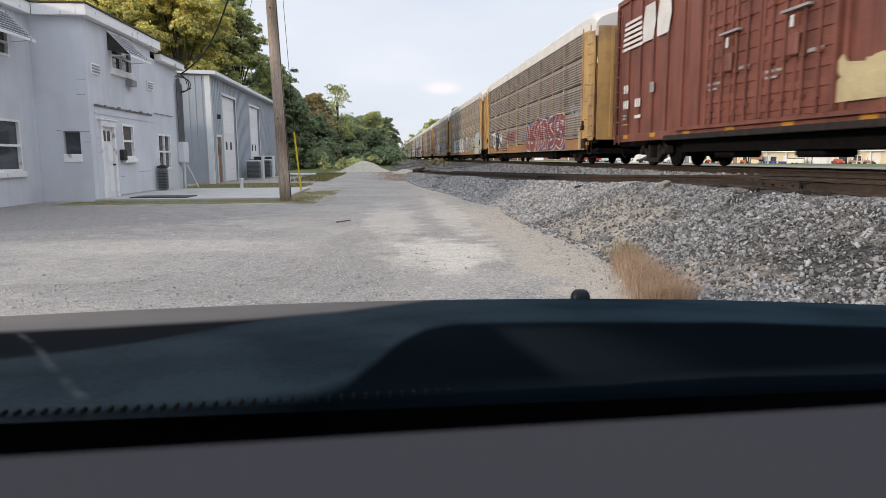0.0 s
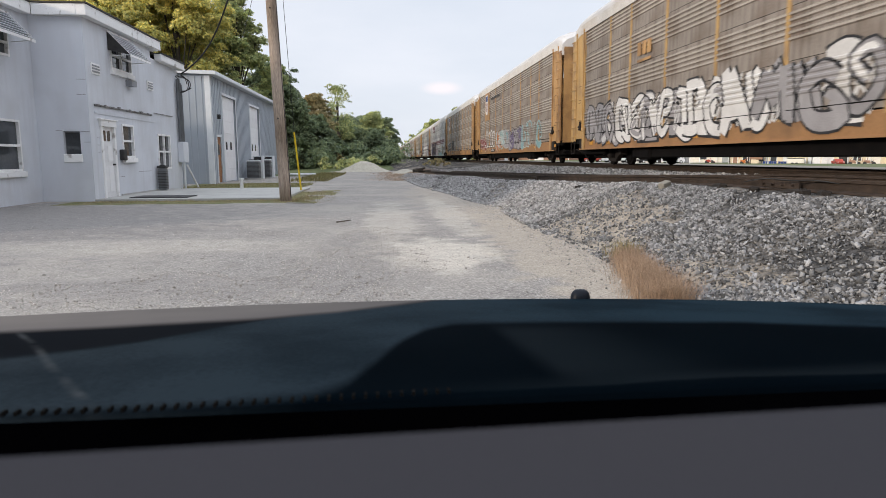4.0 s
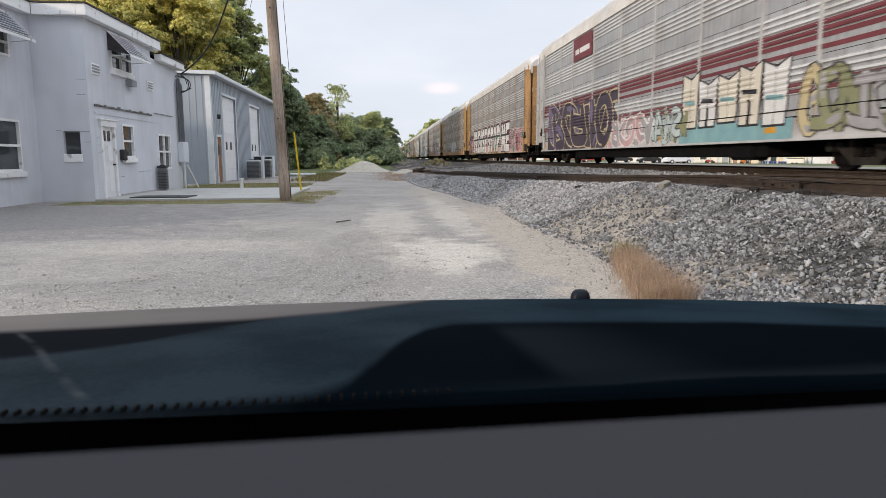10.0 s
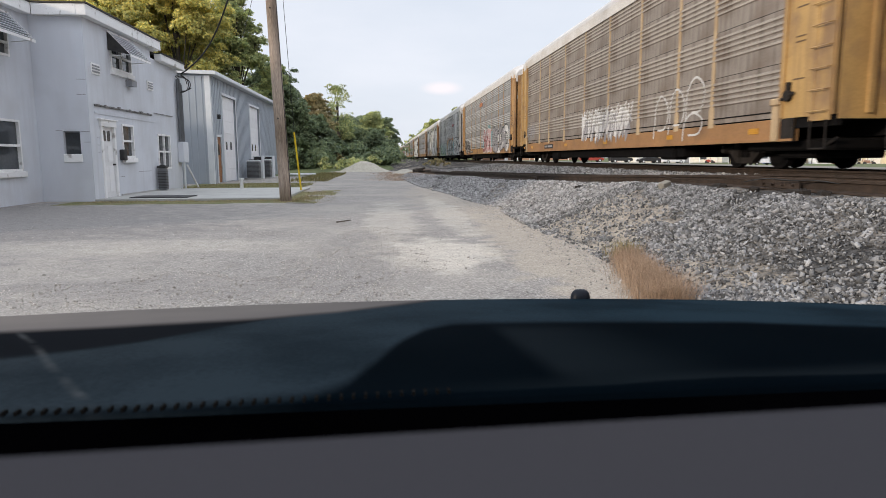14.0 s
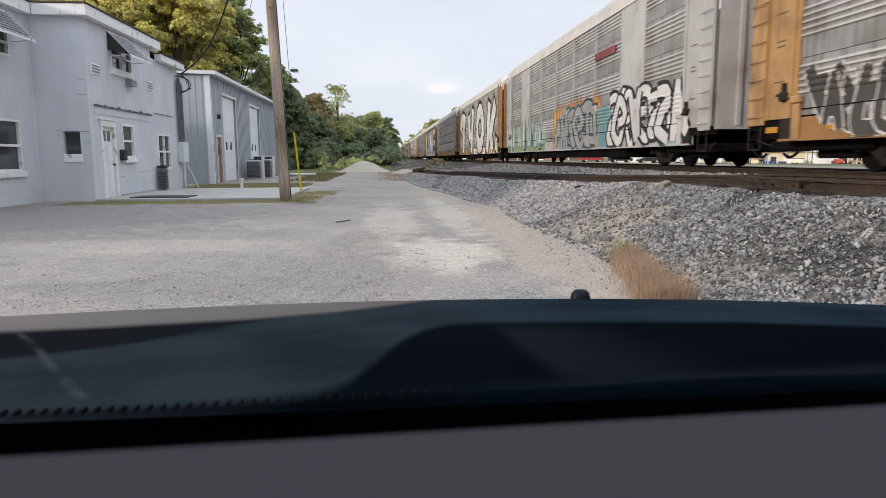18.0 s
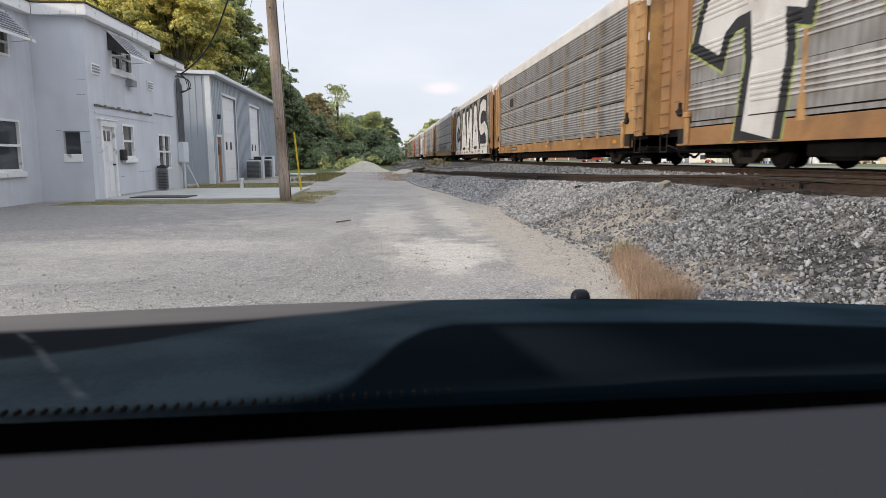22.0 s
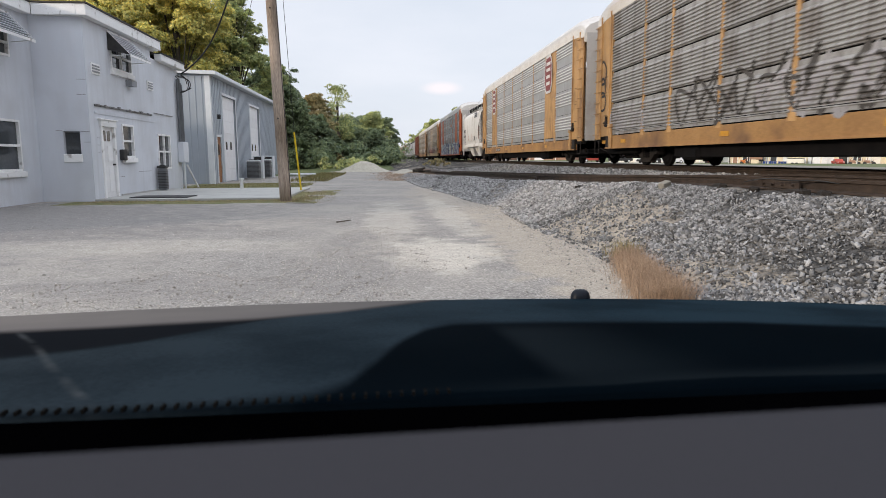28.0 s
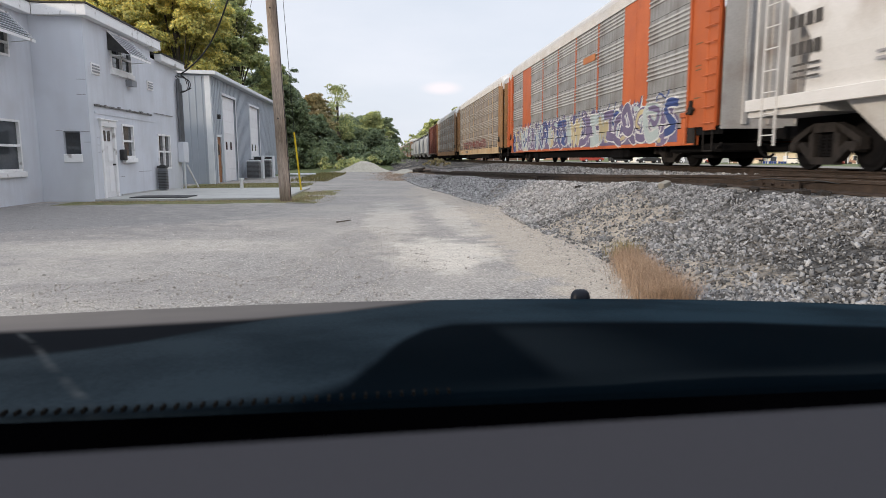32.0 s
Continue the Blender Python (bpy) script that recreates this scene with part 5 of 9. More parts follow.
    # a broad sheen painted from the driver's side, narrowing to a band along the far edge
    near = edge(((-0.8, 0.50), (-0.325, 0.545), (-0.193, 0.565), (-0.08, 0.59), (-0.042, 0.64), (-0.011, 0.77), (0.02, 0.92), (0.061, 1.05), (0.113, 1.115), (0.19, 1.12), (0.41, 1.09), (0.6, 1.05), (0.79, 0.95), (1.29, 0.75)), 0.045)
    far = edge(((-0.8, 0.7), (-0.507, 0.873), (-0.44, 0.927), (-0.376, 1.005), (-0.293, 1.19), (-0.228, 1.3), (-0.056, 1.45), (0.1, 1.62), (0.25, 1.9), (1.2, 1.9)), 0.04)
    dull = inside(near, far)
    # the dark strip beyond it, and the pale reflection painted along the edge
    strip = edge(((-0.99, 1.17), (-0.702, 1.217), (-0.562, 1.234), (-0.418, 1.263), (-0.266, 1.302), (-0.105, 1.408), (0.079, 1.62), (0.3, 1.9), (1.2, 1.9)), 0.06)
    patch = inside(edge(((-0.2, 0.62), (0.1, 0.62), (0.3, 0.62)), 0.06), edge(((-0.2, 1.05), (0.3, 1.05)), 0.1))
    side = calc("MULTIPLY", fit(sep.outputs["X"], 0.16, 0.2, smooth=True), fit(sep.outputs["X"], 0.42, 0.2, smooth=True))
    sheen_spot = calc("MULTIPLY", calc("MULTIPLY", patch, side), 0.3)
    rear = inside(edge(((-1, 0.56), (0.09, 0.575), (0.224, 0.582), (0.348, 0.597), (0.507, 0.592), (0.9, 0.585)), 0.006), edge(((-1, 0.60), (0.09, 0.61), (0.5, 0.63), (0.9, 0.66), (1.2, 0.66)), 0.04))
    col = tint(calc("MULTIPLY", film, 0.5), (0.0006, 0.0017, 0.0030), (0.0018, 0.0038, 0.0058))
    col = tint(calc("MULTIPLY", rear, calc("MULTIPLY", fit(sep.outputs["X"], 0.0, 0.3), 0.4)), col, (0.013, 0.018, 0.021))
    col = tint(sheen_spot, col, (0.017, 0.023, 0.027))
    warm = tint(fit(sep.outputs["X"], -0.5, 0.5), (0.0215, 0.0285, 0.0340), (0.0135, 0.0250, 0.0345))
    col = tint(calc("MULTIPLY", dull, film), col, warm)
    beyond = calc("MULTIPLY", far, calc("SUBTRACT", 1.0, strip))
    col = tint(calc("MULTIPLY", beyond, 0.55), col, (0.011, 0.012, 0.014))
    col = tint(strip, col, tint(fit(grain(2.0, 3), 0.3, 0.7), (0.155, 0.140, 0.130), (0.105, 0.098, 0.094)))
    # a thin diagonal streak of windshield reflection, painted in
    for (x0, y0), (x1, y1), w, amount in (((-0.66, 1.2), (-0.26, 0.57), 0.012, 0.42),):
        k = (x1 - x0) / (y1 - y0)
        off = calc("SUBTRACT", sep.outputs["X"], calc("ADD", calc("MULTIPLY", calc("SUBTRACT", along, y0), k), x0))
        line = calc("MULTIPLY", fit(calc("ABSOLUTE", off, 0.0), w, 0.0, smooth=True), fit(grain(9.0, 5), 0.35, 0.6))
        line = calc("MULTIPLY", line, calc("MULTIPLY", fit(sep.outputs["Y"], y1 - 0.05, y1 + 0.05), fit(sep.outputs["Y"], y0 + 0.05, y0 - 0.05)))
        col = tint(calc("MULTIPLY", line, amount), col, (0.075, 0.080, 0.082))
    l.new(col, p.inputs["Base Color"])
    return m


HOODP = hood_paint()

mycar = thing("dark_blue_car", "dark blue car with grey dashboard, seen from inside", "car")


def sheet(name, rows, material, label="", thick=0.02, fine=True):
    """A smooth skin through rows of points, thickened downward."""
    bm = bmesh.new()
    grid = [[bm.verts.new(p) for p in r] for r in rows]
    for a, b in zip(grid, grid[1:]):
        for i in range(len(a) - 1):
            bm.faces.new((a[i], a[i + 1], b[i + 1], b[i]))
    bmesh.ops.recalc_face_normals(bm, faces=bm.faces)
    me = bpy.data.meshes.new(name)
    bm.to_mesh(me)
    bm.free()
    me.materials.append(material)
    me.shade_smooth()
    ob = new(name, me)
    ob.parent = mycar
    if thick:
        so = ob.modifiers.new("thickness", "SOLIDIFY")
        so.thickness, so.offset = thick, -1 if me.polygons[0].normal.z > 0 else 1
    if fine:
        su = ob.modifiers.new("smooth", "SUBSURF")
        su.levels = su.render_levels = 2
    if label:
        ob["label"] = label
    return ob


def hood_edge(x):
    return 1.6698 - 0.0051 * x - 0.0991 * x * x - 0.0157 * x ** 3


def hood_z(x, y):
    return 0.945 - 0.165 * (y - 0.5) / (hood_edge(x) - 0.5)


def hood_rows():
    rows = []
    for k in range(25):
        s = k / 24
        row = []
        for i in range(57):
            x = -1.0 + 2.3 * i / 56
            y = 0.549 + (hood_edge(x) - 0.549) * s
            row.append((x, y, hood_z(x, y)))
        rows.append(row)
    last = rows[-1]
    rows.append([(x, y + 0.04, z - 0.02) for x, y, z in last])
    rows.append([(x, y + 0.07, z - 0.08) for x, y, z in last])
    rows.append([(x, y + 0.08, z - 0.35) for x, y, z in last])
    return rows


hood = sheet("hood", hood_rows(), HOODP, "dark blue hood with reflections painted into its colour", 0.02, False)
bm = bmesh.new()
bmesh.ops.create_uvsphere(bm, u_segments=16, v_segments=10, radius=1.0)
for v in bm.verts:
    x, y, z = v.co
    v.co = (0.027 * math.copysign(abs(x) ** 0.7, x), 0.02 * y, 0.04 * math.copysign(abs(z) ** 0.6, z))
noz = part("washer_nozzle", bm, NOZZLE, mycar, "small black rubber hood bump", smooth=True)
noz.location = (0.51, 1.645, 0.765)
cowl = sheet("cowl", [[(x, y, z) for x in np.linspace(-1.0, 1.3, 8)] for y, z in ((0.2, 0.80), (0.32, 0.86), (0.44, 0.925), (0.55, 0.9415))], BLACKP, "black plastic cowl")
for k in range(46):
    x = -0.42 + 0.0105 * k
    yy = 0.556 + 0.06 * max(0.0, x + 0.2)
    boxpart("cowl_rib", (x, x + 0.0025, yy - 0.022, yy - 0.014, 0.943, 0.9465), RIBP, mycar)


prof = [(-0.6, 1.02), (-0.3, 1.055)] + [(-0.3 + 0.49 * k / 6, 1.055 + 0.0125 * math.sin(k / 6 * 1.57)) for k in range(1, 7)]
prof += [(0.19 + 0.02 * math.sin(a), 1.0475 + 0.02 * math.cos(a)) for a in np.linspace(0.2, 1.57, 6)] + [(0.211, 0.9), (0.211, 0.72)]
bm = bmesh.new()
grid = [[bm.verts.new((x, y + 0.04 * (x - 0.18), z)) for x in np.linspace(-0.8, 0.9, 6)] for y, z in prof]
for a, b in zip(grid, grid[1:]):
    for i in range(5):
        bm.faces.new((a[i], a[i + 1], b[i + 1], b[i]))
dash = part("dashboard", bm, DASH, mycar, "matt grey dashboard top", smooth=True)

for side, x0, x1 in ((-1, -1.03, -0.99), (1, 1.29, 1.33)):
    bm = bmesh.new()
    pts = [(0.0, 0.9), (0.5, 0.93), (1.0, 0.86), (1.45, 0.76), (1.56, 0.6), (1.52, 0.3), (1.2, 0.28)]
    pts += [(0.83 + 0.37 * math.cos(a), 0.32 + 0.37 * math.sin(a)) for a in np.linspace(0.0, 3.1416, 11)] + [(0.4, 0.25), (-1.6, 0.25), (-1.6, 0.88)]
    a = [bm.verts.new((x0, y, z)) for y, z in pts]
    b = [bm.verts.new((x1, y, z)) for y, z in pts]
    for i in range(len(pts)):
        bm.faces.new((a[i], a[(i + 1) % len(pts)], b[(i + 1) % len(pts)], b[i]))
    bm.faces.new(a[::-1])
    bm.faces.new(b)
    part("side_panel", bm, NAVY, mycar)
    for wy in (0.83, -1.7):
        xm = (x0 + x1) / 2 - side * 0.12
        bm = bmesh.new()
        tube(bm, (xm - 0.1, wy, 0.33), (xm + 0.1, wy, 0.33), 0.33, seg=20)
        wh = part("wheel", bm, CABLE, mycar)
        bm = bmesh.new()
        tube(bm, (xm - 0.115, wy, 0.33), (xm + 0.115, wy, 0.33), 0.2, seg=16)
        part("rim", bm, STEELTRIM, wh)
boxpart("front_bumper", (-0.97, 1.27, 1.4, 1.52, 0.25, 0.6), NAVY, mycar, bevel=0.04)
boxpart("floor_pan", (-0.97, 1.27, -2.2, 1.4, 0.22, 0.28), DARKMETAL, mycar)

# ---- train ----
SPEED = 13.1
GALV = surf("weathered_galvanized", (0.37, 0.365, 0.355), (0.28, 0.272, 0.262), 1.2, 0.5, 0.35, bump=0.1, fine=30, stain=(0.17, 0.145, 0.125), sscale=0.8, slo=0.52, shi=0.75, vary=0.1, streak=(0.13, 0.115, 0.10))
GALV_LIGHT = surf("pale_galvanized", (0.41, 0.413, 0.418), (0.335, 0.338, 0.343), 1.2, 0.45, 0.35, bump=0.1, fine=30, stain=(0.30, 0.28, 0.26), sscale=0.7, slo=0.55, shi=0.8, vary=0.08, streak=(0.24, 0.22, 0.20))
GALV_BROWN = surf("rusty_galvanized", (0.315, 0.275, 0.237), (0.235, 0.203, 0.173), 1.0, 0.65, 0.2, bump=0.1, fine=30, stain=(0.16, 0.11, 0.08), sscale=0.8, slo=0.5, shi=0.75, vary=0.12, streak=(0.10, 0.08, 0.065))
RACK_YELLOW = surf("weathered_rack_yellow", (0.46, 0.275, 0.115), (0.375, 0.222, 0.092), 1.3, 0.55, bump=0.08, fine=25, stain=(0.21, 0.125, 0.065), sscale=1.5, slo=0.48, shi=0.66, vary=0.08, streak=(0.22, 0.12, 0.055))
# lighter copies of the sheet metals: sky light on rib crests put into colour
RIB_MID = surf("sky_lit_rib_metal", (0.60, 0.595, 0.585), (0.50, 0.49, 0.48), 1.2, 0.5, 0.2, bump=0.1, fine=30, stain=(0.36, 0.34, 0.31), sscale=0.9, slo=0.5, shi=0.75, vary=0.08)
RIB_LIGHT = surf("bright_sky_lit_rib_metal", (0.68, 0.68, 0.67), (0.60, 0.595, 0.59), 1.2, 0.5, 0.2, bump=0.1, fine=30, stain=(0.46, 0.44, 0.41), sscale=0.9, slo=0.5, shi=0.75, vary=0.08)
RIB_BROWN = surf("brown_sky_lit_rib_metal", (0.48, 0.432, 0.38), (0.385, 0.345, 0.30), 1.2, 0.5, 0.2, bump=0.1, fine=30, stain=(0.30, 0.26, 0.22), sscale=0.9, slo=0.5, shi=0.75, vary=0.08)
RIBBED = {"weathered_galvanized": RIB_MID, "pale_galvanized": RIB_LIGHT, "rusty_galvanized": RIB_BROWN}
# darker copy of RACK_YELLOW: shade put into the sill colour, plus brown stains
SILL_SHADED = surf("shaded_stained_yellow_sill", (0.345, 0.195, 0.075), (0.25, 0.135, 0.054), 1.4, 0.65, bump=0.12, fine=25, stain=(0.12, 0.07, 0.045), sscale=0.8, slo=0.5, shi=0.7)
RACK_TAN = surf("tan_rack_yellow", (0.48, 0.31, 0.125), (0.40, 0.255, 0.10), 1.3, 0.55, bump=0.08, fine=25, stain=(0.25, 0.16, 0.09), sscale=1.5, slo=0.5, shi=0.68, vary=0.08, streak=(0.24, 0.15, 0.08))
RACK_PALE = surf("faded_rack_yellow", (0.47, 0.355, 0.22), (0.41, 0.295, 0.17), 1.3, 0.6, bump=0.08, fine=25, stain=(0.28, 0.18, 0.09), sscale=1.0, slo=0.52, shi=0.72, vary=0.08, streak=(0.22, 0.15, 0.09))
RACK_ORANGE = surf("rack_orange_red", (0.46, 0.115, 0.035), (0.38, 0.092, 0.03), 1.3, 0.5, bump=0.08, fine=25, stain=(0.26, 0.08, 0.035), sscale=1.0, slo=0.6, shi=0.8, vary=0.06)
RACK_SILVER = surf("rack_silver_grey", (0.46, 0.45, 0.44), (0.38, 0.37, 0.36), 1.3, 0.5, 0.1, bump=0.08, fine=25, stain=(0.26, 0.22, 0.19), sscale=1.0, slo=0.54, shi=0.75, vary=0.06)
RACK_BROWN = surf("rack_tan_brown", (0.33, 0.18, 0.078), (0.25, 0.137, 0.062), 1.3, 0.6, bump=0.08, fine=25, stain=(0.17, 0.10, 0.055), sscale=1.0, slo=0.52, shi=0.72, vary=0.08)
BOXRED = surf("oxide_red_boxcar_paint", (0.205, 0.077, 0.056), (0.16, 0.06, 0.044), 1.2, 0.5, bump=0.08, fine=25, stain=(0.11, 0.045, 0.034), sscale=0.9, slo=0.52, shi=0.75, vary=0.08, streak=(0.075, 0.032, 0.026))
HOPPERW = surf("dirty_white_hopper_paint", (0.66, 0.645, 0.625), (0.6, 0.585, 0.56), 1.0, 0.55, bump=0.06, fine=25, stain=(0.33, 0.28, 0.23), sscale=0.8, slo=0.55, shi=0.78, vary=0.05)
# darker grey for the recessed ends of the white hopper
END_DARK = surf("dark_hopper_end", (0.24, 0.225, 0.21), (0.17, 0.155, 0.145), 1.2, 0.7, bump=0.1, fine=25)
HOPPERG = surf("grey_hopper_paint", (0.42, 0.42, 0.42), (0.34, 0.34, 0.34), 1.0, 0.55, stain=(0.24, 0.21, 0.19), sscale=0.8, slo=0.55, shi=0.78)
CHORD = surf("chalky_top_chord_paint", (0.61, 0.59, 0.56), (0.52, 0.49, 0.45), 1.6, 0.6, bump=0.08, fine=25, stain=(0.40, 0.33, 0.25), sscale=0.5, slo=0.55, shi=0.75)
ROOFM = surf("bright_roof_metal", (0.62, 0.60, 0.57), (0.52, 0.50, 0.48), 1.0, 0.45, 0.3, bump=0.05, fine=30, stain=(0.40, 0.36, 0.31), sscale=0.8, slo=0.55, shi=0.8, vary=0.06)
# black for oily iron, and for the unlit gaps and insides of the racks
GRIME_SHADE = surf("oily_grime_and_shade_black", (0.005, 0.005, 0.0055), (0.010, 0.009, 0.009), 4, 0.95, bump=0.3, fine=40, spec=0.1)
TRUCKM = surf("dusty_truck_iron", (0.034, 0.029, 0.026), (0.018, 0.016, 0.015), 5, 0.9, bump=0.3, fine=40, spec=0.15)
MAROON = surf("maroon_stripe_paint", (0.15, 0.035, 0.042), (0.115, 0.03, 0.036), 2, 0.6)
GW = surf("white_spray_paint", (0.62, 0.61, 0.595), (0.52, 0.51, 0.495), 1.5, 0.7, bump=0, stain=(0.40, 0.38, 0.36), sscale=0.9, slo=0.55, shi=0.8)
GK = surf("black_spray_paint", (0.018, 0.018, 0.02), (0.03, 0.03, 0.032), 2, 0.6, bump=0)
GR = surf("red_spray_paint", (0.23, 0.058, 0.055), (0.16, 0.045, 0.043), 2, 0.6, bump=0, vary=0.1, stain=(0.163, 0.056, 0.054), sscale=1.2, slo=0.5, shi=0.75)
GB = surf("blue_spray_paint", (0.045, 0.075, 0.22), (0.04, 0.06, 0.16), 2, 0.6, bump=0, vary=0.1, stain=(0.048, 0.067, 0.156), sscale=1.2, slo=0.5, shi=0.75)
GT = surf("teal_spray_paint", (0.2, 0.34, 0.35), (0.15, 0.27, 0.29), 2, 0.6, bump=0, vary=0.1, stain=(0.144, 0.231, 0.237), sscale=1.2, slo=0.5, shi=0.75)
GG = surf("green_spray_paint", (0.06, 0.17, 0.1), (0.05, 0.12, 0.075), 2, 0.6, bump=0, vary=0.1, stain=(0.057, 0.125, 0.082), sscale=1.2, slo=0.5, shi=0.75)
GO = surf("orange_spray_paint", (0.46, 0.17, 0.05), (0.36, 0.13, 0.05), 2, 0.6, bump=0, vary=0.1, stain=(0.305, 0.125, 0.051), sscale=1.2, slo=0.5, shi=0.75)
GP = surf("pink_spray_paint", (0.5, 0.31, 0.31), (0.4, 0.25, 0.25), 2, 0.6, bump=0, vary=0.1, stain=(0.33, 0.212, 0.212), sscale=1.2, slo=0.5, shi=0.75)
GY = surf("yellow_spray_paint", (0.48, 0.4, 0.23), (0.38, 0.32, 0.19), 2, 0.6, bump=0, vary=0.1, stain=(0.318, 0.268, 0.163), sscale=1.2, slo=0.5, shi=0.75)
GV = surf("violet_spray_paint", (0.058, 0.040, 0.058), (0.043, 0.033, 0.042), 2, 0.6, bump=0, vary=0.1, stain=(0.057, 0.05, 0.075), sscale=1.2, slo=0.5, shi=0.75)
STENCIL = surf("worn_stencil_paint", (0.17, 0.11, 0.06), (0.12, 0.08, 0.045), 5, 0.7, bump=0)
GTAR = surf("faded_black_spray", (0.075, 0.068, 0.062), (0.05, 0.046, 0.043), 2, 0.7, bump=0)
GFIRE = surf("flame_yellow_spray", (0.55, 0.33, 0.08), (0.45, 0.26, 0.06), 2, 0.6, bump=0)
GMIST = surf("pale_mint_spray", (0.40, 0.46, 0.45), (0.33, 0.38, 0.38), 2, 0.7, bump=0)
GMAUVE = surf("dull_violet_spray", (0.16, 0.13, 0.22), (0.12, 0.10, 0.16), 2, 0.7, bump=0)
AMBER = surf("amber_reflector", (0.50, 0.25, 0.03), (0.40, 0.19, 0.025), 3, 0.4, bump=0)
GOLIVE = surf("olive_spray", (0.23, 0.235, 0.13), (0.17, 0.175, 0.10), 2, 0.7, bump=0)
GPINE = surf("dark_pine_spray", (0.035, 0.085, 0.075), (0.03, 0.065, 0.06), 2, 0.7, bump=0)
GSAGE = surf("sage_green_spray", (0.20, 0.29, 0.17), (0.15, 0.235, 0.135), 2, 0.6, bump=0, vary=0.12)
GINDIGO = surf("dark_indigo_spray", (0.055, 0.065, 0.13), (0.04, 0.05, 0.10), 2, 0.6, bump=0)
GCREAM = surf("cream_spray_paint", (0.56, 0.52, 0.43), (0.47, 0.43, 0.36), 2, 0.7, bump=0, vary=0.1)
GLIME = surf("lime_spray_paint", (0.36, 0.42, 0.14), (0.30, 0.34, 0.12), 2, 0.6, bump=0)
GGREY = surf("faded_grey_paint", (0.31, 0.30, 0.305), (0.235, 0.225, 0.23), 2, 0.7, bump=0)

SIDE = -1.6  # the car side that faces the lot, in the car's own space


def sheet_profile(height, style):
    """The corrugation as (x, z) points from the foot of a side sheet."""
    margin = 0.03 if style == "fine" else 0.006
    pts = [(0.0, margin)]
    if style == "fine":
        pitch, z = 0.098, 0.05
        while z + pitch < height - 0.05:
            pts += [(0, z), (-0.04, z + pitch * 0.2), (-0.04, z + pitch * 0.4), (0, z + pitch * 0.98)]
            z += pitch
    else:
        z = height * 0.36
        for k in range(5):
            pts += [(0, z), (-0.022, z + 0.026), (-0.026, z + 0.066), (0, z + 0.092)]
            z += 0.122
    return pts + [(0, height - margin)]


def panel_mesh(name, length, height, style, material):
    """A corrugated side sheet, its foot at z 0, centred on y 0."""
    pts = sheet_profile(height, style)
    verts = [(x, y, z) for y in (-length / 2, length / 2) for x, z in pts]
    n = len(pts)
    faces = [(i, i + 1, n + i + 1, n + i) for i in range(n - 1)]
    back = [(0.02, -length / 2, 0.02), (0.02, length / 2, 0.02), (0.02, length / 2, height - 0.015), (0.02, -length / 2, height - 0.015)]
    faces.append(tuple(range(2 * n, 2 * n + 4)))
    me = raw_mesh(name, verts + back, faces, [material, RIBBED[material.name]])
    if style != "fine":
        # crest faces take the painted-in lighter colour
        for i in range(n - 1):
            if pts[i][0] < 0 and pts[i + 1][0] < 0:
                me.polygons[i].material_index = 1
    return me


def post_mesh(z0, z1, material):
    bm = bmesh.new()
    box(bm, -0.018, 0.03, -0.068, 0.068, z0 + 0.4, z1)
    low = [(-0.022, -0.15), (0.03, -0.15), (0.03, 0.15), (-0.022, 0.15)]
    top = [(-0.018, -0.072), (0.03, -0.072), (0.03, 0.072), (-0.018, 0.072)]
    a = [bm.verts.new((x, y, z0 - 0.08)) for x, y in low]
    b = [bm.verts.new((x, y, z0 + 0.62)) for x, y in top]
    for i in range(4):
        bm.faces.new((a[i], a[(i + 1) % 4], b[(i + 1) % 4], b[i]))
    bm.faces.new(a[::-1])
    bm.faces.new(b)
    return mesh_of("post", bm, material)


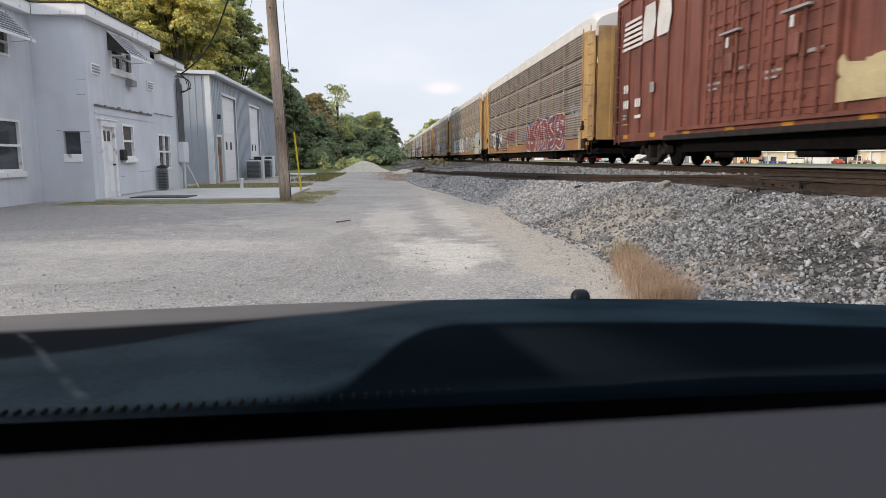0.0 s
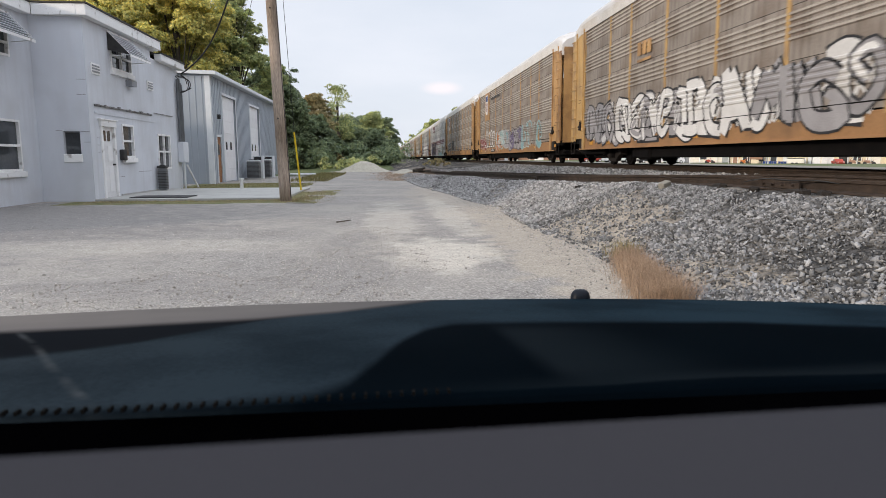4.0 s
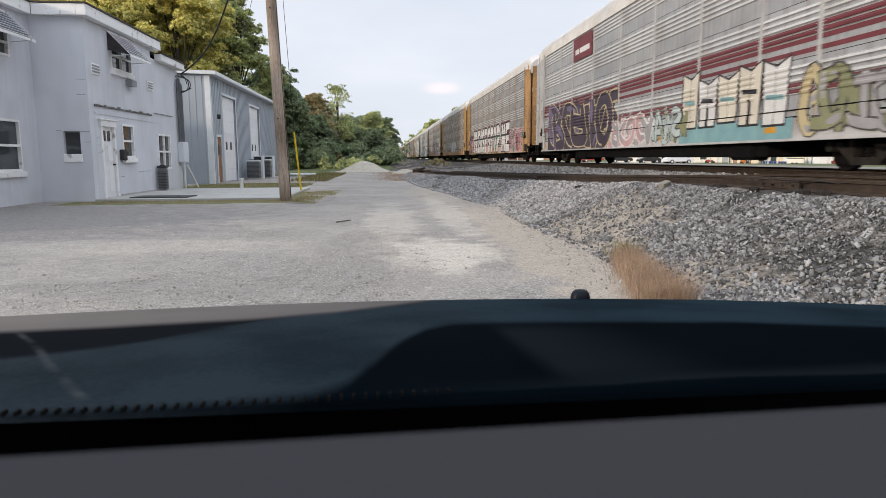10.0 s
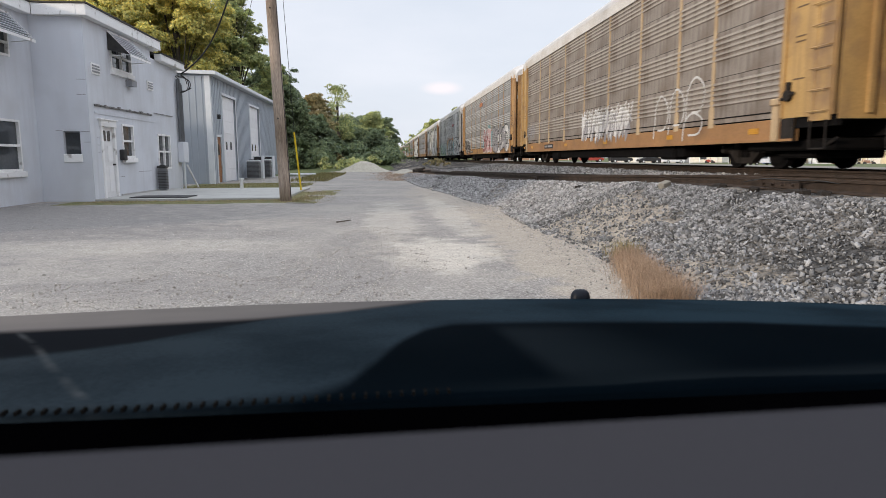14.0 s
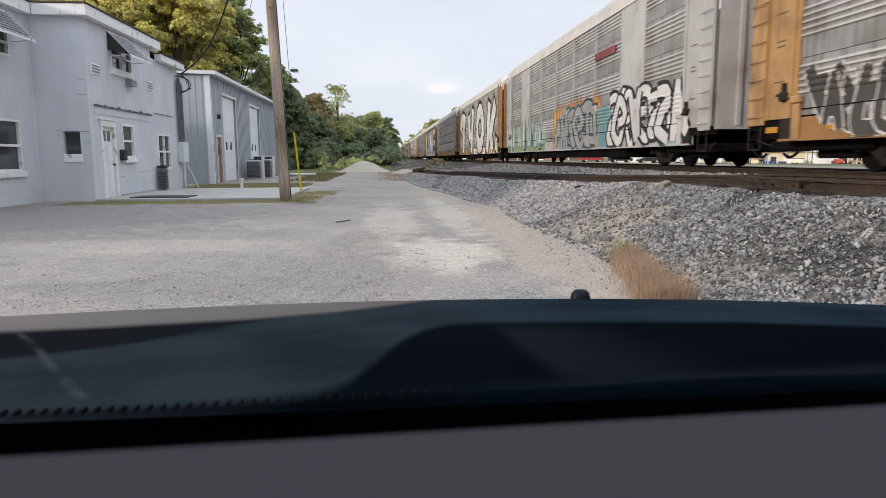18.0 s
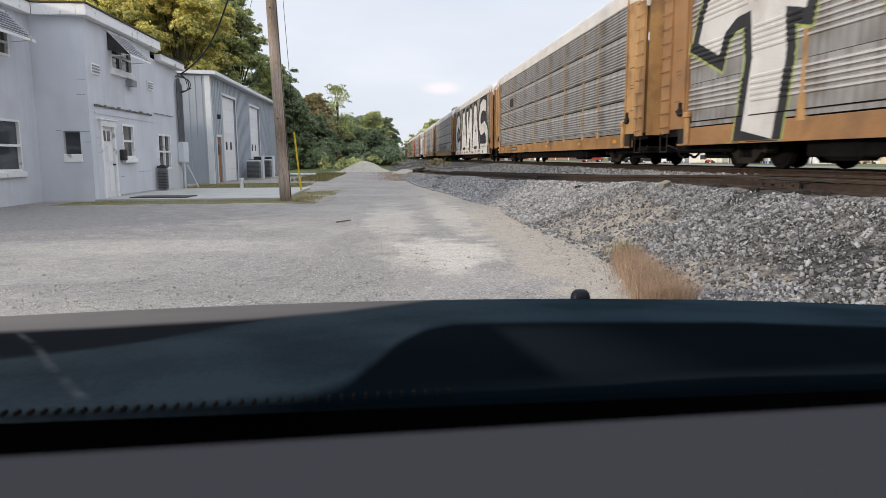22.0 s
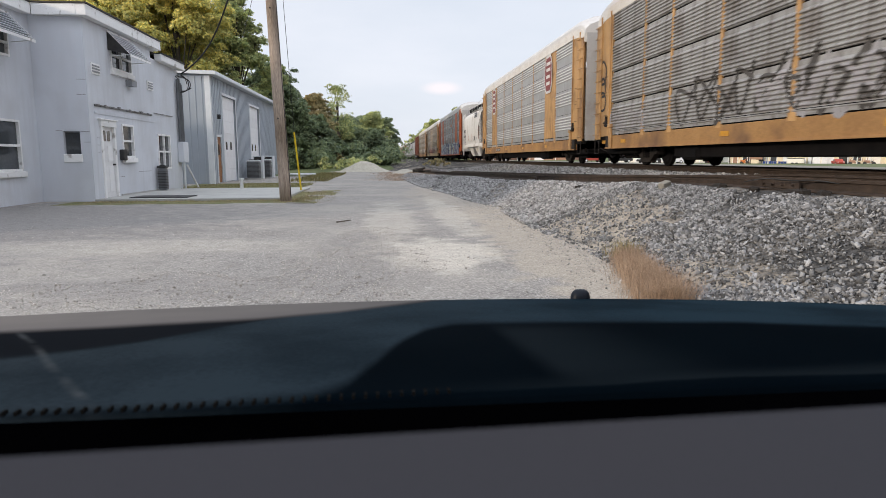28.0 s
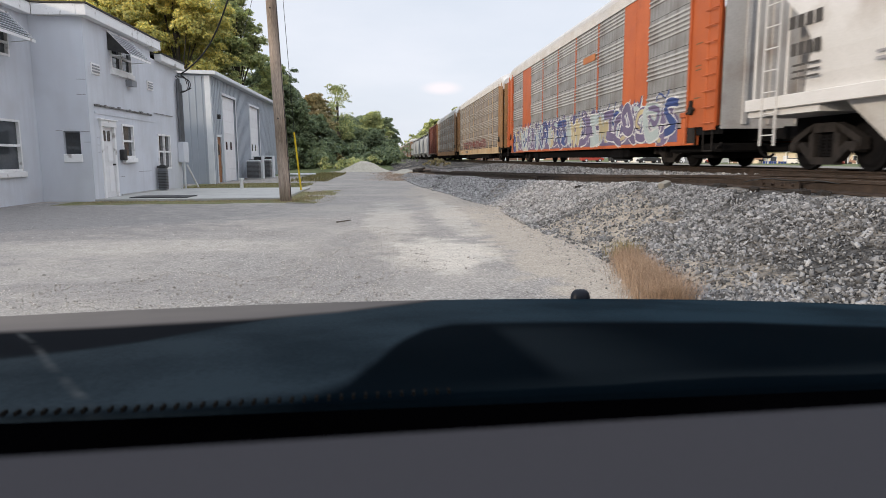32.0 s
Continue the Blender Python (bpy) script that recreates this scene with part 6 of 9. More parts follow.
def truck(parent, y):
    """Cast side frame with springs and bearing ends, wheels and axles of one truck, both sides."""
    for side in (-1, 1):
        x0, x1 = side * 1.05 - 0.09, side * 1.05 + 0.09
        bm = bmesh.new()
        for pts in ([(-1.0, 0.40), (-0.84, 0.36), (-0.8, 0.58), (-0.45, 0.76), (-0.34, 0.90), (-0.5, 0.86), (-1.0, 0.62)], [(-0.34, 0.74), (0.34, 0.74), (0.34, 0.92), (-0.34, 0.92)], [(-0.82, 0.5), (-0.36, 0.16), (-0.28, 0.16), (-0.3, 0.34), (-0.62, 0.56)],
                    [(-0.36, 0.12), (0.36, 0.12), (0.36, 0.26), (-0.36, 0.26)], [(-0.44, 0.24), (-0.28, 0.24), (-0.28, 0.76), (-0.44, 0.7)]):
            for flip_y in (1, -1) if pts[0][0] + pts[1][0] < -0.1 else (1,):
                a = [bm.verts.new((x0, y + flip_y * p, q)) for p, q in pts]
                b = [bm.verts.new((x1, y + flip_y * p, q)) for p, q in pts]
                for i in range(len(pts)):
                    j = (i + 1) % len(pts)
                    bm.faces.new((a[i], a[j], b[j], b[i]))
                bm.faces.new(a[::-1])
                bm.faces.new(b)
        fr = part("truck_frame", bm, TRUCKM, parent, "dusty cast iron truck frame")
        for c in (-0.17, 0, 0.17):
            bm = bmesh.new()
            for k in range(6):
                z = 0.28 + 0.062 * k
                tube(bm, (side * 1.05, y + c, z), (side * 1.05, y + c, z + 0.034), 0.072, seg=8)
            tube(bm, (side * 1.05, y + c, 0.26), (side * 1.05, y + c, 0.68), 0.05, seg=8)
            part("spring", bm, GRIME_SHADE, fr)
        for c in (-0.88, 0.88):
            bm = bmesh.new()
            tube(bm, (side * 0.70, y + c, 0.425), (side * 0.82, y + c, 0.425), 0.43, 0.42, 20)
            tube(bm, (side * 0.82, y + c, 0.425), (side * 0.86, y + c, 0.425), 0.36, 0.30, 20)
            part("wheel", bm, GRIME_SHADE, fr)
            bm = bmesh.new()
            tube(bm, (side * 0.95, y + c, 0.46), (side * 1.2, y + c, 0.46), 0.12, 0.1, 12)
            part("bearing_cap", bm, TRUCKM, fr)
    for c in (-0.88, 0.88):
        bm = bmesh.new()
        tube(bm, (-0.9, y + c, 0.425), (0.9, y + c, 0.425), 0.075, seg=8)
        part("axle", bm, GRIME_SHADE, parent)
    boxpart("bolster", (-1.0, 1.0, y - 0.26, y + 0.26, 0.42, 0.74), GRIME_SHADE, parent)
    boxpart("brake_beam", (-0.8, 0.8, y - 0.5, y - 0.4, 0.3, 0.42), GRIME_SHADE, parent)


def curve_pts(ctrl, n=7):
    """A smooth line through a few points."""
    out = []
    for i in range(len(ctrl) - 1):
        p0, p1, p2, p3 = ctrl[max(0, i - 1)], ctrl[i], ctrl[i + 1], ctrl[min(len(ctrl) - 1, i + 2)]
        for k in range(n):
            t = k / n
            out.append(tuple(0.5 * (2 * b + (c - a) * t + (2 * a - 5 * b + 4 * c - d) * t * t + (3 * b - a - 3 * c + d) * t ** 3) for a, b, c, d in zip(p0, p1, p2, p3)))
    return out + [ctrl[-1]]


def ladder(parent, x, y, z0, z1, w, material, n):
    bm = bmesh.new()
    for s in (-w / 2, w / 2):
        box(bm, x - 0.02, x + 0.02, y + s - 0.018, y + s + 0.018, z0, z1)
    for k in range(n):
        z = z0 + (z1 - z0) * (k + 0.5) / n
        tube(bm, (x, y - w / 2, z), (x, y + w / 2, z), 0.014, seg=5)
    return part("ladder", bm, material, parent)


PANELS, POSTS, STYLE = {}, {}, {}
Z_SILL0, Z_SILL1, Z_EAVE, Z_ROOF = 0.58, 1.05, 5.5, 6.1
BODY, END_W, TIERS = 26.8, 1.6, 4
LAYOUT = {"mid": 0.0}  # how far the rack body sits from the middle of its place in the train
POST_Y = (-11.8, -8.95, -7.02, -4.29, -1.41, 1.41, 4.29, 7.02, 8.95, 11.8)


def autorack(label, sheet_mat, frame_mat, end_mat, solid_bays=(), solid_mat=None, detail=True, style="banded", sill_mat=None, door_mat=None, mid=0.0):
    t = thing("autorack_car", label, "railcar", "autoracks in the train")
    h = BODY / 2
    hz = (Z_EAVE - 0.2 - Z_SILL1) / TIERS
    STYLE[t.name] = style + ("+" if solid_bays else "")
    LAYOUT["mid"] = mid
    kf = frame_mat.name
    if kf not in POSTS:
        POSTS[kf] = post_mesh(Z_SILL1, Z_EAVE - 0.18, frame_mat)
    for b, (ya, yb) in enumerate(zip(POST_Y, POST_Y[1:])):
        yc = (ya + yb) / 2
        if b in solid_bays:
            bp = boxpart("plain_panel", (SIDE - 0.016, SIDE + 0.02, ya + 0.05, yb - 0.05, Z_SILL1, Z_EAVE - 0.2), solid_mat, t)
            boxpart("panel_seam", (SIDE - 0.021, SIDE - 0.016, yc - 0.02, yc + 0.02, Z_SILL1, Z_EAVE - 0.2), solid_mat, bp)
            continue
        key = (sheet_mat.name, style, round(yb - ya, 2))
        if key not in PANELS:
            PANELS[key] = panel_mesh("side_panel", yb - ya - 0.09, hz, style, sheet_mat)
        for k in range(TIERS):
            p = part("side_panel", PANELS[key], None, t)
            p.location = (SIDE, yc, Z_SILL1 + 0.03 + hz * k)
    for y in POST_Y:
        p = part("post", POSTS[kf], None, t)
        p.location = (SIDE, y, 0)
    sill = sill_mat or (SILL_SHADED if frame_mat is RACK_YELLOW else frame_mat)
    # the dark interior is put into the black of this inner wall
    boxpart("inner_wall", (SIDE + 0.03, SIDE + 0.06, -h + 0.1, h - 0.1, Z_SILL1 - 0.05, Z_EAVE - 0.4), GRIME_SHADE, t)
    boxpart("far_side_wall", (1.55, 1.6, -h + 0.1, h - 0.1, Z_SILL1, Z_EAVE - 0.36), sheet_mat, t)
    boxpart("deck", (SIDE + 0.06, 1.55, -h + 0.1, h - 0.1, Z_SILL1 - 0.1, Z_SILL1), GRIME_SHADE, t)
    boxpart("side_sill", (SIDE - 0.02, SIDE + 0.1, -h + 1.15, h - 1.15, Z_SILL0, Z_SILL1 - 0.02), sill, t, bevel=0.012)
    for ya, yb in zip(POST_Y, POST_Y[1:]):
        boxpart("kick_plate", (SIDE - 0.02, SIDE - 0.004, ya + 0.15, yb - 0.15, Z_SILL1 + 0.012, 1.165), sheet_mat, t)
        if detail:
            # proud black bar that stands for the shade in the gap
            boxpart("panel_slot", (SIDE - 0.036, SIDE - 0.004, ya + 0.14, yb - 0.14, 1.168, 1.192), GRIME_SHADE, t)
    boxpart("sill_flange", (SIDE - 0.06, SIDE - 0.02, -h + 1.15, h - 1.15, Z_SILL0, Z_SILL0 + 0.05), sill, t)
    boxpart("far_sill", (1.5, 1.62, -h, h, Z_SILL0, Z_SILL1 - 0.02), frame_mat, t)
    drops = ((-h, 0.36), (-h + 0.3, 0.18), (-h + 0.8, 0.05), (-h + 1.5, 0.0), (h - 1.5, 0.0), (h - 0.8, 0.05), (h - 0.3, 0.18), (h, 0.36))

    def loft(name, pts, m, label=""):
        bm = bmesh.new()
        rings = [[bm.verts.new((x, y, z - d)) for x, z in pts] for y, d in drops]
        n = len(pts)
        for a, b in zip(rings, rings[1:]):
            for i in range(n):
                bm.faces.new((a[i], a[(i + 1) % n], b[(i + 1) % n], b[i]))
        bm.faces.new(rings[0][::-1])
        bm.faces.new(rings[-1])
        return part(name, bm, m, t, label)

    loft("top_chord", [(SIDE - 0.05, Z_EAVE - 0.34), (SIDE - 0.05, Z_EAVE), (SIDE + 0.08, Z_EAVE), (SIDE + 0.08, Z_EAVE - 0.34)], CHORD)
    loft("roof", [(SIDE - 0.04, Z_EAVE), (SIDE - 0.02, Z_EAVE + 0.12)] + [(1.6 * math.sin(a), Z_EAVE + 0.12 + 0.48 * math.cos(a)) for a in np.linspace(-1.45, 1.45, 9)] + [(1.62, Z_EAVE + 0.12), (1.64, Z_EAVE)], ROOFM, "galvanized curved roof")
    for s in (-1, 1):
        e = h * s
        inner = (h - END_W) * s
        bm = bmesh.new()
        prof = [(inner - 0.07 * s, 0.0), ((h - 1.5) * s, 0.0), ((h - 0.8) * s, 0.05), ((h - 0.3) * s, 0.18), (e, 0.36)]
        for x in (SIDE - 0.04, SIDE + 0.02):
            bm.faces.new([bm.verts.new((x, y, Z_EAVE - 0.17 - d)) for y, d in prof] + [bm.verts.new((x, e, Z_SILL1 - 0.02)), bm.verts.new((x, inner - 0.07 * s, Z_SILL1 - 0.02))])
        ew = part("end_panel", bm, end_mat, t)
        for q in (0.06, 0.66):
            yy = inner + (e - inner) * q
            boxpart("end_rib", (SIDE - 0.085, SIDE - 0.04, yy - 0.035, yy + 0.035, Z_SILL1, Z_EAVE - 0.2 - 0.3 * q ** 6), end_mat, ew)
        y0, y1 = sorted((e, e + 0.03 * s))
        dw = boxpart("end_door", (SIDE + 0.05, 1.55, y0, y1, Z_SILL1 - 0.1, Z_EAVE - 0.34), door_mat or end_mat, t)
        for xx in (-1.0, -0.35, 0.35, 1.0):
            y0, y1 = sorted((e + 0.03 * s, e + 0.1 * s))
            boxpart("door_rib", (xx - 0.05, xx + 0.05, y0, y1, Z_SILL1, Z_EAVE - 0.4), door_mat or end_mat, dw)
        y0, y1 = sorted((e, e - 1.15 * s))
        boxpart("end_sill", (SIDE + 0.02, SIDE + 0.14, y0, y1, Z_SILL1 - 0.22, Z_SILL1 - 0.03), GRIME_SHADE, t)
        boxpart("jacking_bracket", (SIDE - 0.05, SIDE + 0.08, min(e - 1.15 * s, e - 1.55 * s), max(e - 1.15 * s, e - 1.55 * s), Z_SILL0 - 0.02, Z_SILL1), TRUCKM, t, "rusty jacking bracket", 0.03)
        boxpart("post_bracket", (SIDE - 0.13, SIDE - 0.02, inner - 0.17 - 0.1 * s, inner + 0.13 - 0.1 * s, 1.3, 1.44), frame_mat, t, bevel=0.02)
        boxpart("post_foot", (SIDE - 0.1, SIDE - 0.02, inner - 0.12 - 0.1 * s, inner + 0.1 - 0.1 * s, Z_SILL0, 1.3), frame_mat, t, bevel=0.02)
        bm = bmesh.new()
        tube(bm, (SIDE - 0.13, inner + 0.3 * s, 1.46), (SIDE - 0.03, inner + 0.3 * s, 1.46), 0.11, seg=10)
        box(bm, SIDE - 0.12, SIDE - 0.03, inner + 0.3 * s - 0.035, inner + 0.3 * s + 0.035, 1.5, 1.72)
        tube(bm, (SIDE - 0.1, inner + 0.1 * s, 1.4), (SIDE - 0.1, inner + 0.5 * s, 1.5), 0.03, seg=6)
        part("door_winch", bm, TRUCKM, t, "greasy dark brown door winch")
        if detail:
            y0, y1 = sorted((e - 0.05 * s, e - 0.62 * s))
            boxpart("ladder_channel", (SIDE - 0.075, SIDE - 0.04, y0, y1, Z_SILL1 - 0.12, Z_EAVE - 0.5), end_mat, ew)
            for k in range(11):
                z = Z_SILL1 + 0.05 + 0.385 * k
                bm = bmesh.new()
                tube(bm, (SIDE - 0.15, e - 0.1 * s, z), (SIDE - 0.15, e - 0.58 * s, z), 0.014, seg=5)
                for q in (0.1, 0.58):
                    tube(bm, (SIDE - 0.15, e - q * s, z), (SIDE - 0.07, e - q * s, z + 0.01), 0.014, seg=5)
                part("grab_iron", bm, end_mat, t)
            bm = bmesh.new()
            for q in (0.12, 0.56):
                tube(bm, (SIDE - 0.08, e - q * s, Z_SILL1 - 0.1), (SIDE - 0.08, e - q * s, 0.42), 0.018, seg=5)
            tube(bm, (SIDE - 0.08, e - 0.12 * s, 0.42), (SIDE - 0.08, e - 0.56 * s, 0.42), 0.018, seg=5)
            part("stirrup_step", bm, TRUCKM, t)
            for z, w in ((3.1, 0.34), (2.55, 0.3), (2.45, 0.3), (1.75, 0.36)):
                yy = inner + (e - inner) * 0.34
                boxpart("stencil_bar", (SIDE - 0.047, SIDE - 0.041, yy - w / 2, yy + w / 2, z, z + 0.028), STENCIL, ew)
        bm = bmesh.new()
        box(bm, -0.2, 0.2, min(e, e + 0.5 * s), max(e, e + 0.5 * s), 0.7, 0.95)
        box(bm, -0.25, 0.25, min(e + 0.5 * s, e + 0.62 * s), max(e + 0.5 * s, e + 0.62 * s), 0.68, 0.98)
        part("coupler", bm, GRIME_SHADE, t)
        y0, y1 = sorted((e - 0.3 * s, e - 3.3 * s))
        boxpart("end_underframe", (-1.3, 1.3, y0, y1, 0.4, 0.62), GRIME_SHADE, t, bevel=0.04)
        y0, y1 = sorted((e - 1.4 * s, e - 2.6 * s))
        boxpart("draft_gear", (-1.0, 0.6, y0, y1, 0.24, 0.42), GRIME_SHADE, t, bevel=0.05)
        bm = bmesh.new()
        hose = curve_pts([(e - 0.2 * s, 0.62), (e - 0.05 * s, 0.4), (e + 0.25 * s, 0.26), (e + 0.5 * s, 0.34)], 5)
        rings = []
        for i, p in enumerate(hose):
            q0, q1 = hose[max(0, i - 1)], hose[min(len(hose) - 1, i + 1)]
            d = Vector((q1[0] - q0[0], q1[1] - q0[1])).normalized()
            rings.append([bm.verts.new((-0.45 + 0.035 * math.cos(a), p[0] - d.y * 0.035 * math.sin(a), p[1] + d.x * 0.035 * math.sin(a))) for a in np.linspace(0, 5.236, 6)])
        for ra, rb in zip(rings, rings[1:]):
            for i in range(6):
                bm.faces.new((ra[i], ra[(i + 1) % 6], rb[(i + 1) % 6], rb[i]))
        part("air_hose", bm, GRIME_SHADE, t, "sagging black air hose")
        bm = bmesh.new()
        tube(bm, (-1.35, e - 0.5 * s, 0.5), (1.2, e - 0.5 * s, 0.5), 0.03, seg=6)
        tube(bm, (-1.35, e - 0.5 * s, 0.5), (-1.45, e - 0.1 * s, 0.62), 0.025, seg=6)
        part("uncoupling_rod", bm, TRUCKM, t)
        truck(t, s * (h - 3.7))
    boxpart("centre_sill", (-0.4, 0.4, -h, h, 0.66, 0.95), GRIME_SHADE, t)
    boxpart("underframe", (-1.4, 1.45, -h + 6.3, h - 6.3, 0.265, 0.6), GRIME_SHADE, t, bevel=0.04)
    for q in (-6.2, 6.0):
        boxpart("air_tank", (-1.5, -1.0, q - 0.5, q + 0.5, 0.2, 0.56), GRIME_SHADE, t, bevel=0.08)
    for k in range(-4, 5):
        boxpart("crossbearer", (SIDE + 0.1, 1.5, k * 2.2 - 0.1, k * 2.2 + 0.1, 0.55, 0.95), GRIME_SHADE, t)
    for o in t.children:
        o.location.y += mid
    return t






RELIEF = {}


def relief(style):
    """Heights and offsets of the painted side, as sprayed paint lies over sill and sheets."""
    if style not in RELIEF:
        hz = (Z_EAVE - 0.2 - Z_SILL1) / TIERS
        zs, xs = [0.0, 0.62, 0.63, 1.175, 1.18], [-0.063, -0.063, -0.024, -0.024, -0.004]
        for k in range(TIERS):
            for x, z in sheet_profile(hz, style):
                if Z_SILL1 + 0.03 + hz * k + z > 1.19:
                    zs.append(Z_SILL1 + 0.03 + hz * k + z)
                    xs.append(x - 0.004)
        RELIEF[style] = (zs + [9.0], xs + [-0.004])
    return RELIEF[style]


def cut(poly, axis, v, keep_low):
    out = []
    for i, p in enumerate(poly):
        q = poly[(i + 1) % len(poly)]
        a, b = (p[axis] <= v) == keep_low, (q[axis] <= v) == keep_low
        if a:
            out.append(p)
        if a != b and abs(q[axis] - p[axis]) > 1e-9:
            k = (v - p[axis]) / (q[axis] - p[axis])
            out.append((p[0] + (q[0] - p[0]) * k, p[1] + (q[1] - p[1]) * k))
    return out


def side_y():
    return [y + LAYOUT["mid"] for y in POST_Y]


def flat_spans(style):
    """Where paint lies on flat posts, plain panels and end panels of the car in hand."""
    ys = side_y()
    spans = [(ys[0] - 1.7, ys[0] + 0.13)] + [(y - 0.13, y + 0.13) for y in ys[1:-1]] + [(ys[-1] - 0.13, ys[-1] + 1.7)]
    return spans + ([(ys[1], ys[2]), (ys[7], ys[8])] if "+" in style else [])


def drape(bm, poly, style, lift, mi=0):
    """Lays a convex patch of paint over the corrugated side and its posts."""
    if not style:
        bm.faces.new([bm.verts.new((SIDE - 0.034 - lift, *p)) for p in poly]).material_index = mi
        return
    zs, xs = relief(style.replace("+", ""))
    if min(p[1] for p in poly) < 0.6:
        poly = cut(poly, 1, 0.6, False)
        if len(poly) < 3:
            return
    lo, hi = min(p[1] for p in poly), max(p[1] for p in poly)
    a, b = min(p[0] for p in poly), max(p[0] for p in poly)
    flats = flat_spans(style)
    edges = [e for f in flats for e in f]
    cuts = [a] + sorted({v for f0, f1 in flats for v in (f0 - 0.02, f0, f1, f1 + 0.02) if a < v < b}) + [b]
    for y0, y1 in zip(cuts, cuts[1:]):
        mid = (y0 + y1) / 2
        piece = cut(poly, 0, y1, True) if y1 < b else poly
        if y0 > a and len(piece) > 2:
            piece = cut(piece, 0, y0, False)
        if len(piece) < 3:
            continue
        if any(f0 < mid < f1 for f0, f1 in flats):
            bm.faces.new([bm.verts.new((SIDE - (0.047 if abs(mid - LAYOUT["mid"]) > 11.7 else 0.025) - lift, *p)) for p in piece]).material_index = mi
            continue
        for i in range(len(zs) - 1):
            if zs[i + 1] <= lo or zs[i] >= hi or zs[i + 1] - zs[i] < 1e-6:
                continue
            band = cut(piece, 1, zs[i + 1], True) if zs[i + 1] < hi else piece
            if zs[i] > lo and len(band) > 2:
                band = cut(band, 1, zs[i], False)
            if len(band) < 3:
                continue
            vs = []
            for y, z in band:
                x = xs[i] + (xs[i + 1] - xs[i]) * (z - zs[i]) / (zs[i + 1] - zs[i])
                if any(abs(y - e) < 1e-6 for e in edges):
                    x = -0.025
                vs.append(bm.verts.new((SIDE + x - lift, y, z)))
            bm.faces.new(vs).material_index = mi


def paint_part(name, bm, mats, parent, label=""):
    bmesh.ops.remove_doubles(bm, verts=bm.verts[:], dist=0.00002)
    me = bpy.data.meshes.new(name)
    bm.to_mesh(me)
    bm.free()
    for m in mats:
        me.materials.append(m)
    return part(name, me, None, parent, label)


def ring(n, a0, a1, ry=0.5, rz=0.5):
    return [(0.5 + ry * math.cos(a0 + (a1 - a0) * k / n), 0.5 + rz * math.sin(a0 + (a1 - a0) * k / n)) for k in range(n + 1)]


STROKES = {
    "T": [[(0.0, 0.84), (0.22, 1.0), (0.7, 1.0), (1.0, 0.92)], [(0.56, 0.95), (0.5, 0.0)]],
    "Y": [[(0.0, 1.0), (0.1, 0.6), (0.5, 0.38)], [(1.0, 1.0), (0.72, 0.45), (0.38, 0.0)]],
    "O": [ring(18, 0, 6.2832)],
    "K": [[(0.1, 0.0), (0.12, 1.0)], [(0.95, 1.0), (0.15, 0.42)], [(0.3, 0.52), (1.0, 0.0)]],
    "C": [[(1.0, 0.86), (0.72, 1.0), (0.3, 0.98), (0.04, 0.8), (0.0, 0.5), (0.04, 0.2), (0.3, 0.02), (0.72, 0.0), (1.0, 0.14)]],
    "A": [[(0.0, 0.0), (0.42, 1.0)], [(0.42, 1.0), (0.62, 1.0), (1.0, 0.0)], [(0.2, 0.26), (0.8, 0.26)]],
    "N": [[(0.02, 0.0), (0.06, 1.0)], [(0.06, 0.06), (0.94, 0.95)], [(0.96, 1.0), (0.94, 0.0)]],
    "S": [[(0.98, 0.82), (0.8, 0.98), (0.35, 1.0), (0.06, 0.84), (0.06, 0.64), (0.3, 0.54), (0.72, 0.46), (0.95, 0.34), (0.95, 0.14), (0.68, 0.0), (0.25, 0.0), (0.0, 0.14)]],
    "P": [[(0.02, 0.0), (0.02, 1.0)], [(0.02, 1.0), (0.75, 1.0), (1.0, 0.86), (1.0, 0.6), (0.75, 0.46), (0.05, 0.46)]],
    "L": [[(0.02, 1.0), (0.02, 0.0)], [(0.0, 0.0), (1.0, 0.0)]],
    "E": [[(0.02, 0.0), (0.02, 1.0)], [(0.0, 1.0), (1.0, 1.0)], [(0.0, 0.5), (0.85, 0.5)], [(0.0, 0.0), (1.0, 0.0)]],
    "M": [[(0.0, 0.0), (0.06, 1.0)], [(0.06, 1.0), (0.5, 0.3)], [(0.5, 0.3), (0.94, 1.0)], [(0.94, 1.0), (1.0, 0.0)]]}


def ribbon(bm, pts, fat, style, lift, taper=0.0):
    """One continuous band of paint along a line."""
    pts = [p for k, p in enumerate(pts) if k == 0 or math.hypot(p[0] - pts[k - 1][0], p[1] - pts[k - 1][1]) > 1e-3]
    n = len(pts)
    rows = []
    for k, p in enumerate(pts):
        a, b = pts[max(0, k - 1)], pts[min(n - 1, k + 1)]
        d = Vector((b[0] - a[0], b[1] - a[1]))
        d = d.normalized() if d.length > 1e-6 else Vector((1, 0))
        w = fat / 2 * (1 - taper * abs(2 * k / max(1, n - 1) - 1) ** 3)
        rows.append(((p[0] - d.y * w, p[1] + d.x * w), (p[0] + d.y * w, p[1] - d.x * w)))
    for k, ((a, b), (c, e)) in enumerate(zip(rows, rows[1:])):
        drape(bm, [a, c, e, b], style, lift + 0.000008 * k)


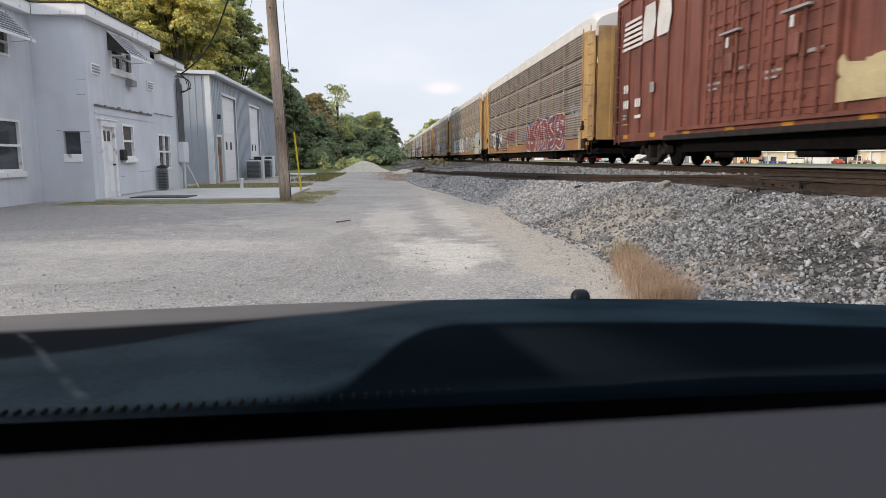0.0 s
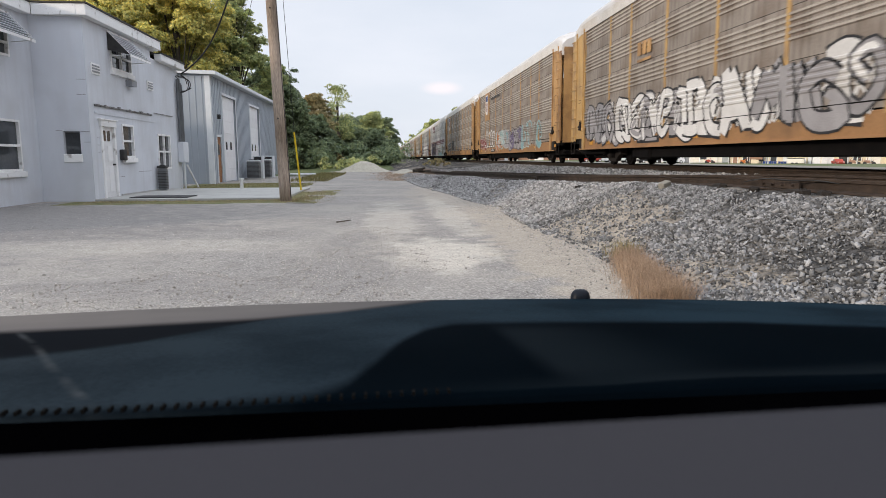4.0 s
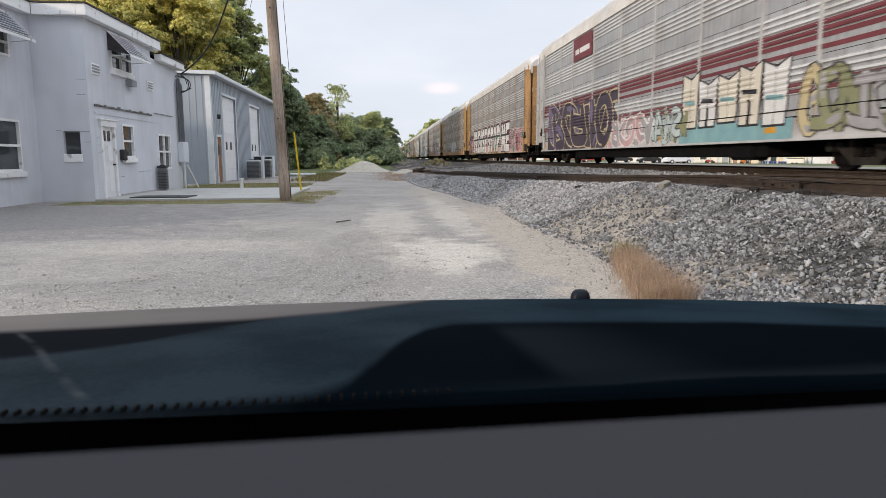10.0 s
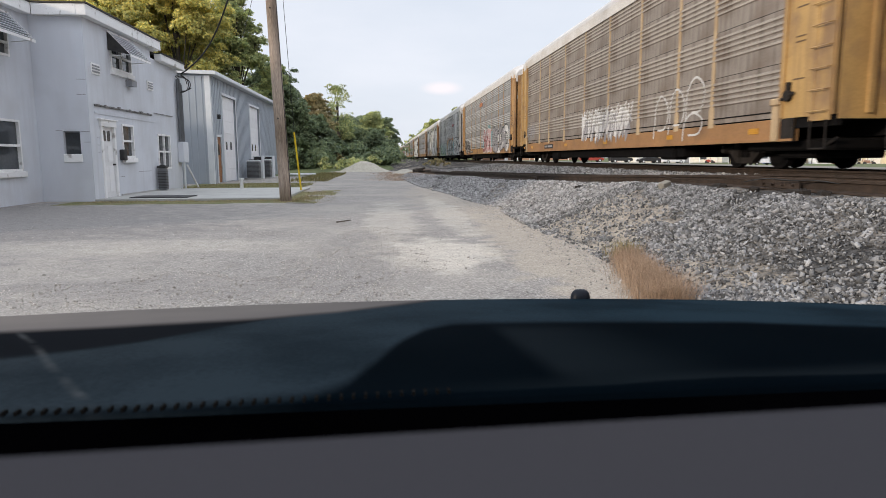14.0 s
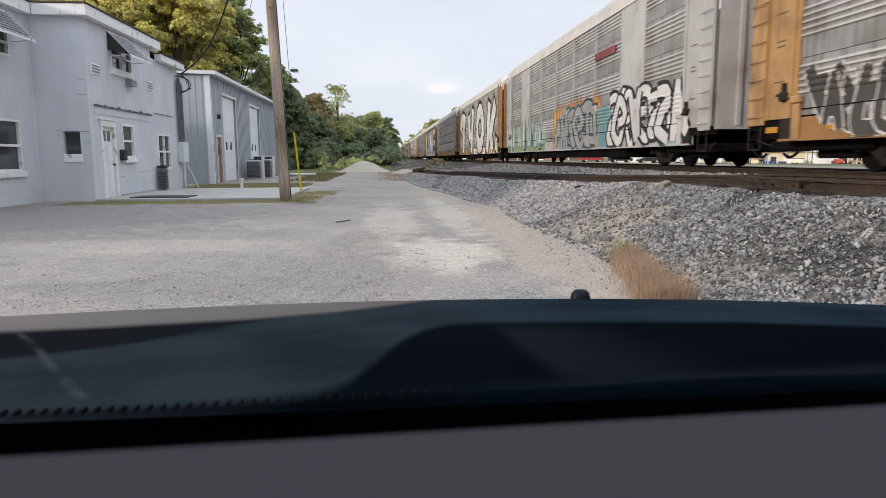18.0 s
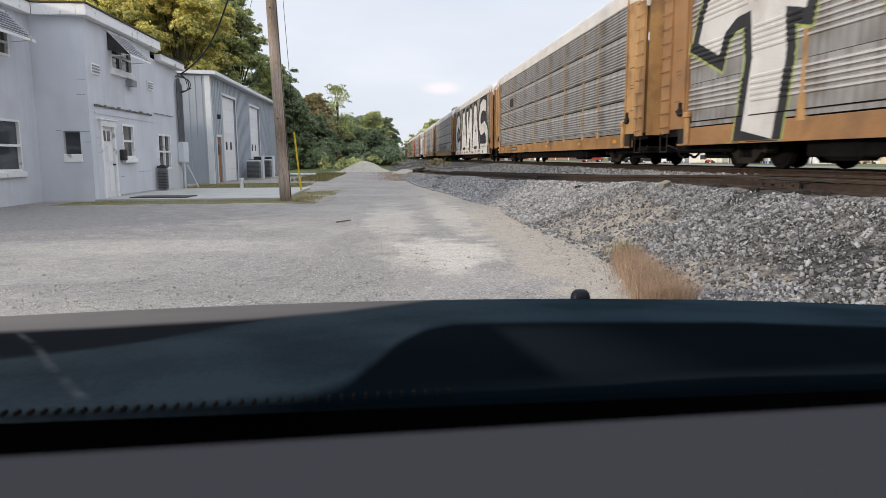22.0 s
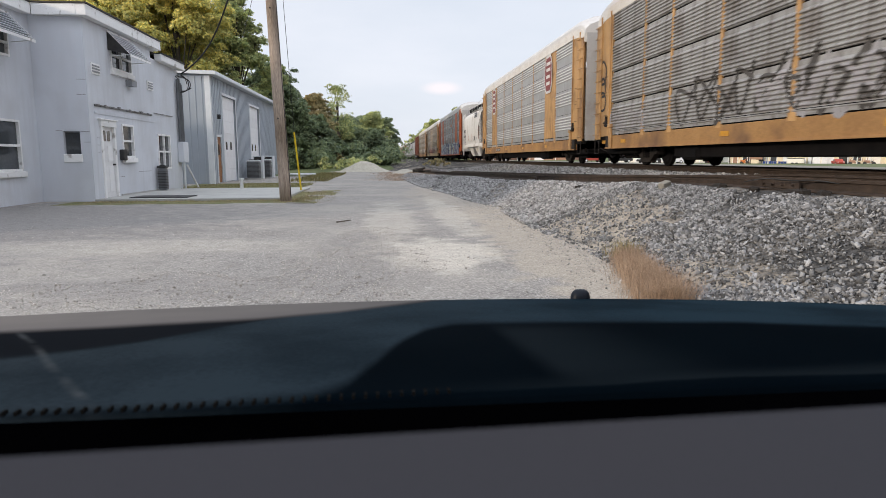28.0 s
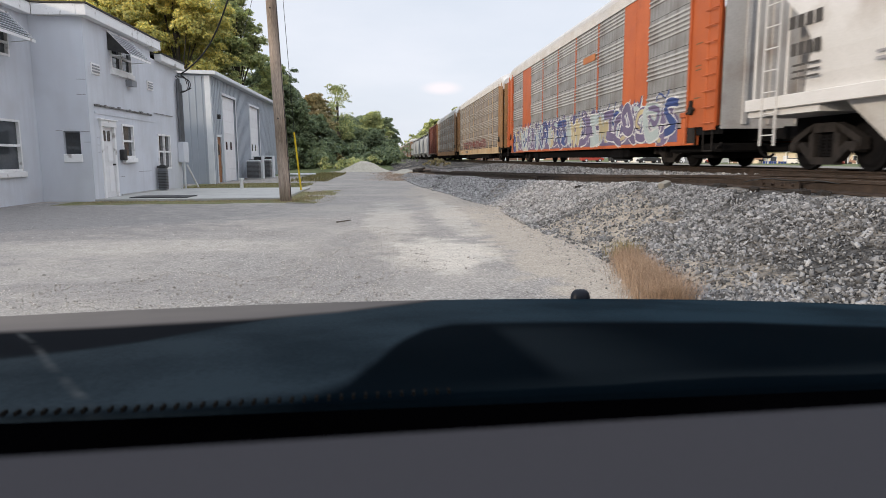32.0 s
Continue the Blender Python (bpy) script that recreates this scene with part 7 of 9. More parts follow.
def brush(bm, lines, fat, style, lift):
    """Broad flat strokes with cut ends, laid over one another."""
    n = 0
    for pts in lines:
        for k, (p, q) in enumerate(zip(pts, pts[1:])):
            d = Vector((q[0] - p[0], q[1] - p[1])).normalized()
            a, b = -d.y * fat / 2, d.x * fat / 2
            n += 1
            drape(bm, [(p[0] + a, p[1] + b), (q[0] + a, q[1] + b), (q[0] - a, q[1] - b), (p[0] - a, p[1] - b)], style, lift + 0.0001 * (n % 9))
            if k:
                drape(bm, [(p[0] + fat / 2 * math.cos(t), p[1] + fat / 2 * math.sin(t)) for t in np.linspace(0, 5.5, 8)], style, lift + 0.00005 + 0.0001 * (n % 9))


def painted_word(parent, word, y, z, w, h, fill, line, label, fat, edge, gap=0.1, split=None, lean=0.0, rim=None, tall=()):
    """Big hand-painted letters one by one, the first at y, each over a dark outline."""
    style = STYLE[parent.name]
    slot = w / len(word)
    for i, ch in enumerate(word):
        y0, hh = y - slot * i, h * (tall[i] if tall else 1.0)
        lw = slot * (1 - gap)
        skew = lean * (1 if i % 2 else -0.4)
        lines = [[(y0 - fat / 2 - (lw - fat) * a - skew * hh * (b - 0.5), z + fat / 2 + (hh - fat) * b) for a, b in s] for s in STROKES[ch]]

        def longer(d):
            out = []
            for s in lines:
                s = list(s)
                for e, o in ((0, 1), (-1, -2)):
                    v = Vector((s[e][0] - s[o][0], s[e][1] - s[o][1])).normalized()
                    s[e] = (s[e][0] + v.x * d, s[e][1] + v.y * d)
                out.append(s)
            return out

        for grow, lift, m, nm in ((edge + 0.05, 0.001, rim, "letter_rim"), (edge, 0.0025, line, "letter_outline"), (0.0, 0.004, fill, "painted_letter")):
            if not m:
                continue
            bm = bmesh.new()
            brush(bm, longer(grow + (0.0 if ch in "OCS" else fat * 0.42)), fat + 2 * grow, style, lift)
            paint_part(nm, bm, [m], parent, label if nm == "painted_letter" else "")
        if split:
            bm = bmesh.new()
            drape(bm, [(y0, split - 0.06), (y0, split + 0.06), (y0 - lw, split + 0.06), (y0 - lw, split - 0.06)], style, 0.0055)
            paint_part("letter_band", bm, [line], parent)


def big_letters(parent, letters_lines, fat, edge, fill, line, label, rim=None):
    """Huge rolled-on letters, each a list of lines in the car's own (y, z), over a dark outline."""
    style = STYLE[parent.name]

    def longer(lines, d):
        out = []
        for q in lines:
            q = list(q)
            for e, o in ((0, 1), (-1, -2)):
                v = Vector((q[e][0] - q[o][0], q[e][1] - q[o][1])).normalized()
                q[e] = (q[e][0] + v.x * d, q[e][1] + v.y * d)
            out.append(q)
        return out

    for grow, lift, m, nm in ((edge + 0.06, 0.001, rim, "letter_rim"), (edge, 0.0025, line, "letter_outline"), (0.0, 0.0045, fill, "painted_letter")):
        for k, lines in enumerate(letters_lines):
            if m:
                bm = bmesh.new()
                brush(bm, longer(lines, grow), fat + 2 * grow, style, lift + 0.0011 * (k % 2))
                paint_part(nm, bm, [m], parent, label if nm == "painted_letter" else "")


GLYPHS = ((((0.1, 0.0), (0.08, 0.7), (0.3, 1.0), (0.7, 0.98), (0.92, 0.7), (0.88, 0.0)), ((0.15, 0.42), (0.85, 0.46))),
          (((0.12, 0.0), (0.1, 1.0)), ((0.1, 0.96), (0.7, 0.95), (0.9, 0.74), (0.6, 0.52), (0.15, 0.5)), ((0.4, 0.5), (0.95, 0.0))),
          (((0.0, 0.9), (0.5, 1.0), (0.95, 0.9)), ((0.55, 0.95), (0.45, 0.5), (0.3, 0.0)), ((0.1, 0.05), (0.85, 0.08))),
          (((0.5, 1.0), (0.12, 0.8), (0.08, 0.3), (0.45, 0.0), (0.88, 0.25), (0.9, 0.75), (0.5, 1.0)),),
          (((0.95, 0.8), (0.55, 1.0), (0.12, 0.75), (0.1, 0.25), (0.5, 0.0), (0.92, 0.15), (0.9, 0.48), (0.55, 0.48)),),
          (((0.0, 1.0), (0.14, 0.1)), ((0.14, 0.1), (0.48, 0.72)), ((0.48, 0.72), (0.8, 0.05)), ((0.8, 0.05), (1.0, 1.02))),
          (((0.0, 0.0), (0.42, 1.05)), ((0.42, 1.05), (0.6, 0.4), (0.85, 0.0)), ((0.15, 0.3), (0.8, 0.34))),
          (((0.9, 0.95), (0.3, 0.9), (0.12, 0.68), (0.5, 0.5), (0.85, 0.3), (0.6, 0.04), (0.05, 0.06)),))


def scrawl(parent, y0, y1, z0, z1, m, seed, label, glyph=1.0, fat=0.06):
    """Thin sprayed loops and zigzags."""
    rng = random.Random(seed)
    style, y = STYLE.get(parent.name, ""), y1
    while y > y0 + glyph * 0.4:
        w, hh = glyph * rng.uniform(0.7, 1.1), (z1 - z0) * rng.uniform(0.7, 1.0)
        zb = z0 + (z1 - z0 - hh) * rng.random()
        ctrl = [(y - w * (0.5 + 0.5 * math.cos(2.1 * k + rng.uniform(-0.5, 0.5))) , zb + hh * (0.5 + 0.5 * math.sin(2.6 * k + rng.uniform(-0.5, 0.5)))) for k in range(rng.randint(4, 6))]
        pts = curve_pts(ctrl)
        bm = bmesh.new()
        ribbon(bm, pts, fat, style, 0.004 + 0.001 * rng.random())
        paint_part("graffiti_stroke", bm, [m], parent, label)
        y -= w * rng.uniform(0.75, 0.95)


def graffiti(parent, y0, y1, z0, z1, fills, line, seed, label, density=1.0, glyph=1.1, cloud=None, edge=0.05):
    """Abstract interlocking sprayed shapes with outline, two-tone fill and highlight; no readable words."""
    if density < 0.45:
        return scrawl(parent, y0, y1, z0, z1, fills[0], seed, label, glyph * 0.8, 0.05 + 0.1 * density)
    rng = random.Random(seed)
    style, h = STYLE.get(parent.name, ""), z1 - z0
    if cloud:
        n = max(2, int((y1 - y0) / 0.28))
        top = [(y0 - 0.2 + (y1 - y0 + 0.4) * k / n, z1 + 0.1 * math.sin(k * 1.3) + rng.uniform(-0.14, 0.12) - 0.5 * (abs(2 * k / n - 1)) ** 6) for k in range(n + 1)]
        bm = bmesh.new()
        for p, q in zip(top, top[1:]):
            drape(bm, [p, q, (q[0], z0 - 0.03), (p[0], z0 - 0.03)], style, 0.001)
        paint_part("graffiti_ground", bm, [cloud], parent)
    y, count = y1, 0
    while y > y0 + glyph * 0.3:
        w = glyph * rng.uniform(0.62, 0.95)
        hh = h * rng.uniform(0.8, 1.0)
        zb = z0 + (h - hh) * rng.random()
        lean = rng.uniform(-0.25, 0.4)
        fx, fz = rng.random() < 0.5, rng.random() < 0.75
        f, g = rng.choice(fills), rng.choice(fills)
        count += 1
        base = 0.003 + 0.004 * (count % 3)
        lines = []
        for ch in rng.choice(GLYPHS):
            q = []
            for a, b in ch:
                a, b = (1 - a if fx else a) + rng.uniform(-0.14, 0.14), (1 - b if fz else b) + rng.uniform(-0.1, 0.1)
                q.append((y - w * (a - lean * (b - 0.5)), zb + 0.08 * hh + 0.84 * hh * b))
            lines.append(curve_pts(q, 3))
        fat = min(0.34 * w, 0.3 * hh) * rng.uniform(0.85, 1.15)
        bm, bf, bg = bmesh.new(), bmesh.new(), bmesh.new()
        for k, q in enumerate(lines):
            ribbon(bm, q, fat + 2 * edge, style, base + 0.0003 * k)
            ribbon(bf, q, fat, style, base + 0.0016 + 0.0003 * k, 0.2)
            if len(q) > 3:
                ribbon(bg, q[len(q) // 2:], fat * 0.62, style, base + 0.0028 + 0.0003 * k, 0.5)
        paint_part("graffiti_outline", bm, [line], parent)
        paint_part("graffiti_fill", bf, [f], parent, label)
        if f is not g and bg.faces:
            paint_part("graffiti_shade", bg, [g], parent)
        y -= w * rng.uniform(0.52, 0.68)


def loops(parent, rows, fat, m, label):
    """Rounded hand-drawn outlines, each from (y, width, bottom, top)."""
    for yy, w, z0, z1 in rows:
        h = z1 - z0
        bm = bmesh.new()
        ribbon(bm, curve_pts([(yy, z0), (yy - w * 0.1, z0 + h * 0.75), (yy - w * 0.5, z1), (yy - w * 0.95, z0 + h * 0.7), (yy - w * 0.8, z0 + h * 0.25), (yy - w * 0.3, z0 + h * 0.2)]), fat, STYLE.get(parent.name, ""), 0.004)
        paint_part("graffiti_stroke", bm, [m], parent, label)


def tall_blocks(parent, y0, y1, z0, z1, n, seed):
    """Tall cream blocks with notched crowns, thin dark edges and a pale teal foot."""
    rng = random.Random(seed)
    style, w = STYLE.get(parent.name, ""), (y1 - y0) / n
    bm = bmesh.new()
    drape(bm, [(y0 - 0.2, z0), (y0 - 0.2, z0 + 0.42), (y1 + 0.1, z0 + 0.5), (y1 + 0.1, z0)], style, 0.0012)
    paint_part("graffiti_ground", bm, [GT], parent, "teal sprayed foot of the letters")
    for k in range(n):
        a, b = y0 + w * k + 0.05, y0 + w * (k + 1) - 0.05
        top, c = z1 - rng.uniform(0.0, 0.45), (a + b) / 2
        foot = z0 + rng.uniform(0.25, 0.45)
        lift = 0.002 + 0.0024 * (k % 2)
        for nm, m, g, up in (("graffiti_outline", GK, 0.0, 0.0), ("graffiti_fill", GCREAM if k % 3 else GW, 0.05, 0.0012)):
            bm = bmesh.new()
            drape(bm, [(a + g, foot + g), (a - 0.08 + g, top - g), (c - g * 0.2, top - 0.16 - g), (c - g * 0.2, foot + g)], style, lift + up)
            drape(bm, [(c + g * 0.2, foot + g), (c + g * 0.2, top - 0.16 - g), (b + 0.08 - g, top - g), (b - g, foot + g)], style, lift + up)
            paint_part(nm, bm, [m], parent, "tall cream sprayed letter edged in black" if g else "")
        bm = bmesh.new()
        zz = foot + (top - foot) * rng.uniform(0.35, 0.5)
        drape(bm, [(a + 0.12, zz), (a + 0.12, zz + 0.1), (b - 0.1, zz + 0.14), (b - 0.1, zz + 0.04)], style, lift + 0.003)
        if k % 2:
            drape(bm, [(c - 0.06, foot), (c - 0.04, zz - 0.1), (c + 0.06, zz - 0.1), (c + 0.08, foot)], style, lift + 0.0034)
        paint_part("graffiti_line", bm, [GK if k % 2 else GT], parent)


def spikes(parent, y0, y1, z0, z1, seed):
    """Tall pale peaks with dark and green edges over a sage green ground."""
    rng = random.Random(seed)
    style, n = STYLE.get(parent.name, ""), int((y1 - y0) / 0.3)
    tops = [z1 - rng.uniform(0.4, 0.95) for k in range(n + 1)]
    for nm, m, lift in (("graffiti_ground", GMIST, 0.0006), ("graffiti_ground", GSAGE, 0.0011)):
        bm = bmesh.new()
        for k in range(n):
            a, b = y0 + (y1 - y0) * k / n, y0 + (y1 - y0) * (k + 1) / n
            if m is GMIST:
                drape(bm, [(a, tops[k]), (b, tops[k + 1]), (b, z0), (a, z0)], style, lift)
            else:
                drape(bm, [(a, z0 + 0.42 + rng.uniform(0, 0.1)), (b, z0 + 0.42 + rng.uniform(0, 0.1)), (b, z0), (a, z0)], style, lift)
        paint_part(nm, bm, [m], parent, "sage green and pale sprayed ground")
    y, k = y1 - 0.2, 0
    while y > y0 + 0.5:
        w = rng.uniform(0.5, 0.85)
        base, tip = z0 + rng.uniform(0.2, 0.4), z1 - rng.uniform(0.0, 0.5)
        lean = rng.uniform(-0.2, 0.25)
        edge, fill = ((GINDIGO, GSAGE), (GPINE, GMIST), (GINDIGO, GMIST), (GG, GSAGE), (GSAGE, GW), (GINDIGO, GG))[rng.randrange(6)]
        lift = 0.002 + 0.0025 * (k % 2)
        for nm, m, g, up_l in (("graffiti_outline", edge, 0.0, 0.0), ("graffiti_fill", fill, 0.06, 0.0012)):
            bm = bmesh.new()
            c = y - w / 2 + lean
            inner = base + (tip - base) * 0.02 * (g > 0)
            d = (tip - base)
            drape(bm, [(y - g, inner), (c + 0.02 - g * 0.2, tip - d * g), (c - 0.05 + g * 0.2, tip - d * g), (y - w * 0.42, inner)], style, lift + up_l)
            drape(bm, [(y - w * 0.42, inner), (c + 0.02, tip - d * 0.3), (y - w * 0.75 + g * 0.4, inner)], style, lift + up_l + 0.0003)
            drape(bm, [(y - w * 0.55, inner + d * 0.12 * (g > 0)), (c - 0.01, tip - d * g * 1.3), (c - 0.06, tip - d * g * 1.3), (y - w + g * 0.4, inner)], style, lift + up_l + 0.0006)
            paint_part(nm, bm, [m], parent, "tall spiky sprayed peak" if g else "")
        y -= w * rng.uniform(0.45, 0.7)
        k += 1
    for k in range(5):
        yy = y0 + (y1 - y0) * (k + 0.6) / 5.4
        boxpart("marking", (SIDE - 0.028, SIDE - 0.024, yy - 0.35, yy + 0.2, z0 + 0.06, z0 + 0.17), AMBER if k % 2 else GK, parent)


def flames(parent, y0, y1, z0, z1, seed):
    """Sprayed orange flames with yellow hearts round a piece."""
    rng = random.Random(seed)
    style, n = STYLE.get(parent.name, ""), int((y1 - y0) / 0.42)
    for m, k, lift in ((GO, 1.0, 0.0003), (GFIRE, 0.5, 0.0006)):
        for i in range(n):
            bm = bmesh.new()
            y = y0 + (y1 - y0) * (i + 0.5) / n
            w, top = 0.34 * k, z1 + (0.3 + rng.uniform(-0.12, 0.3)) * k
            q = rng.uniform(-0.25, 0.25)
            drape(bm, [(y - w, z0), (y + w, z0), (y + w * 0.9, z1 * 0.93), (y + q, top), (y - w * 0.9, z1 * 0.93)], style, lift + 0.00005 * (i % 5))
            paint_part("graffiti_flame", bm, [m], parent, "orange and yellow sprayed flame")


def bars(parent, y, z, sizes, material, gap=0.06, height=0.16, x=SIDE - 0.05):
    """Small marking that cannot be read, as plain bars."""
    for w in sizes:
        boxpart("marking", (x - 0.004, x, y - w, y, z, z + height), material, parent)
        y -= w + gap


TRAIN = []


def couple(ob, u0, u1):
    """Puts a car into the train: its ends lie at u0 and u1 metres along the track at the start."""
    TRAIN.append((ob, (u0 + u1) / 2))
    ob.location = (MAIN_X, (u0 + u1) / 2, RAIL_Z)
    return ob


H = 13.65


def rack_marks(t, z=0.68, plate=True):
    for y, n in ((H - 6.7, (0.42, 0.85)),) if plate else ():
        boxpart("number_plate", (SIDE - 0.028, SIDE - 0.021, y - sum(n) - 0.3, y + 0.1, z + 0.03, z + 0.23), GK, t)
        bars(t, y, z + 0.09, n, GGREY, 0.14, 0.09, SIDE - 0.029)
    for y in (-11.6, -7.4, -2.0, 3.2, 9.8, 11.7):
        boxpart("reflector", (SIDE - 0.028, SIDE - 0.021, y - 0.2, y + 0.2, z + 0.08, z + 0.2), AMBER, t)


def emblem(t, y, z, w, h, body, top):
    """A plain shield shape, no lettering."""
    bm = bmesh.new()
    pts = [(y + w / 2, z + h), (y - w / 2, z + h), (y - w / 2, z + h * 0.2), (y - w * 0.3, z + h * 0.05), (y, z), (y + w * 0.3, z + h * 0.05), (y + w / 2, z + h * 0.2)]
    bm.faces.new([bm.verts.new((SIDE - 0.075, *p)) for p in pts])
    part("emblem", bm, body, t, "plain painted shield emblem")
    bm = bmesh.new()
    pts = [(y + w * 0.42, z + h * 0.95), (y - w * 0.42, z + h * 0.95), (y - w * 0.42, z + h * 0.68), (y + w * 0.42, z + h * 0.68)]
    bm.faces.new([bm.verts.new((SIDE - 0.079, *p)) for p in pts])
    part("emblem_band", bm, top, t)
    for k in (-0.3, -0.1, 0.1, 0.3):
        boxpart("emblem_stripe", (SIDE - 0.0795, SIDE - 0.0755, y + k * w - 0.05, y + k * w + 0.05, z + h * 0.2, z + h * 0.62), GR, t)


# boxcar
def boxcar(label, length, paint, with_logo=True):
    t = thing("boxcar", label, "railcar", "boxcars in the train")
    h = length / 2
    zt = 5.35
    boxpart("body", (SIDE + 0.03, 1.55, -h, h, 1.0, zt), paint, t)
    d0, d1 = -1.4, 3.4
    n = 0
    for s in (-1, 1):
        a, b = (d1, h) if s > 0 else (-h, d0)
        k = a + 0.45
        while k < b - 0.1:
            boxpart("side_post", (SIDE - 0.03, SIDE + 0.03, k - 0.06, k + 0.06, 1.02, zt - 0.1), paint, t)
            k += 0.98
        e = h * s
        boxpart("corner_post", (SIDE - 0.05, SIDE + 0.03, min(e, e - 0.14 * s), max(e, e - 0.14 * s), 0.85, zt), paint, t)
        ladder(t, SIDE - 0.11, e - 0.42 * s, 0.7, 3.2 if s < 0 else zt - 0.2, 0.42, paint, 9)
        for z in (1.6, 2.5, 3.4, 4.3):
            boxpart("end_corrugation", (-1.5, 1.5, min(e, e + 0.08 * s), max(e, e + 0.08 * s), z, z + 0.45), paint, t, bevel=0.03)
        bm = bmesh.new()
        box(bm, -0.2, 0.2, min(e, e + 0.6 * s), max(e, e + 0.6 * s), 0.7, 0.95)
        part("coupler", bm, GRIME_SHADE, t)
        truck(t, s * (h - 2.2))
    for c in (-0.2, 2.2):
        d = boxpart("plug_door", (SIDE - 0.06, SIDE + 0.03, c - 1.17, c + 1.17, 1.08, zt - 0.2), paint, t, "ribbed sliding door")
        for k in range(11):
            z = 1.2 + 0.35 * k
            boxpart("door_rib", (SIDE - 0.085, SIDE - 0.06, c - 1.08, c + 1.08, z, z + 0.16), paint, d, bevel=0.01)
        for q in (-1.12, 0.0, 1.12):
            boxpart("door_stile", (SIDE - 0.1, SIDE - 0.06, c + q - 0.05, c + q + 0.05, 1.1, zt - 0.25), paint, d)
        for q in (-0.75, -0.3, 0.3, 0.75):
            bm = bmesh.new()
            tube(bm, (SIDE - 0.13, c + q, 1.05), (SIDE - 0.13, c + q, zt - 0.3), 0.028, seg=8)
            part("lock_rod", bm, paint, d)
            for z in (1.35, 2.15, 3.3, 4.4):
                boxpart("rod_bracket", (SIDE - 0.165, SIDE - 0.06, c + q - 0.06, c + q + 0.06, z, z + 0.09), paint, d)
        boxpart("gear_box", (SIDE - 0.19, SIDE - 0.085, c - 0.16, c + 0.16, 2.2, 2.62), paint, d, bevel=0.03)
        boxpart("door_handle", (SIDE - 0.22, SIDE - 0.13, c - 0.5, c + 0.35, 3.05, 3.1), GGREY, d)
        bars(d, c + 0.1, 2.75, (0.1,), GW, x=SIDE - 0.17, height=0.22)
        bars(d, c + 0.95, 1.98, (0.3, 0.2), GGREY, x=SIDE - 0.102, height=0.06)
        bars(d, c + 0.95, 1.86, (0.42,), GGREY, x=SIDE - 0.102, height=0.05)
        bars(d, c - 0.4, 2.2, (0.22, 0.16), GGREY, x=SIDE - 0.102, height=0.07)
    for z in (0.98, zt - 0.22):
        boxpart("door_track", (SIDE - 0.12, SIDE - 0.02, -5.0, 5.0, z, z + 0.09), paint, t)
    boxpart("side_sill", (SIDE - 0.02, SIDE + 0.12, -h, h, 0.78, 1.02), paint, t, bevel=0.01)
    boxpart("sill_ledge", (SIDE - 0.14, SIDE - 0.02, -5.6, 5.6, 0.74, 0.88), TRUCKM, t, "dark ledge below the doors", 0.015)
    boxpart("top_chord", (SIDE - 0.05, SIDE + 0.05, -h, h, zt - 0.1, zt + 0.05), paint, t)
    bm = bmesh.new()
    prism(bm, [(SIDE - 0.05, zt + 0.05), (0, zt + 0.2), (1.6, zt + 0.05)], -h, h)
    part("roof", bm, GALV_LIGHT, t)
    boxpart("centre_sill", (-0.45, 0.45, -h, h, 0.6, 1.0), GRIME_SHADE, t)
    boxpart("underframe", (-1.3, 1.3, -h + 4.5, h - 4.5, 0.42, 0.8), GRIME_SHADE, t)
    for q in (-3.6, -0.5, 2.8):
        boxpart("brake_gear", (-1.2, -0.4, q, q + 0.9, 0.26, 0.44), GRIME_SHADE, t, bevel=0.06)
    for k in range(9):
        y = -h + 1.0 + k * (length - 2) / 8
        boxpart("reflector", (SIDE - 0.03, SIDE - 0.022, y - 0.2, y + 0.2, 0.88, 1.0), AMBER, t)
    if with_logo:
        for k in range(6):
            boxpart("logo_stripe", (SIDE - 0.042, SIDE - 0.034, h - 2.2 + 0.02 * k, h - 0.5 - 0.05 * k, 3.72 + 0.16 * k, 3.81 + 0.16 * k), GW, t)
        for y0, w0 in ((0.0, 0.85), (1.05, 0.85)):
            bm = bmesh.new()
            bm.faces.new([bm.verts.new((SIDE - 0.043, h - 2.25 - y0 - dy, 3.75 + dz)) for dy, dz in ((0.0, 0.0), (w0 * 0.9, 0.0), (w0 * 1.1, 0.5), (w0, 1.05), (w0 * 0.15, 1.05), (-0.02, 0.5))])
            part("logo_shape", bm, GW, t)
        bars(t, h - 0.75, 2.35, (0.16, 0.16), GW, height=0.26, x=SIDE - 0.036)
        bars(t, h - 0.75, 1.85, (0.12, 0.12, 0.12), GW, 0.04, 0.26, SIDE - 0.036)
        bars(t, h - 1.75, 1.85, (0.12, 0.12, 0.12), GW, 0.04, 0.26, SIDE - 0.036)
        bars(t, h - 0.75, 1.6, (0.3,), GGREY, height=0.06, x=SIDE - 0.036)
        bars(t, h - 0.75, 1.5, (0.26,), GGREY, height=0.06, x=SIDE - 0.036)
        bars(t, h - 0.7, 1.32, (0.5,), RACK_YELLOW, height=0.04, x=SIDE - 0.036)
        bars(t, h - 1.75, 1.5, (0.5,), GW, height=0.1, x=SIDE - 0.036)
        bars(t, h - 2.9, 2.2, (0.3,), GGREY, height=0.3, x=SIDE - 0.036)
        graffiti(t, -4.6, -1.5, 1.25, 1.95, [GY], GY, 91, "faded yellow sprayed patch", 0.9, 1.3, GY)
    return t


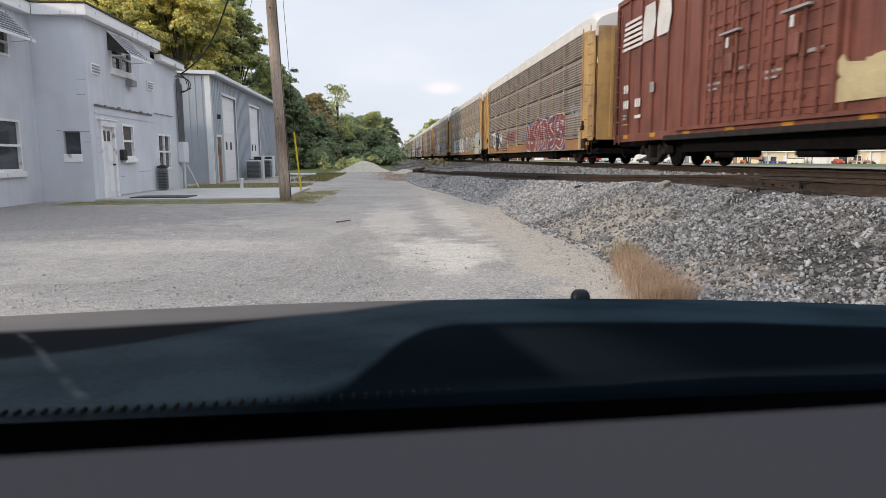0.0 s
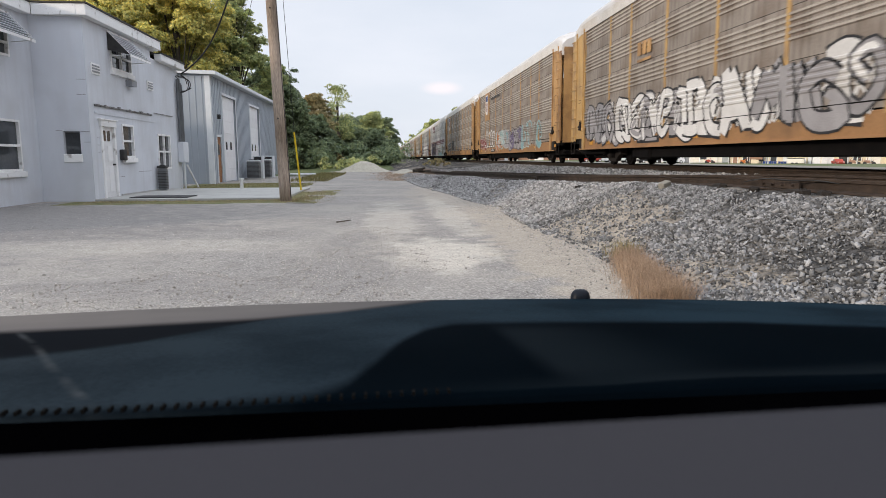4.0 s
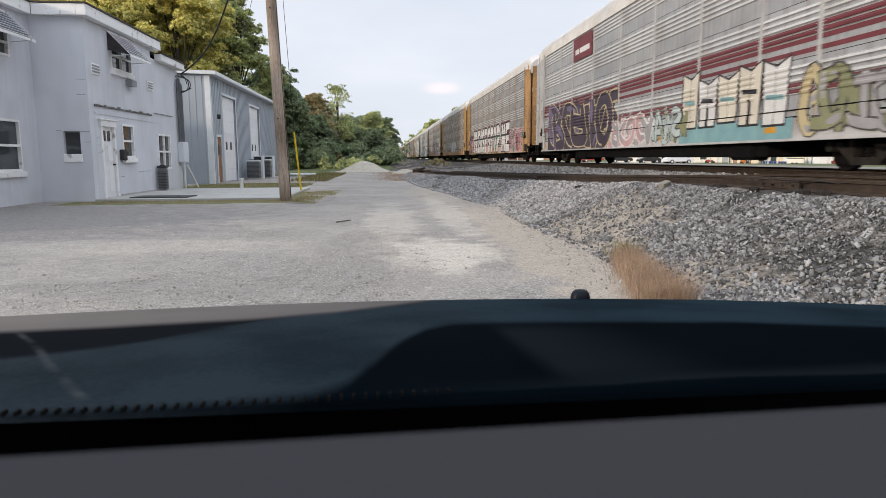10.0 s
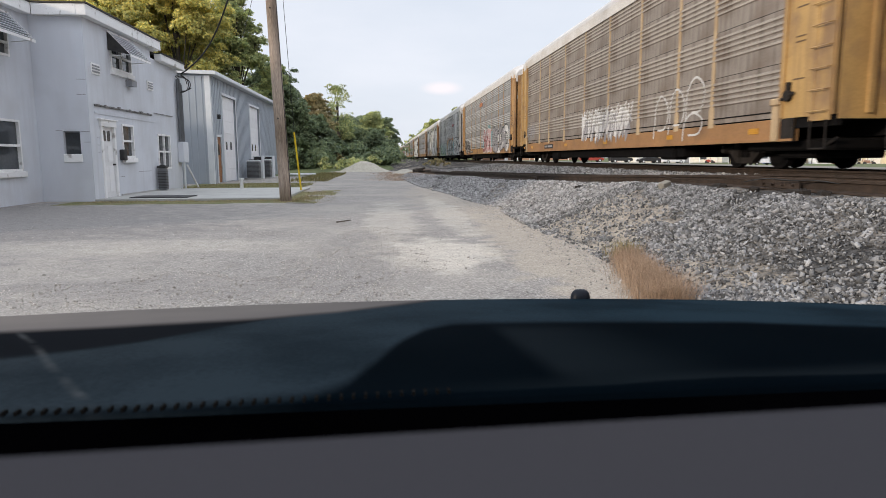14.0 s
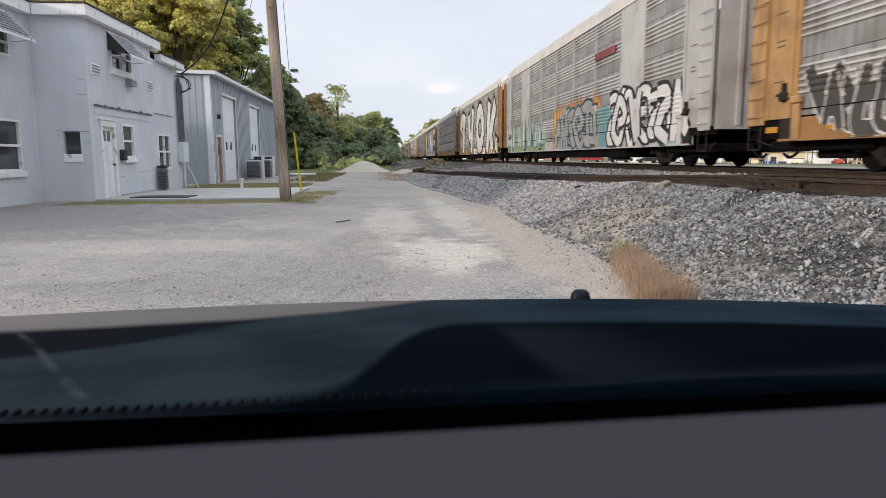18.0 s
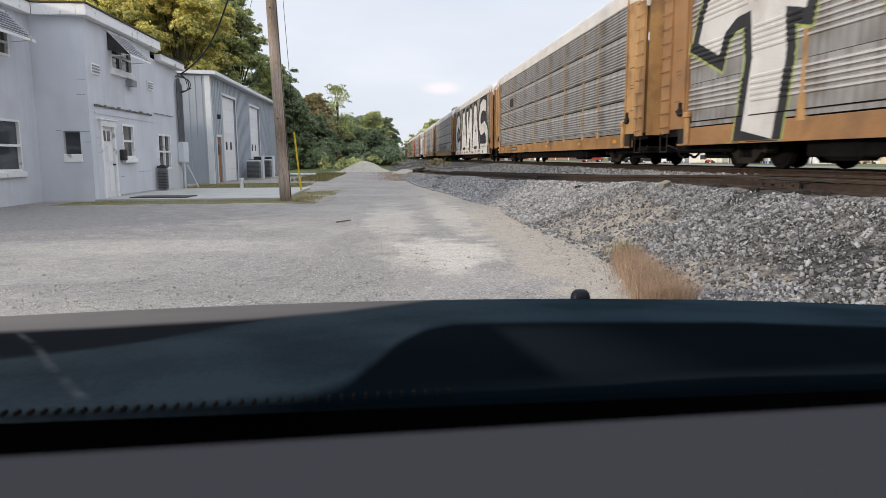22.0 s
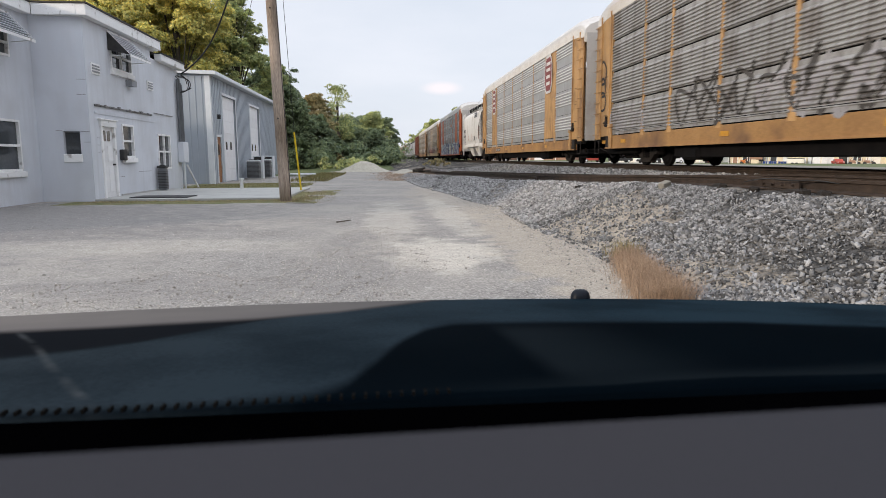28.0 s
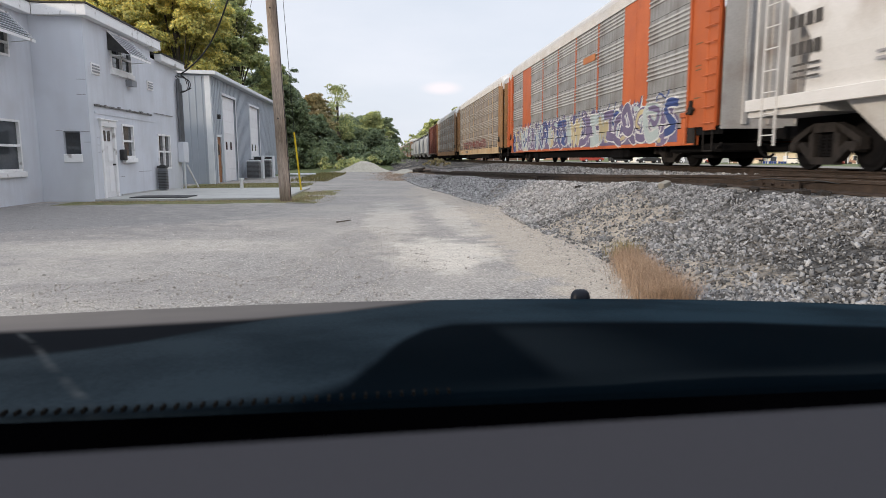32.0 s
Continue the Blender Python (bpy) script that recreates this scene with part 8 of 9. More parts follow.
def hopper(label, length, paint, marks=True):
    t = thing("covered_hopper", label, "railcar", "hoppers in the train")
    h = length / 2
    zt = 4.55
    rows = [(1.45, 1.50, 1.85), (1.8, 1.58, 2.0), (2.2, 1.63, 2.16), (2.5, 1.65, 2.15), (2.9, 1.66, 1.85), (3.3, 1.65, 1.35), (3.7, 1.62, 0.85), (4.0, 1.57, 0.68), (4.25, 1.44, 0.64), (4.45, 1.15, 0.64), (4.6, 0.05, 0.64)]
    bm = bmesh.new()
    rings = [[bm.verts.new((x * w, y * (h - q), z)) for x, y in ((-1, -1), (-1, 1), (1, 1), (1, -1))] for z, w, q in rows]
    for a, b in zip(rings, rings[1:]):
        for i in range(4):
            bm.faces.new((a[i], a[(i + 1) % 4], b[(i + 1) % 4], b[i])).material_index = i % 2
    bm.faces.new(rings[0])
    bm.faces.new(rings[-1])
    part("body", bm, [paint, END_DARK if marks else paint], t)
    for s in (-1, 1):
        e = s * h
        boxpart("end_platform", (-1.55, 1.55, min(e, e - 2.4 * s), max(e, e - 2.4 * s), 1.12, 1.3), paint, t)
        for y in (e - 0.12 * s, e - 1.25 * s):
            bm = bmesh.new()
            tube(bm, (-1.5, y, 1.3), (-1.5, y, zt), 0.03, seg=6)
            part("end_post", bm, paint, t)
        ladder(t, -1.66, e - 0.95 * s, 0.5, zt - 0.1, 0.5, paint, 9)
        boxpart("end_bulkhead", (-1.3, 1.3, min(e - 1.3 * s, e - 1.9 * s), max(e - 1.3 * s, e - 1.9 * s), 1.3, 3.0), END_DARK if marks else paint, t)
        bm = bmesh.new()
        box(bm, -0.2, 0.2, min(e, e + 0.5 * s), max(e, e + 0.5 * s), 0.7, 0.95)
        part("coupler", bm, GRIME_SHADE, t)
        truck(t, s * (h - 2.0))
        boxpart("stub_sill", (-0.4, 0.4, min(e, e - 3 * s), max(e, e - 3 * s), 0.75, 1.15), GRIME_SHADE, t)
    for c in (-h * 0.31, h * 0.31):
        bm = bmesh.new()
        top = [(-1.5, c - 1.75), (1.5, c - 1.75), (1.5, c + 1.75), (-1.5, c + 1.75)]
        low = [(-1.1, c - 0.75), (1.1, c - 0.75), (1.1, c + 0.75), (-1.1, c + 0.75)]
        a = [bm.verts.new((x, y, 1.5)) for x, y in top]
        b = [bm.verts.new((x, y, 0.45)) for x, y in low]
        for i in range(4):
            bm.faces.new((a[i], a[(i + 1) % 4], b[(i + 1) % 4], b[i]))
        bm.faces.new(b)
        part("discharge_bay", bm, paint, t)
        boxpart("outlet_gate", (-0.6, 0.6, c - 0.5, c + 0.5, 0.36, 0.48), GRIME_SHADE, t)
    boxpart("side_sill", (-1.64, -1.48, -h, h, 1.25, 1.5), paint, t, bevel=0.01)
    boxpart("side_sill", (1.48, 1.64, -h, h, 1.25, 1.5), paint, t)
    boxpart("running_board", (-1.0, 0.5, -h + 0.3, h - 0.3, zt + 0.22, zt + 0.27), GRIME_SHADE, t)
    boxpart("walkway_skirt", (-1.05, -1.0, -h + 0.3, h - 0.3, zt + 0.12, zt + 0.42), GRIME_SHADE, t, "black walkway edge")
    for k in range(5):
        y = -h + 2.6 + k * (length - 5.2) / 4
        bm = bmesh.new()
        tube(bm, (-0.75, y, zt + 0.08), (-0.75, y, zt + 0.2), 0.3, seg=12)
        part("roof_hatch", bm, paint, t)
        bm = bmesh.new()
        tube(bm, (-1.3, y, zt - 0.05), (-1.3, y, zt + 0.55), 0.02, seg=5)
        part("rail_stanchion", bm, paint, t)
    bm = bmesh.new()
    tube(bm, (-1.3, -h + 2.0, zt + 0.55), (-1.3, h - 2.0, zt + 0.55), 0.02, seg=5)
    part("hand_rail", bm, paint, t)
    if marks:
        bars(t, h - 1.5, 2.72, (0.2, 0.2, 0.2, 0.2), GTAR, 0.06, 0.24, -1.67)
        bars(t, h - 1.6, 2.2, (0.18, 0.18, 0.18, 0.18), GTAR, 0.05, 0.24, -1.67)
        for k in range(3):
            bars(t, h - 1.65, 2.0 - 0.12 * k, (0.4, 0.35), GTAR, height=0.04, x=-1.65)
        for k, yy in enumerate((-1.2, 0.9, 2.6, -3.2)):
            bars(t, yy, 1.75 + 0.04 * k, (0.4,), GGREY, height=0.05, x=-1.645)
            bars(t, yy, 1.87 + 0.04 * k, (0.34,), GGREY, height=0.04, x=-1.645)
        for yy in (1.6, -0.6, -4.6):
            bars(t, yy, 1.8, (0.09,), RACK_ORANGE, height=0.62 if yy > -2 else 1.1, x=-1.66)
        bars(t, -1.9, 1.85, (0.34,), GK, height=0.34, x=-1.645)
        for k in range(4):
            bm = bmesh.new()
            y0 = -2.2 - 0.42 * k
            bm.faces.new([bm.verts.new((-1.645, y0 - dy, 3.75 + dz)) for dy, dz in ((0, 0), (0.3, 0), (0.4, 0.42), (0.1, 0.42))])
            part("logo_shape", bm, GK, t)
    return t


# cars in the order of the train
U = [22.67 + 28.62 * k for k in range(4)] + [137.1, 165.8, 194.45, 222.9, 251.3, 279.65, 308.1, 336.1, 364.4, 392.6, 420.0, 433.6, 462.1, 490.8, 519.4, 536.0]
couple(boxcar("oxide red boxcar with white plain logo shapes", 19.6, BOXRED), U[0] - 20.4, U[0])

c = couple(autorack("weathered yellow autorack with brown panels and red graffiti", GALV_BROWN, RACK_PALE, RACK_TAN, style="fine", sill_mat=RACK_BROWN, mid=1), U[0], U[1])
graffiti(c, -8.2, -0.5, 0.65, 2.15, [GR, GR], GW, 61, "dark red sprayed graffiti edged in white", 0.9, 1.45, GB, 0.04)
graffiti(c, H - 6.3, H - 2.4, 0.8, 2.1, [GW, GK, GW], GK, 62, "black and white sprayed graffiti", 0.9, 1.2)
scrawl(c, H - 10.7, H - 8.0, 1.15, 1.9, GR, 63, "dark red sprayed scrawl", 0.8, 0.12)
graffiti(c, -H + 2.6, -H + 4.6, 1.9, 2.6, [GGREY], GGREY, 162, "faded white scrawl", 0.3, 0.7)
rack_marks(c)
c = couple(autorack("weathered brown autorack with long pale graffiti", GALV_BROWN, RACK_TAN, RACK_TAN, sill_mat=RACK_BROWN, mid=0.9), U[1], U[2])
graffiti(c, -3.2, 12.3, 0.75, 2.25, [GW, GGREY], GK, 65, "grey sprayed letters with white and black edges", 0.8, 1.15, None, 0.05)
scrawl(c, -3.2, H - 2.2, 0.9, 2.15, GW, 365, "thin white sprayed edges", 0.8, 0.05)
graffiti(c, -7.2, -3.5, 0.9, 2.15, [GGREY, GALV_BROWN, GY], GK, 366, "brown cream sprayed letters", 0.8, 1.3, None, 0.04)
scrawl(c, -7.2, -3.4, 0.9, 2.25, GW, 367, "thin white sprayed edges", 1.1, 0.05)
graffiti(c, -11.5, -7.9, 0.66, 2.35, [GMIST, GMIST, GMIST], GGREY, 66, "pale teal sprayed graffiti", 0.9, 1.4, GMIST, 0.03)
scrawl(c, -H + 2.0, -7.6, 0.8, 2.3, GW, 369, "white sprayed edges", 1.2, 0.05)
scrawl(c, -H + 2.0, -7.6, 0.8, 2.2, GTAR, 370, "dark sprayed edges", 1.1, 0.04)
bars(c, 7.2, 3.4, (0.3, 0.3, 0.3), RACK_YELLOW, 0.08, 0.4, SIDE - 0.056)
bars(c, 7.2, 3.2, (1.06,), RACK_YELLOW, 0.08, 0.08, SIDE - 0.056)
rack_marks(c)
c = couple(autorack("brown grey panelled autorack with colourful long graffiti", GALV_BROWN, RACK_YELLOW, RACK_YELLOW, sill_mat=RACK_BROWN, mid=0.87), U[2], U[3])
boxpart("emblem_panel", (SIDE - 0.062, SIDE - 0.05, 7.92, 9.8, 3.1, 5.16), RACK_YELLOW, c, "plain yellow emblem panel")
emblem(c, 8.86, 3.5, 1.2, 1.5, GW, GB)
graffiti(c, 9.8, 12.3, 0.95, 1.85, [GR, GR], GW, 64, "dark red sprayed letters edged in white", 0.6, 0.75, None, 0.025)
loops(c, ((9.7, 1.3, 0.75, 2.3), (8.5, 1.1, 0.85, 2.2), (7.5, 1.2, 0.8, 2.3), (6.4, 1.2, 0.85, 2.2)), 0.1, GW, "large white sprayed bubble outline")
loops(c, ((9.4, 0.8, 1.2, 1.9), (7.2, 0.7, 1.1, 1.9)), 0.06, GGREY, "faded inner outline")
graffiti(c, 0.4, 4.8, 0.8, 2.15, [GT, GO, GMIST, GGREY], GMIST, 166, "teal orange and white sprayed graffiti", 0.8, 1.2, None, 0.03)
graffiti(c, -3.7, 0.2, 0.75, 2.1, [GGREY, GMAUVE, GGREY], GV, 167, "grey and violet sprayed graffiti", 0.7, 1.5, None, 0.05)
graffiti(c, -8.6, -3.9, 0.75, 2.3, [GT, GALV_BROWN], GMIST, 267, "pale teal sprayed graffiti", 0.7, 1.5, None, 0.025)
bars(c, 6.9, 4.5, (1.0, 1.2, 0.9), GTAR, 0.2, 0.17, SIDE - 0.056)
rack_marks(c)
c = couple(autorack("grey panelled autorack with yellow frame and sparse graffiti", GALV_BROWN, RACK_YELLOW, RACK_YELLOW, mid=0.88), U[3], U[4])
boxpart("emblem_panel", (SIDE - 0.062, SIDE - 0.05, 7.92, 9.8, 3.1, 5.16), RACK_YELLOW, c, "plain yellow emblem panel")
emblem(c, 8.86, 3.5, 1.2, 1.5, GW, GB)
graffiti(c, H - 5.6, H - 2.5, 1.15, 2.1, [GK, GTAR], GW, 67, "dark sprayed letters outlined in white", 0.8, 1.15, None, 0.03)
graffiti(c, H - 9.0, H - 6.7, 1.15, 2.2, [GTAR, GTAR], GTAR, 68, "faded black sprayed graffiti", 0.8, 0.9, None, 0.02)
scrawl(c, H - 16.5, H - 13.5, 1.3, 2.3, GGREY, 268, "faded white scrawl", 0.8, 0.07)
rack_marks(c)
c = couple(autorack("silver grey autorack with maroon stripes and graffiti", GALV_LIGHT, RACK_SILVER, RACK_SILVER, mid=0.17), U[4], U[5])
for z, k in ((1.5, 0.08), (1.62, 0.08), (2.22, 0.09), (2.42, 0.09), (2.54, 0.09), (2.66, 0.09)):
    for ya, yb in zip(side_y(), side_y()[1:]):
        bm = bmesh.new()
        drape(bm, [(ya + 0.06, z), (ya + 0.06, z + k), (yb - 0.06, z + k), (yb - 0.06, z)], "banded", 0.0003)
        paint_part("stripe", bm, [MAROON], c)
graffiti(c, 2.2, 11.0, 0.65, 2.55, [GV, GV, GMAUVE, GV], GY, 70, "dark violet sprayed letters edged in cream", 0.8, 2.1, GV, 0.05)
graffiti(c, -1.4, 2.6, 0.65, 1.6, [GP, GGREY], GW, 170, "small pink and white sprayed scrawl", 0.5, 0.9)
tall_blocks(c, -7.95, -3.25, 0.62, 2.6, 5, 69)
graffiti(c, -3.2, -1.3, 0.65, 1.7, [GOLIVE, GMIST, GOLIVE], GTAR, 172, "olive and pale sprayed graffiti", 0.8, 0.7, None, 0.03)
loops(c, ((1.3, 0.9, 1.0, 1.9), (0.5, 0.9, 1.0, 2.0), (0.9, 0.7, 0.8, 1.3)), 0.05, GW, "white sprayed outline")
graffiti(c, -11.2, -8.3, 0.65, 1.9, [GOLIVE, GY, GOLIVE, GGREY], GTAR, 171, "olive and yellow sprayed graffiti", 0.8, 0.8, None, 0.03)
boxpart("emblem", (SIDE - 0.056, SIDE - 0.05, 4.5, 7.0, 4.2, 5.1), MAROON, c, "plain maroon emblem panel")
bars(c, 6.7, 4.45, (0.5, 1.25), GW, 0.1, 0.2, SIDE - 0.057)
rack_marks(c)
c = couple(autorack("grey panelled autorack with large white block graffiti", GALV, RACK_YELLOW, RACK_YELLOW, sill_mat=RACK_PALE, mid=-0.25), U[5], U[6])
graffiti(c, H - 4.5, H - 1.8, 0.7, 2.2, [GB, GR, GP], GK, 71, "blue and red sprayed graffiti", 0.8, 0.8, GV)
for word, y, w in (("PLEASE", H - 4.55, 7.4), ("STOP", H - 12.3, 5.4), ("ME", H - 18.3, 3.0)):
    painted_word(c, word, y, 0.68, w, 1.85, GW, GK, "white block letters with black and red edges", 0.46, 0.08, 0.1, 1.78, rim=GR)
graffiti(c, -H + 2.4, -H + 6.0, 0.65, 2.0, [GP, GP, GR, GGREY], GTAR, 72, "pink and red sprayed graffiti", 0.9, 1.1, GP, 0.03)
bm = bmesh.new()
drape(bm, [(2.25, 0.64), (2.2, 1.15), (1.0, 1.15), (0.95, 0.64)], STYLE[c.name], 0.0085)
drape(bm, [(1.85, 1.15), (1.72, 2.2), (1.4, 2.2), (1.35, 1.15)], STYLE[c.name], 0.0088)
paint_part("paint_splash", bm, [GP], c, "pink sprayed splash")
for k in range(15):
    y, z, r = 10.6 - 1.55 * k + 0.5 * math.sin(3 * k), 1.25 + 0.5 * math.sin(2.3 * k), 0.16 + 0.05 * math.sin(5 * k)
    bm = bmesh.new()
    drape(bm, [(y + r * math.cos(a) * (1 + 0.25 * math.sin(3 * a + k)), z + r * math.sin(a)) for a in np.linspace(0, 5.6, 8)], STYLE[c.name], 0.0095)
    paint_part("paint_spot", bm, [GG], c, "green sprayed spot")
bm = bmesh.new()
drape(bm, [(-H + 1.6, 0.64), (-H + 1.6, 1.1), (-3.9, 1.0), (-3.9, 0.64)], STYLE[c.name], 0.0008)
paint_part("graffiti_ground", bm, [GP], c, "pink sprayed ground along the sill")
c = couple(autorack("weathered tan yellow autorack with small white graffiti", GALV_BROWN, RACK_PALE, RACK_TAN, sill_mat=RACK_BROWN, mid=-0.74), U[6], U[7])
scrawl(c, -4.4, 0.9, 0.85, 2.05, GW, 73, "dense white sprayed scribble", 0.55, 0.1)
scrawl(c, -4.4, 0.9, 0.95, 2.15, GW, 173, "dense white sprayed scribble", 0.45, 0.09)
scrawl(c, -4.3, 0.8, 0.75, 1.9, GGREY, 174, "dense white sprayed scribble", 0.5, 0.09)
loops(c, ((-6.3, 0.95, 0.8, 2.0), (-7.3, 0.95, 0.9, 2.1), (-8.3, 1.05, 1.2, 2.3), (-8.2, 1.1, 0.7, 1.4)), 0.055, GW, "white sprayed loop outline")
graffiti(c, H - 4.5, H - 2.6, 1.15, 2.2, [GGREY], GGREY, 75, "faded white scrawl", 0.3, 0.8)
rack_marks(c)
c = couple(autorack("grey panelled autorack with yellow frame and red graffiti", GALV, RACK_YELLOW, RACK_YELLOW, mid=-0.83), U[7], U[8])
graffiti(c, -5.0, -1.0, 0.65, 2.5, [GR, GR, GR, GP], GW, 76, "dark red sprayed graffiti outlined in white", 0.75, 1.2, None, 0.06)
bm = bmesh.new()
for q in ([(-0.75, 0.85), (-0.85, 1.7), (-1.5, 2.1), (-1.5, 0.85)], [(-1.9, 2.0), (-2.2, 2.5), (-2.7, 2.35), (-2.9, 2.0)], [(-3.3, 2.2), (-3.5, 2.75), (-4.4, 2.7), (-4.8, 2.2)], [(-4.8, 1.0), (-4.8, 2.3), (-5.4, 2.2), (-5.3, 1.0)]):
    drape(bm, q, STYLE[c.name], 0.0008)
paint_part("graffiti_ground", bm, [GT], c, "teal sprayed ground behind the red letters")
loops(c, ((-12.6, 0.5, 2.2, 2.9), (-12.95, 0.45, 2.1, 2.7)), 0.045, GTAR, "thin dark sprayed loop on the yellow end")
graffiti(c, -11.0, -5.7, 0.65, 2.45, [GGREY, GW, GGREY], GK, 77, "grey and white sprayed bubble letters edged in black", 0.8, 1.8, None, 0.07)
graffiti(c, 7.2, 10.6, 0.66, 1.95, [GTAR, GTAR], GW, 78, "dark sprayed bubble letters outlined in white", 0.8, 0.95, None, 0.03)
bars(c, H - 12.8, 4.4, (1.6,), GO, 0.1, 0.3, SIDE - 0.062)
rack_marks(c)
c = couple(autorack("pale silver autorack with flaming orange and teal graffiti", GALV, RACK_SILVER, RACK_SILVER, (1, 7), RACK_SILVER, mid=-0.75), U[8], U[9])
spikes(c, 2.6, 12.3, 0.6, 2.45, 79)
flames(c, -5.8, 0.9, 0.66, 2.3, 280)
graffiti(c, -5.2, 0.4, 0.66, 2.35, [GGREY, GALV_LIGHT, GGREY], GPINE, 83, "grey sprayed letters with orange flames", 0.9, 1.5, GGREY, 0.1)
for ya, yb, zb in ((-6.9, -5.5, 2.1), (-12.7, -11.2, 1.9)):
    bm = bmesh.new()
    drape(bm, [(ya, 0.66), (ya, zb - 0.2), (ya + 0.4, zb), (yb, zb + 0.05), (yb, 0.66)], STYLE[c.name], 0.0012)
    paint_part("graffiti_ground", bm, [GT], c, "teal sprayed ground")
graffiti(c, -12.3, -6.6, 0.65, 2.5, [GW, GW, GW], GK, 84, "white sprayed letters edged in black", 0.9, 1.35, None, 0.11)
bars(c, -5.1, 3.85, (2.2,), GR, 0.1, 0.26, SIDE - 0.062)
c = couple(autorack("grey panelled autorack with huge white painted letters", GALV, RACK_YELLOW, RACK_BROWN, sill_mat=RACK_BROWN, mid=-0.6), U[9], U[10])
big_letters(c, ([[(10.2, 2.9), (9.9, 3.6), (9.1, 4.0), (7.8, 4.05), (6.3, 3.65)], [(7.8, 3.7), (7.6, 2.4), (7.9, 0.75)]],
               [[(3.75, 4.2), (3.5, 2.7), (2.4, 2.0)], [(0.9, 4.6), (1.35, 2.9), (1.9, 0.75)]],
               [[(-3.35 + 1.62 * math.cos(q), 2.7 + 1.45 * math.sin(q)) for q in np.linspace(0, 6.2832, 17)]],
               [[(-7.3, 0.75), (-8.4, 4.4)], [(-8.7, 1.9), (-10.9, 4.2)], [(-8.8, 2.2), (-9.8, 0.75)]],
               [[(-11.5, 0.75), (-11.8, 1.6)]]), 1.2, 0.3, GW, GK, "huge white painted letters edged in black and lime", GLIME)
bm = bmesh.new()
drape(bm, [(0.2, 0.6), (0.2, 1.04), (-11.6, 1.04), (-11.6, 0.6)], STYLE[c.name], 0.0012)
paint_part("painted_band", bm, [GW], c, "white painted band along the sill")
for k, (y, w) in enumerate(((-0.6, 0.5), (-1.9, 0.35), (-2.9, 0.4), (-5.0, 0.5), (-6.6, 0.55), (-7.7, 0.6), (-8.9, 0.5), (-10.4, 0.7))):
    bars(c, y, 0.7 + 0.05 * (k % 3), (w,), (RACK_BROWN, AMBER, RACK_BROWN)[k % 3], height=0.18 + 0.04 * (k % 2), x=SIDE - 0.026)
c = couple(autorack("clean grey panelled autorack with yellow posts and sill", GALV, RACK_YELLOW, RACK_YELLOW, style="fine", mid=-0.75), U[10], U[11])
bars(c, H - 6.2, 3.4, (1.0,), GK, 0.1, 0.5, SIDE - 0.05)
rack_marks(c)
c = couple(autorack("brown panelled autorack with huge white painted letters", GALV_BROWN, RACK_BROWN, RACK_BROWN, mid=-0.8), U[11], U[12])
big_letters(c, ([[(7.1, 3.6), (7.9, 4.15), (9.2, 4.0), (10.1, 3.2), (10.25, 2.2), (9.8, 1.45), (8.5, 1.25), (6.9, 1.5)]],
               [[(5.2, 0.75), (3.7, 4.6)], [(3.6, 4.6), (1.85, 0.75)], [(4.5, 1.9), (2.4, 1.9)]],
               [[(0.65, 0.75), (0.8, 4.6)], [(0.5, 1.5), (-1.8, 4.5)], [(-1.85, 0.75), (-1.75, 4.7)]],
               [[(-3.2, 0.75), (-4.5, 4.7)], [(-4.6, 4.7), (-6.3, 0.75)], [(-3.8, 1.9), (-5.7, 1.9)]]), 1.18, 0.42, GW, GK, "huge white painted letters edged in black")
big_letters(c, ([[(-10.6, 4.3), (-9.2, 4.5), (-8.0, 4.3), (-7.35, 3.6), (-7.4, 2.9), (-8.1, 2.55), (-10.0, 2.75), (-11.0, 2.3), (-11.2, 1.6), (-10.9, 1.05), (-10.0, 0.95), (-7.7, 1.0)]],), 0.86, 0.5, GW, GK, "huge white painted letter edged in black")
bm = bmesh.new()
drape(bm, [(10.8, 0.63), (10.8, 1.02), (-11.4, 1.02), (-11.4, 0.63)], STYLE[c.name], 0.0075)
paint_part("painted_band", bm, [GW], c, "white painted band along the sill")
for k, (y, w) in enumerate(((8.9, 0.6), (6.6, 0.5), (5.0, 0.7), (2.9, 0.5), (1.2, 0.9), (-0.9, 0.6), (-2.6, 0.8), (-5.0, 0.5), (-6.6, 1.0), (-9.0, 0.5))):
    bars(c, y, 0.68 + 0.05 * (k % 3), (w,), (RACK_BROWN, GK, AMBER, RACK_BROWN, GG)[k % 5], height=0.16 + 0.04 * (k % 2), x=SIDE - 0.075)
graffiti(c, -H + 1.9, -H + 3.2, 1.0, 3.4, [GG, GK], GY, 83, "green and black sprayed graffiti", 0.4, 1.2)
c = couple(autorack("weathered autorack with yellow frame and faded scrawls", GALV, RACK_YELLOW, RACK_YELLOW, style="fine", mid=-0.74), U[12], U[13])
scrawl(c, -6.5, 6.0, 0.95, 2.4, GTAR, 84, "faded dark sprayed scrawl", 1.3, 0.1)
scrawl(c, -6.5, 2.0, 0.9, 2.2, GGREY, 184, "faded grey sprayed scrawl", 1.5, 0.12)
graffiti(c, H - 5.6, H - 2.6, 1.05, 2.0, [GGREY], GGREY, 85, "faded white sprayed scrawl", 0.4, 1.0)
loops(c, ((12.3, 0.75, 2.7, 3.7), (12.2, 0.6, 2.3, 3.1), (12.3, 0.75, 1.8, 2.6)), 0.09, GK, "black sprayed loop on the yellow end")
rack_marks(c, plate=False)
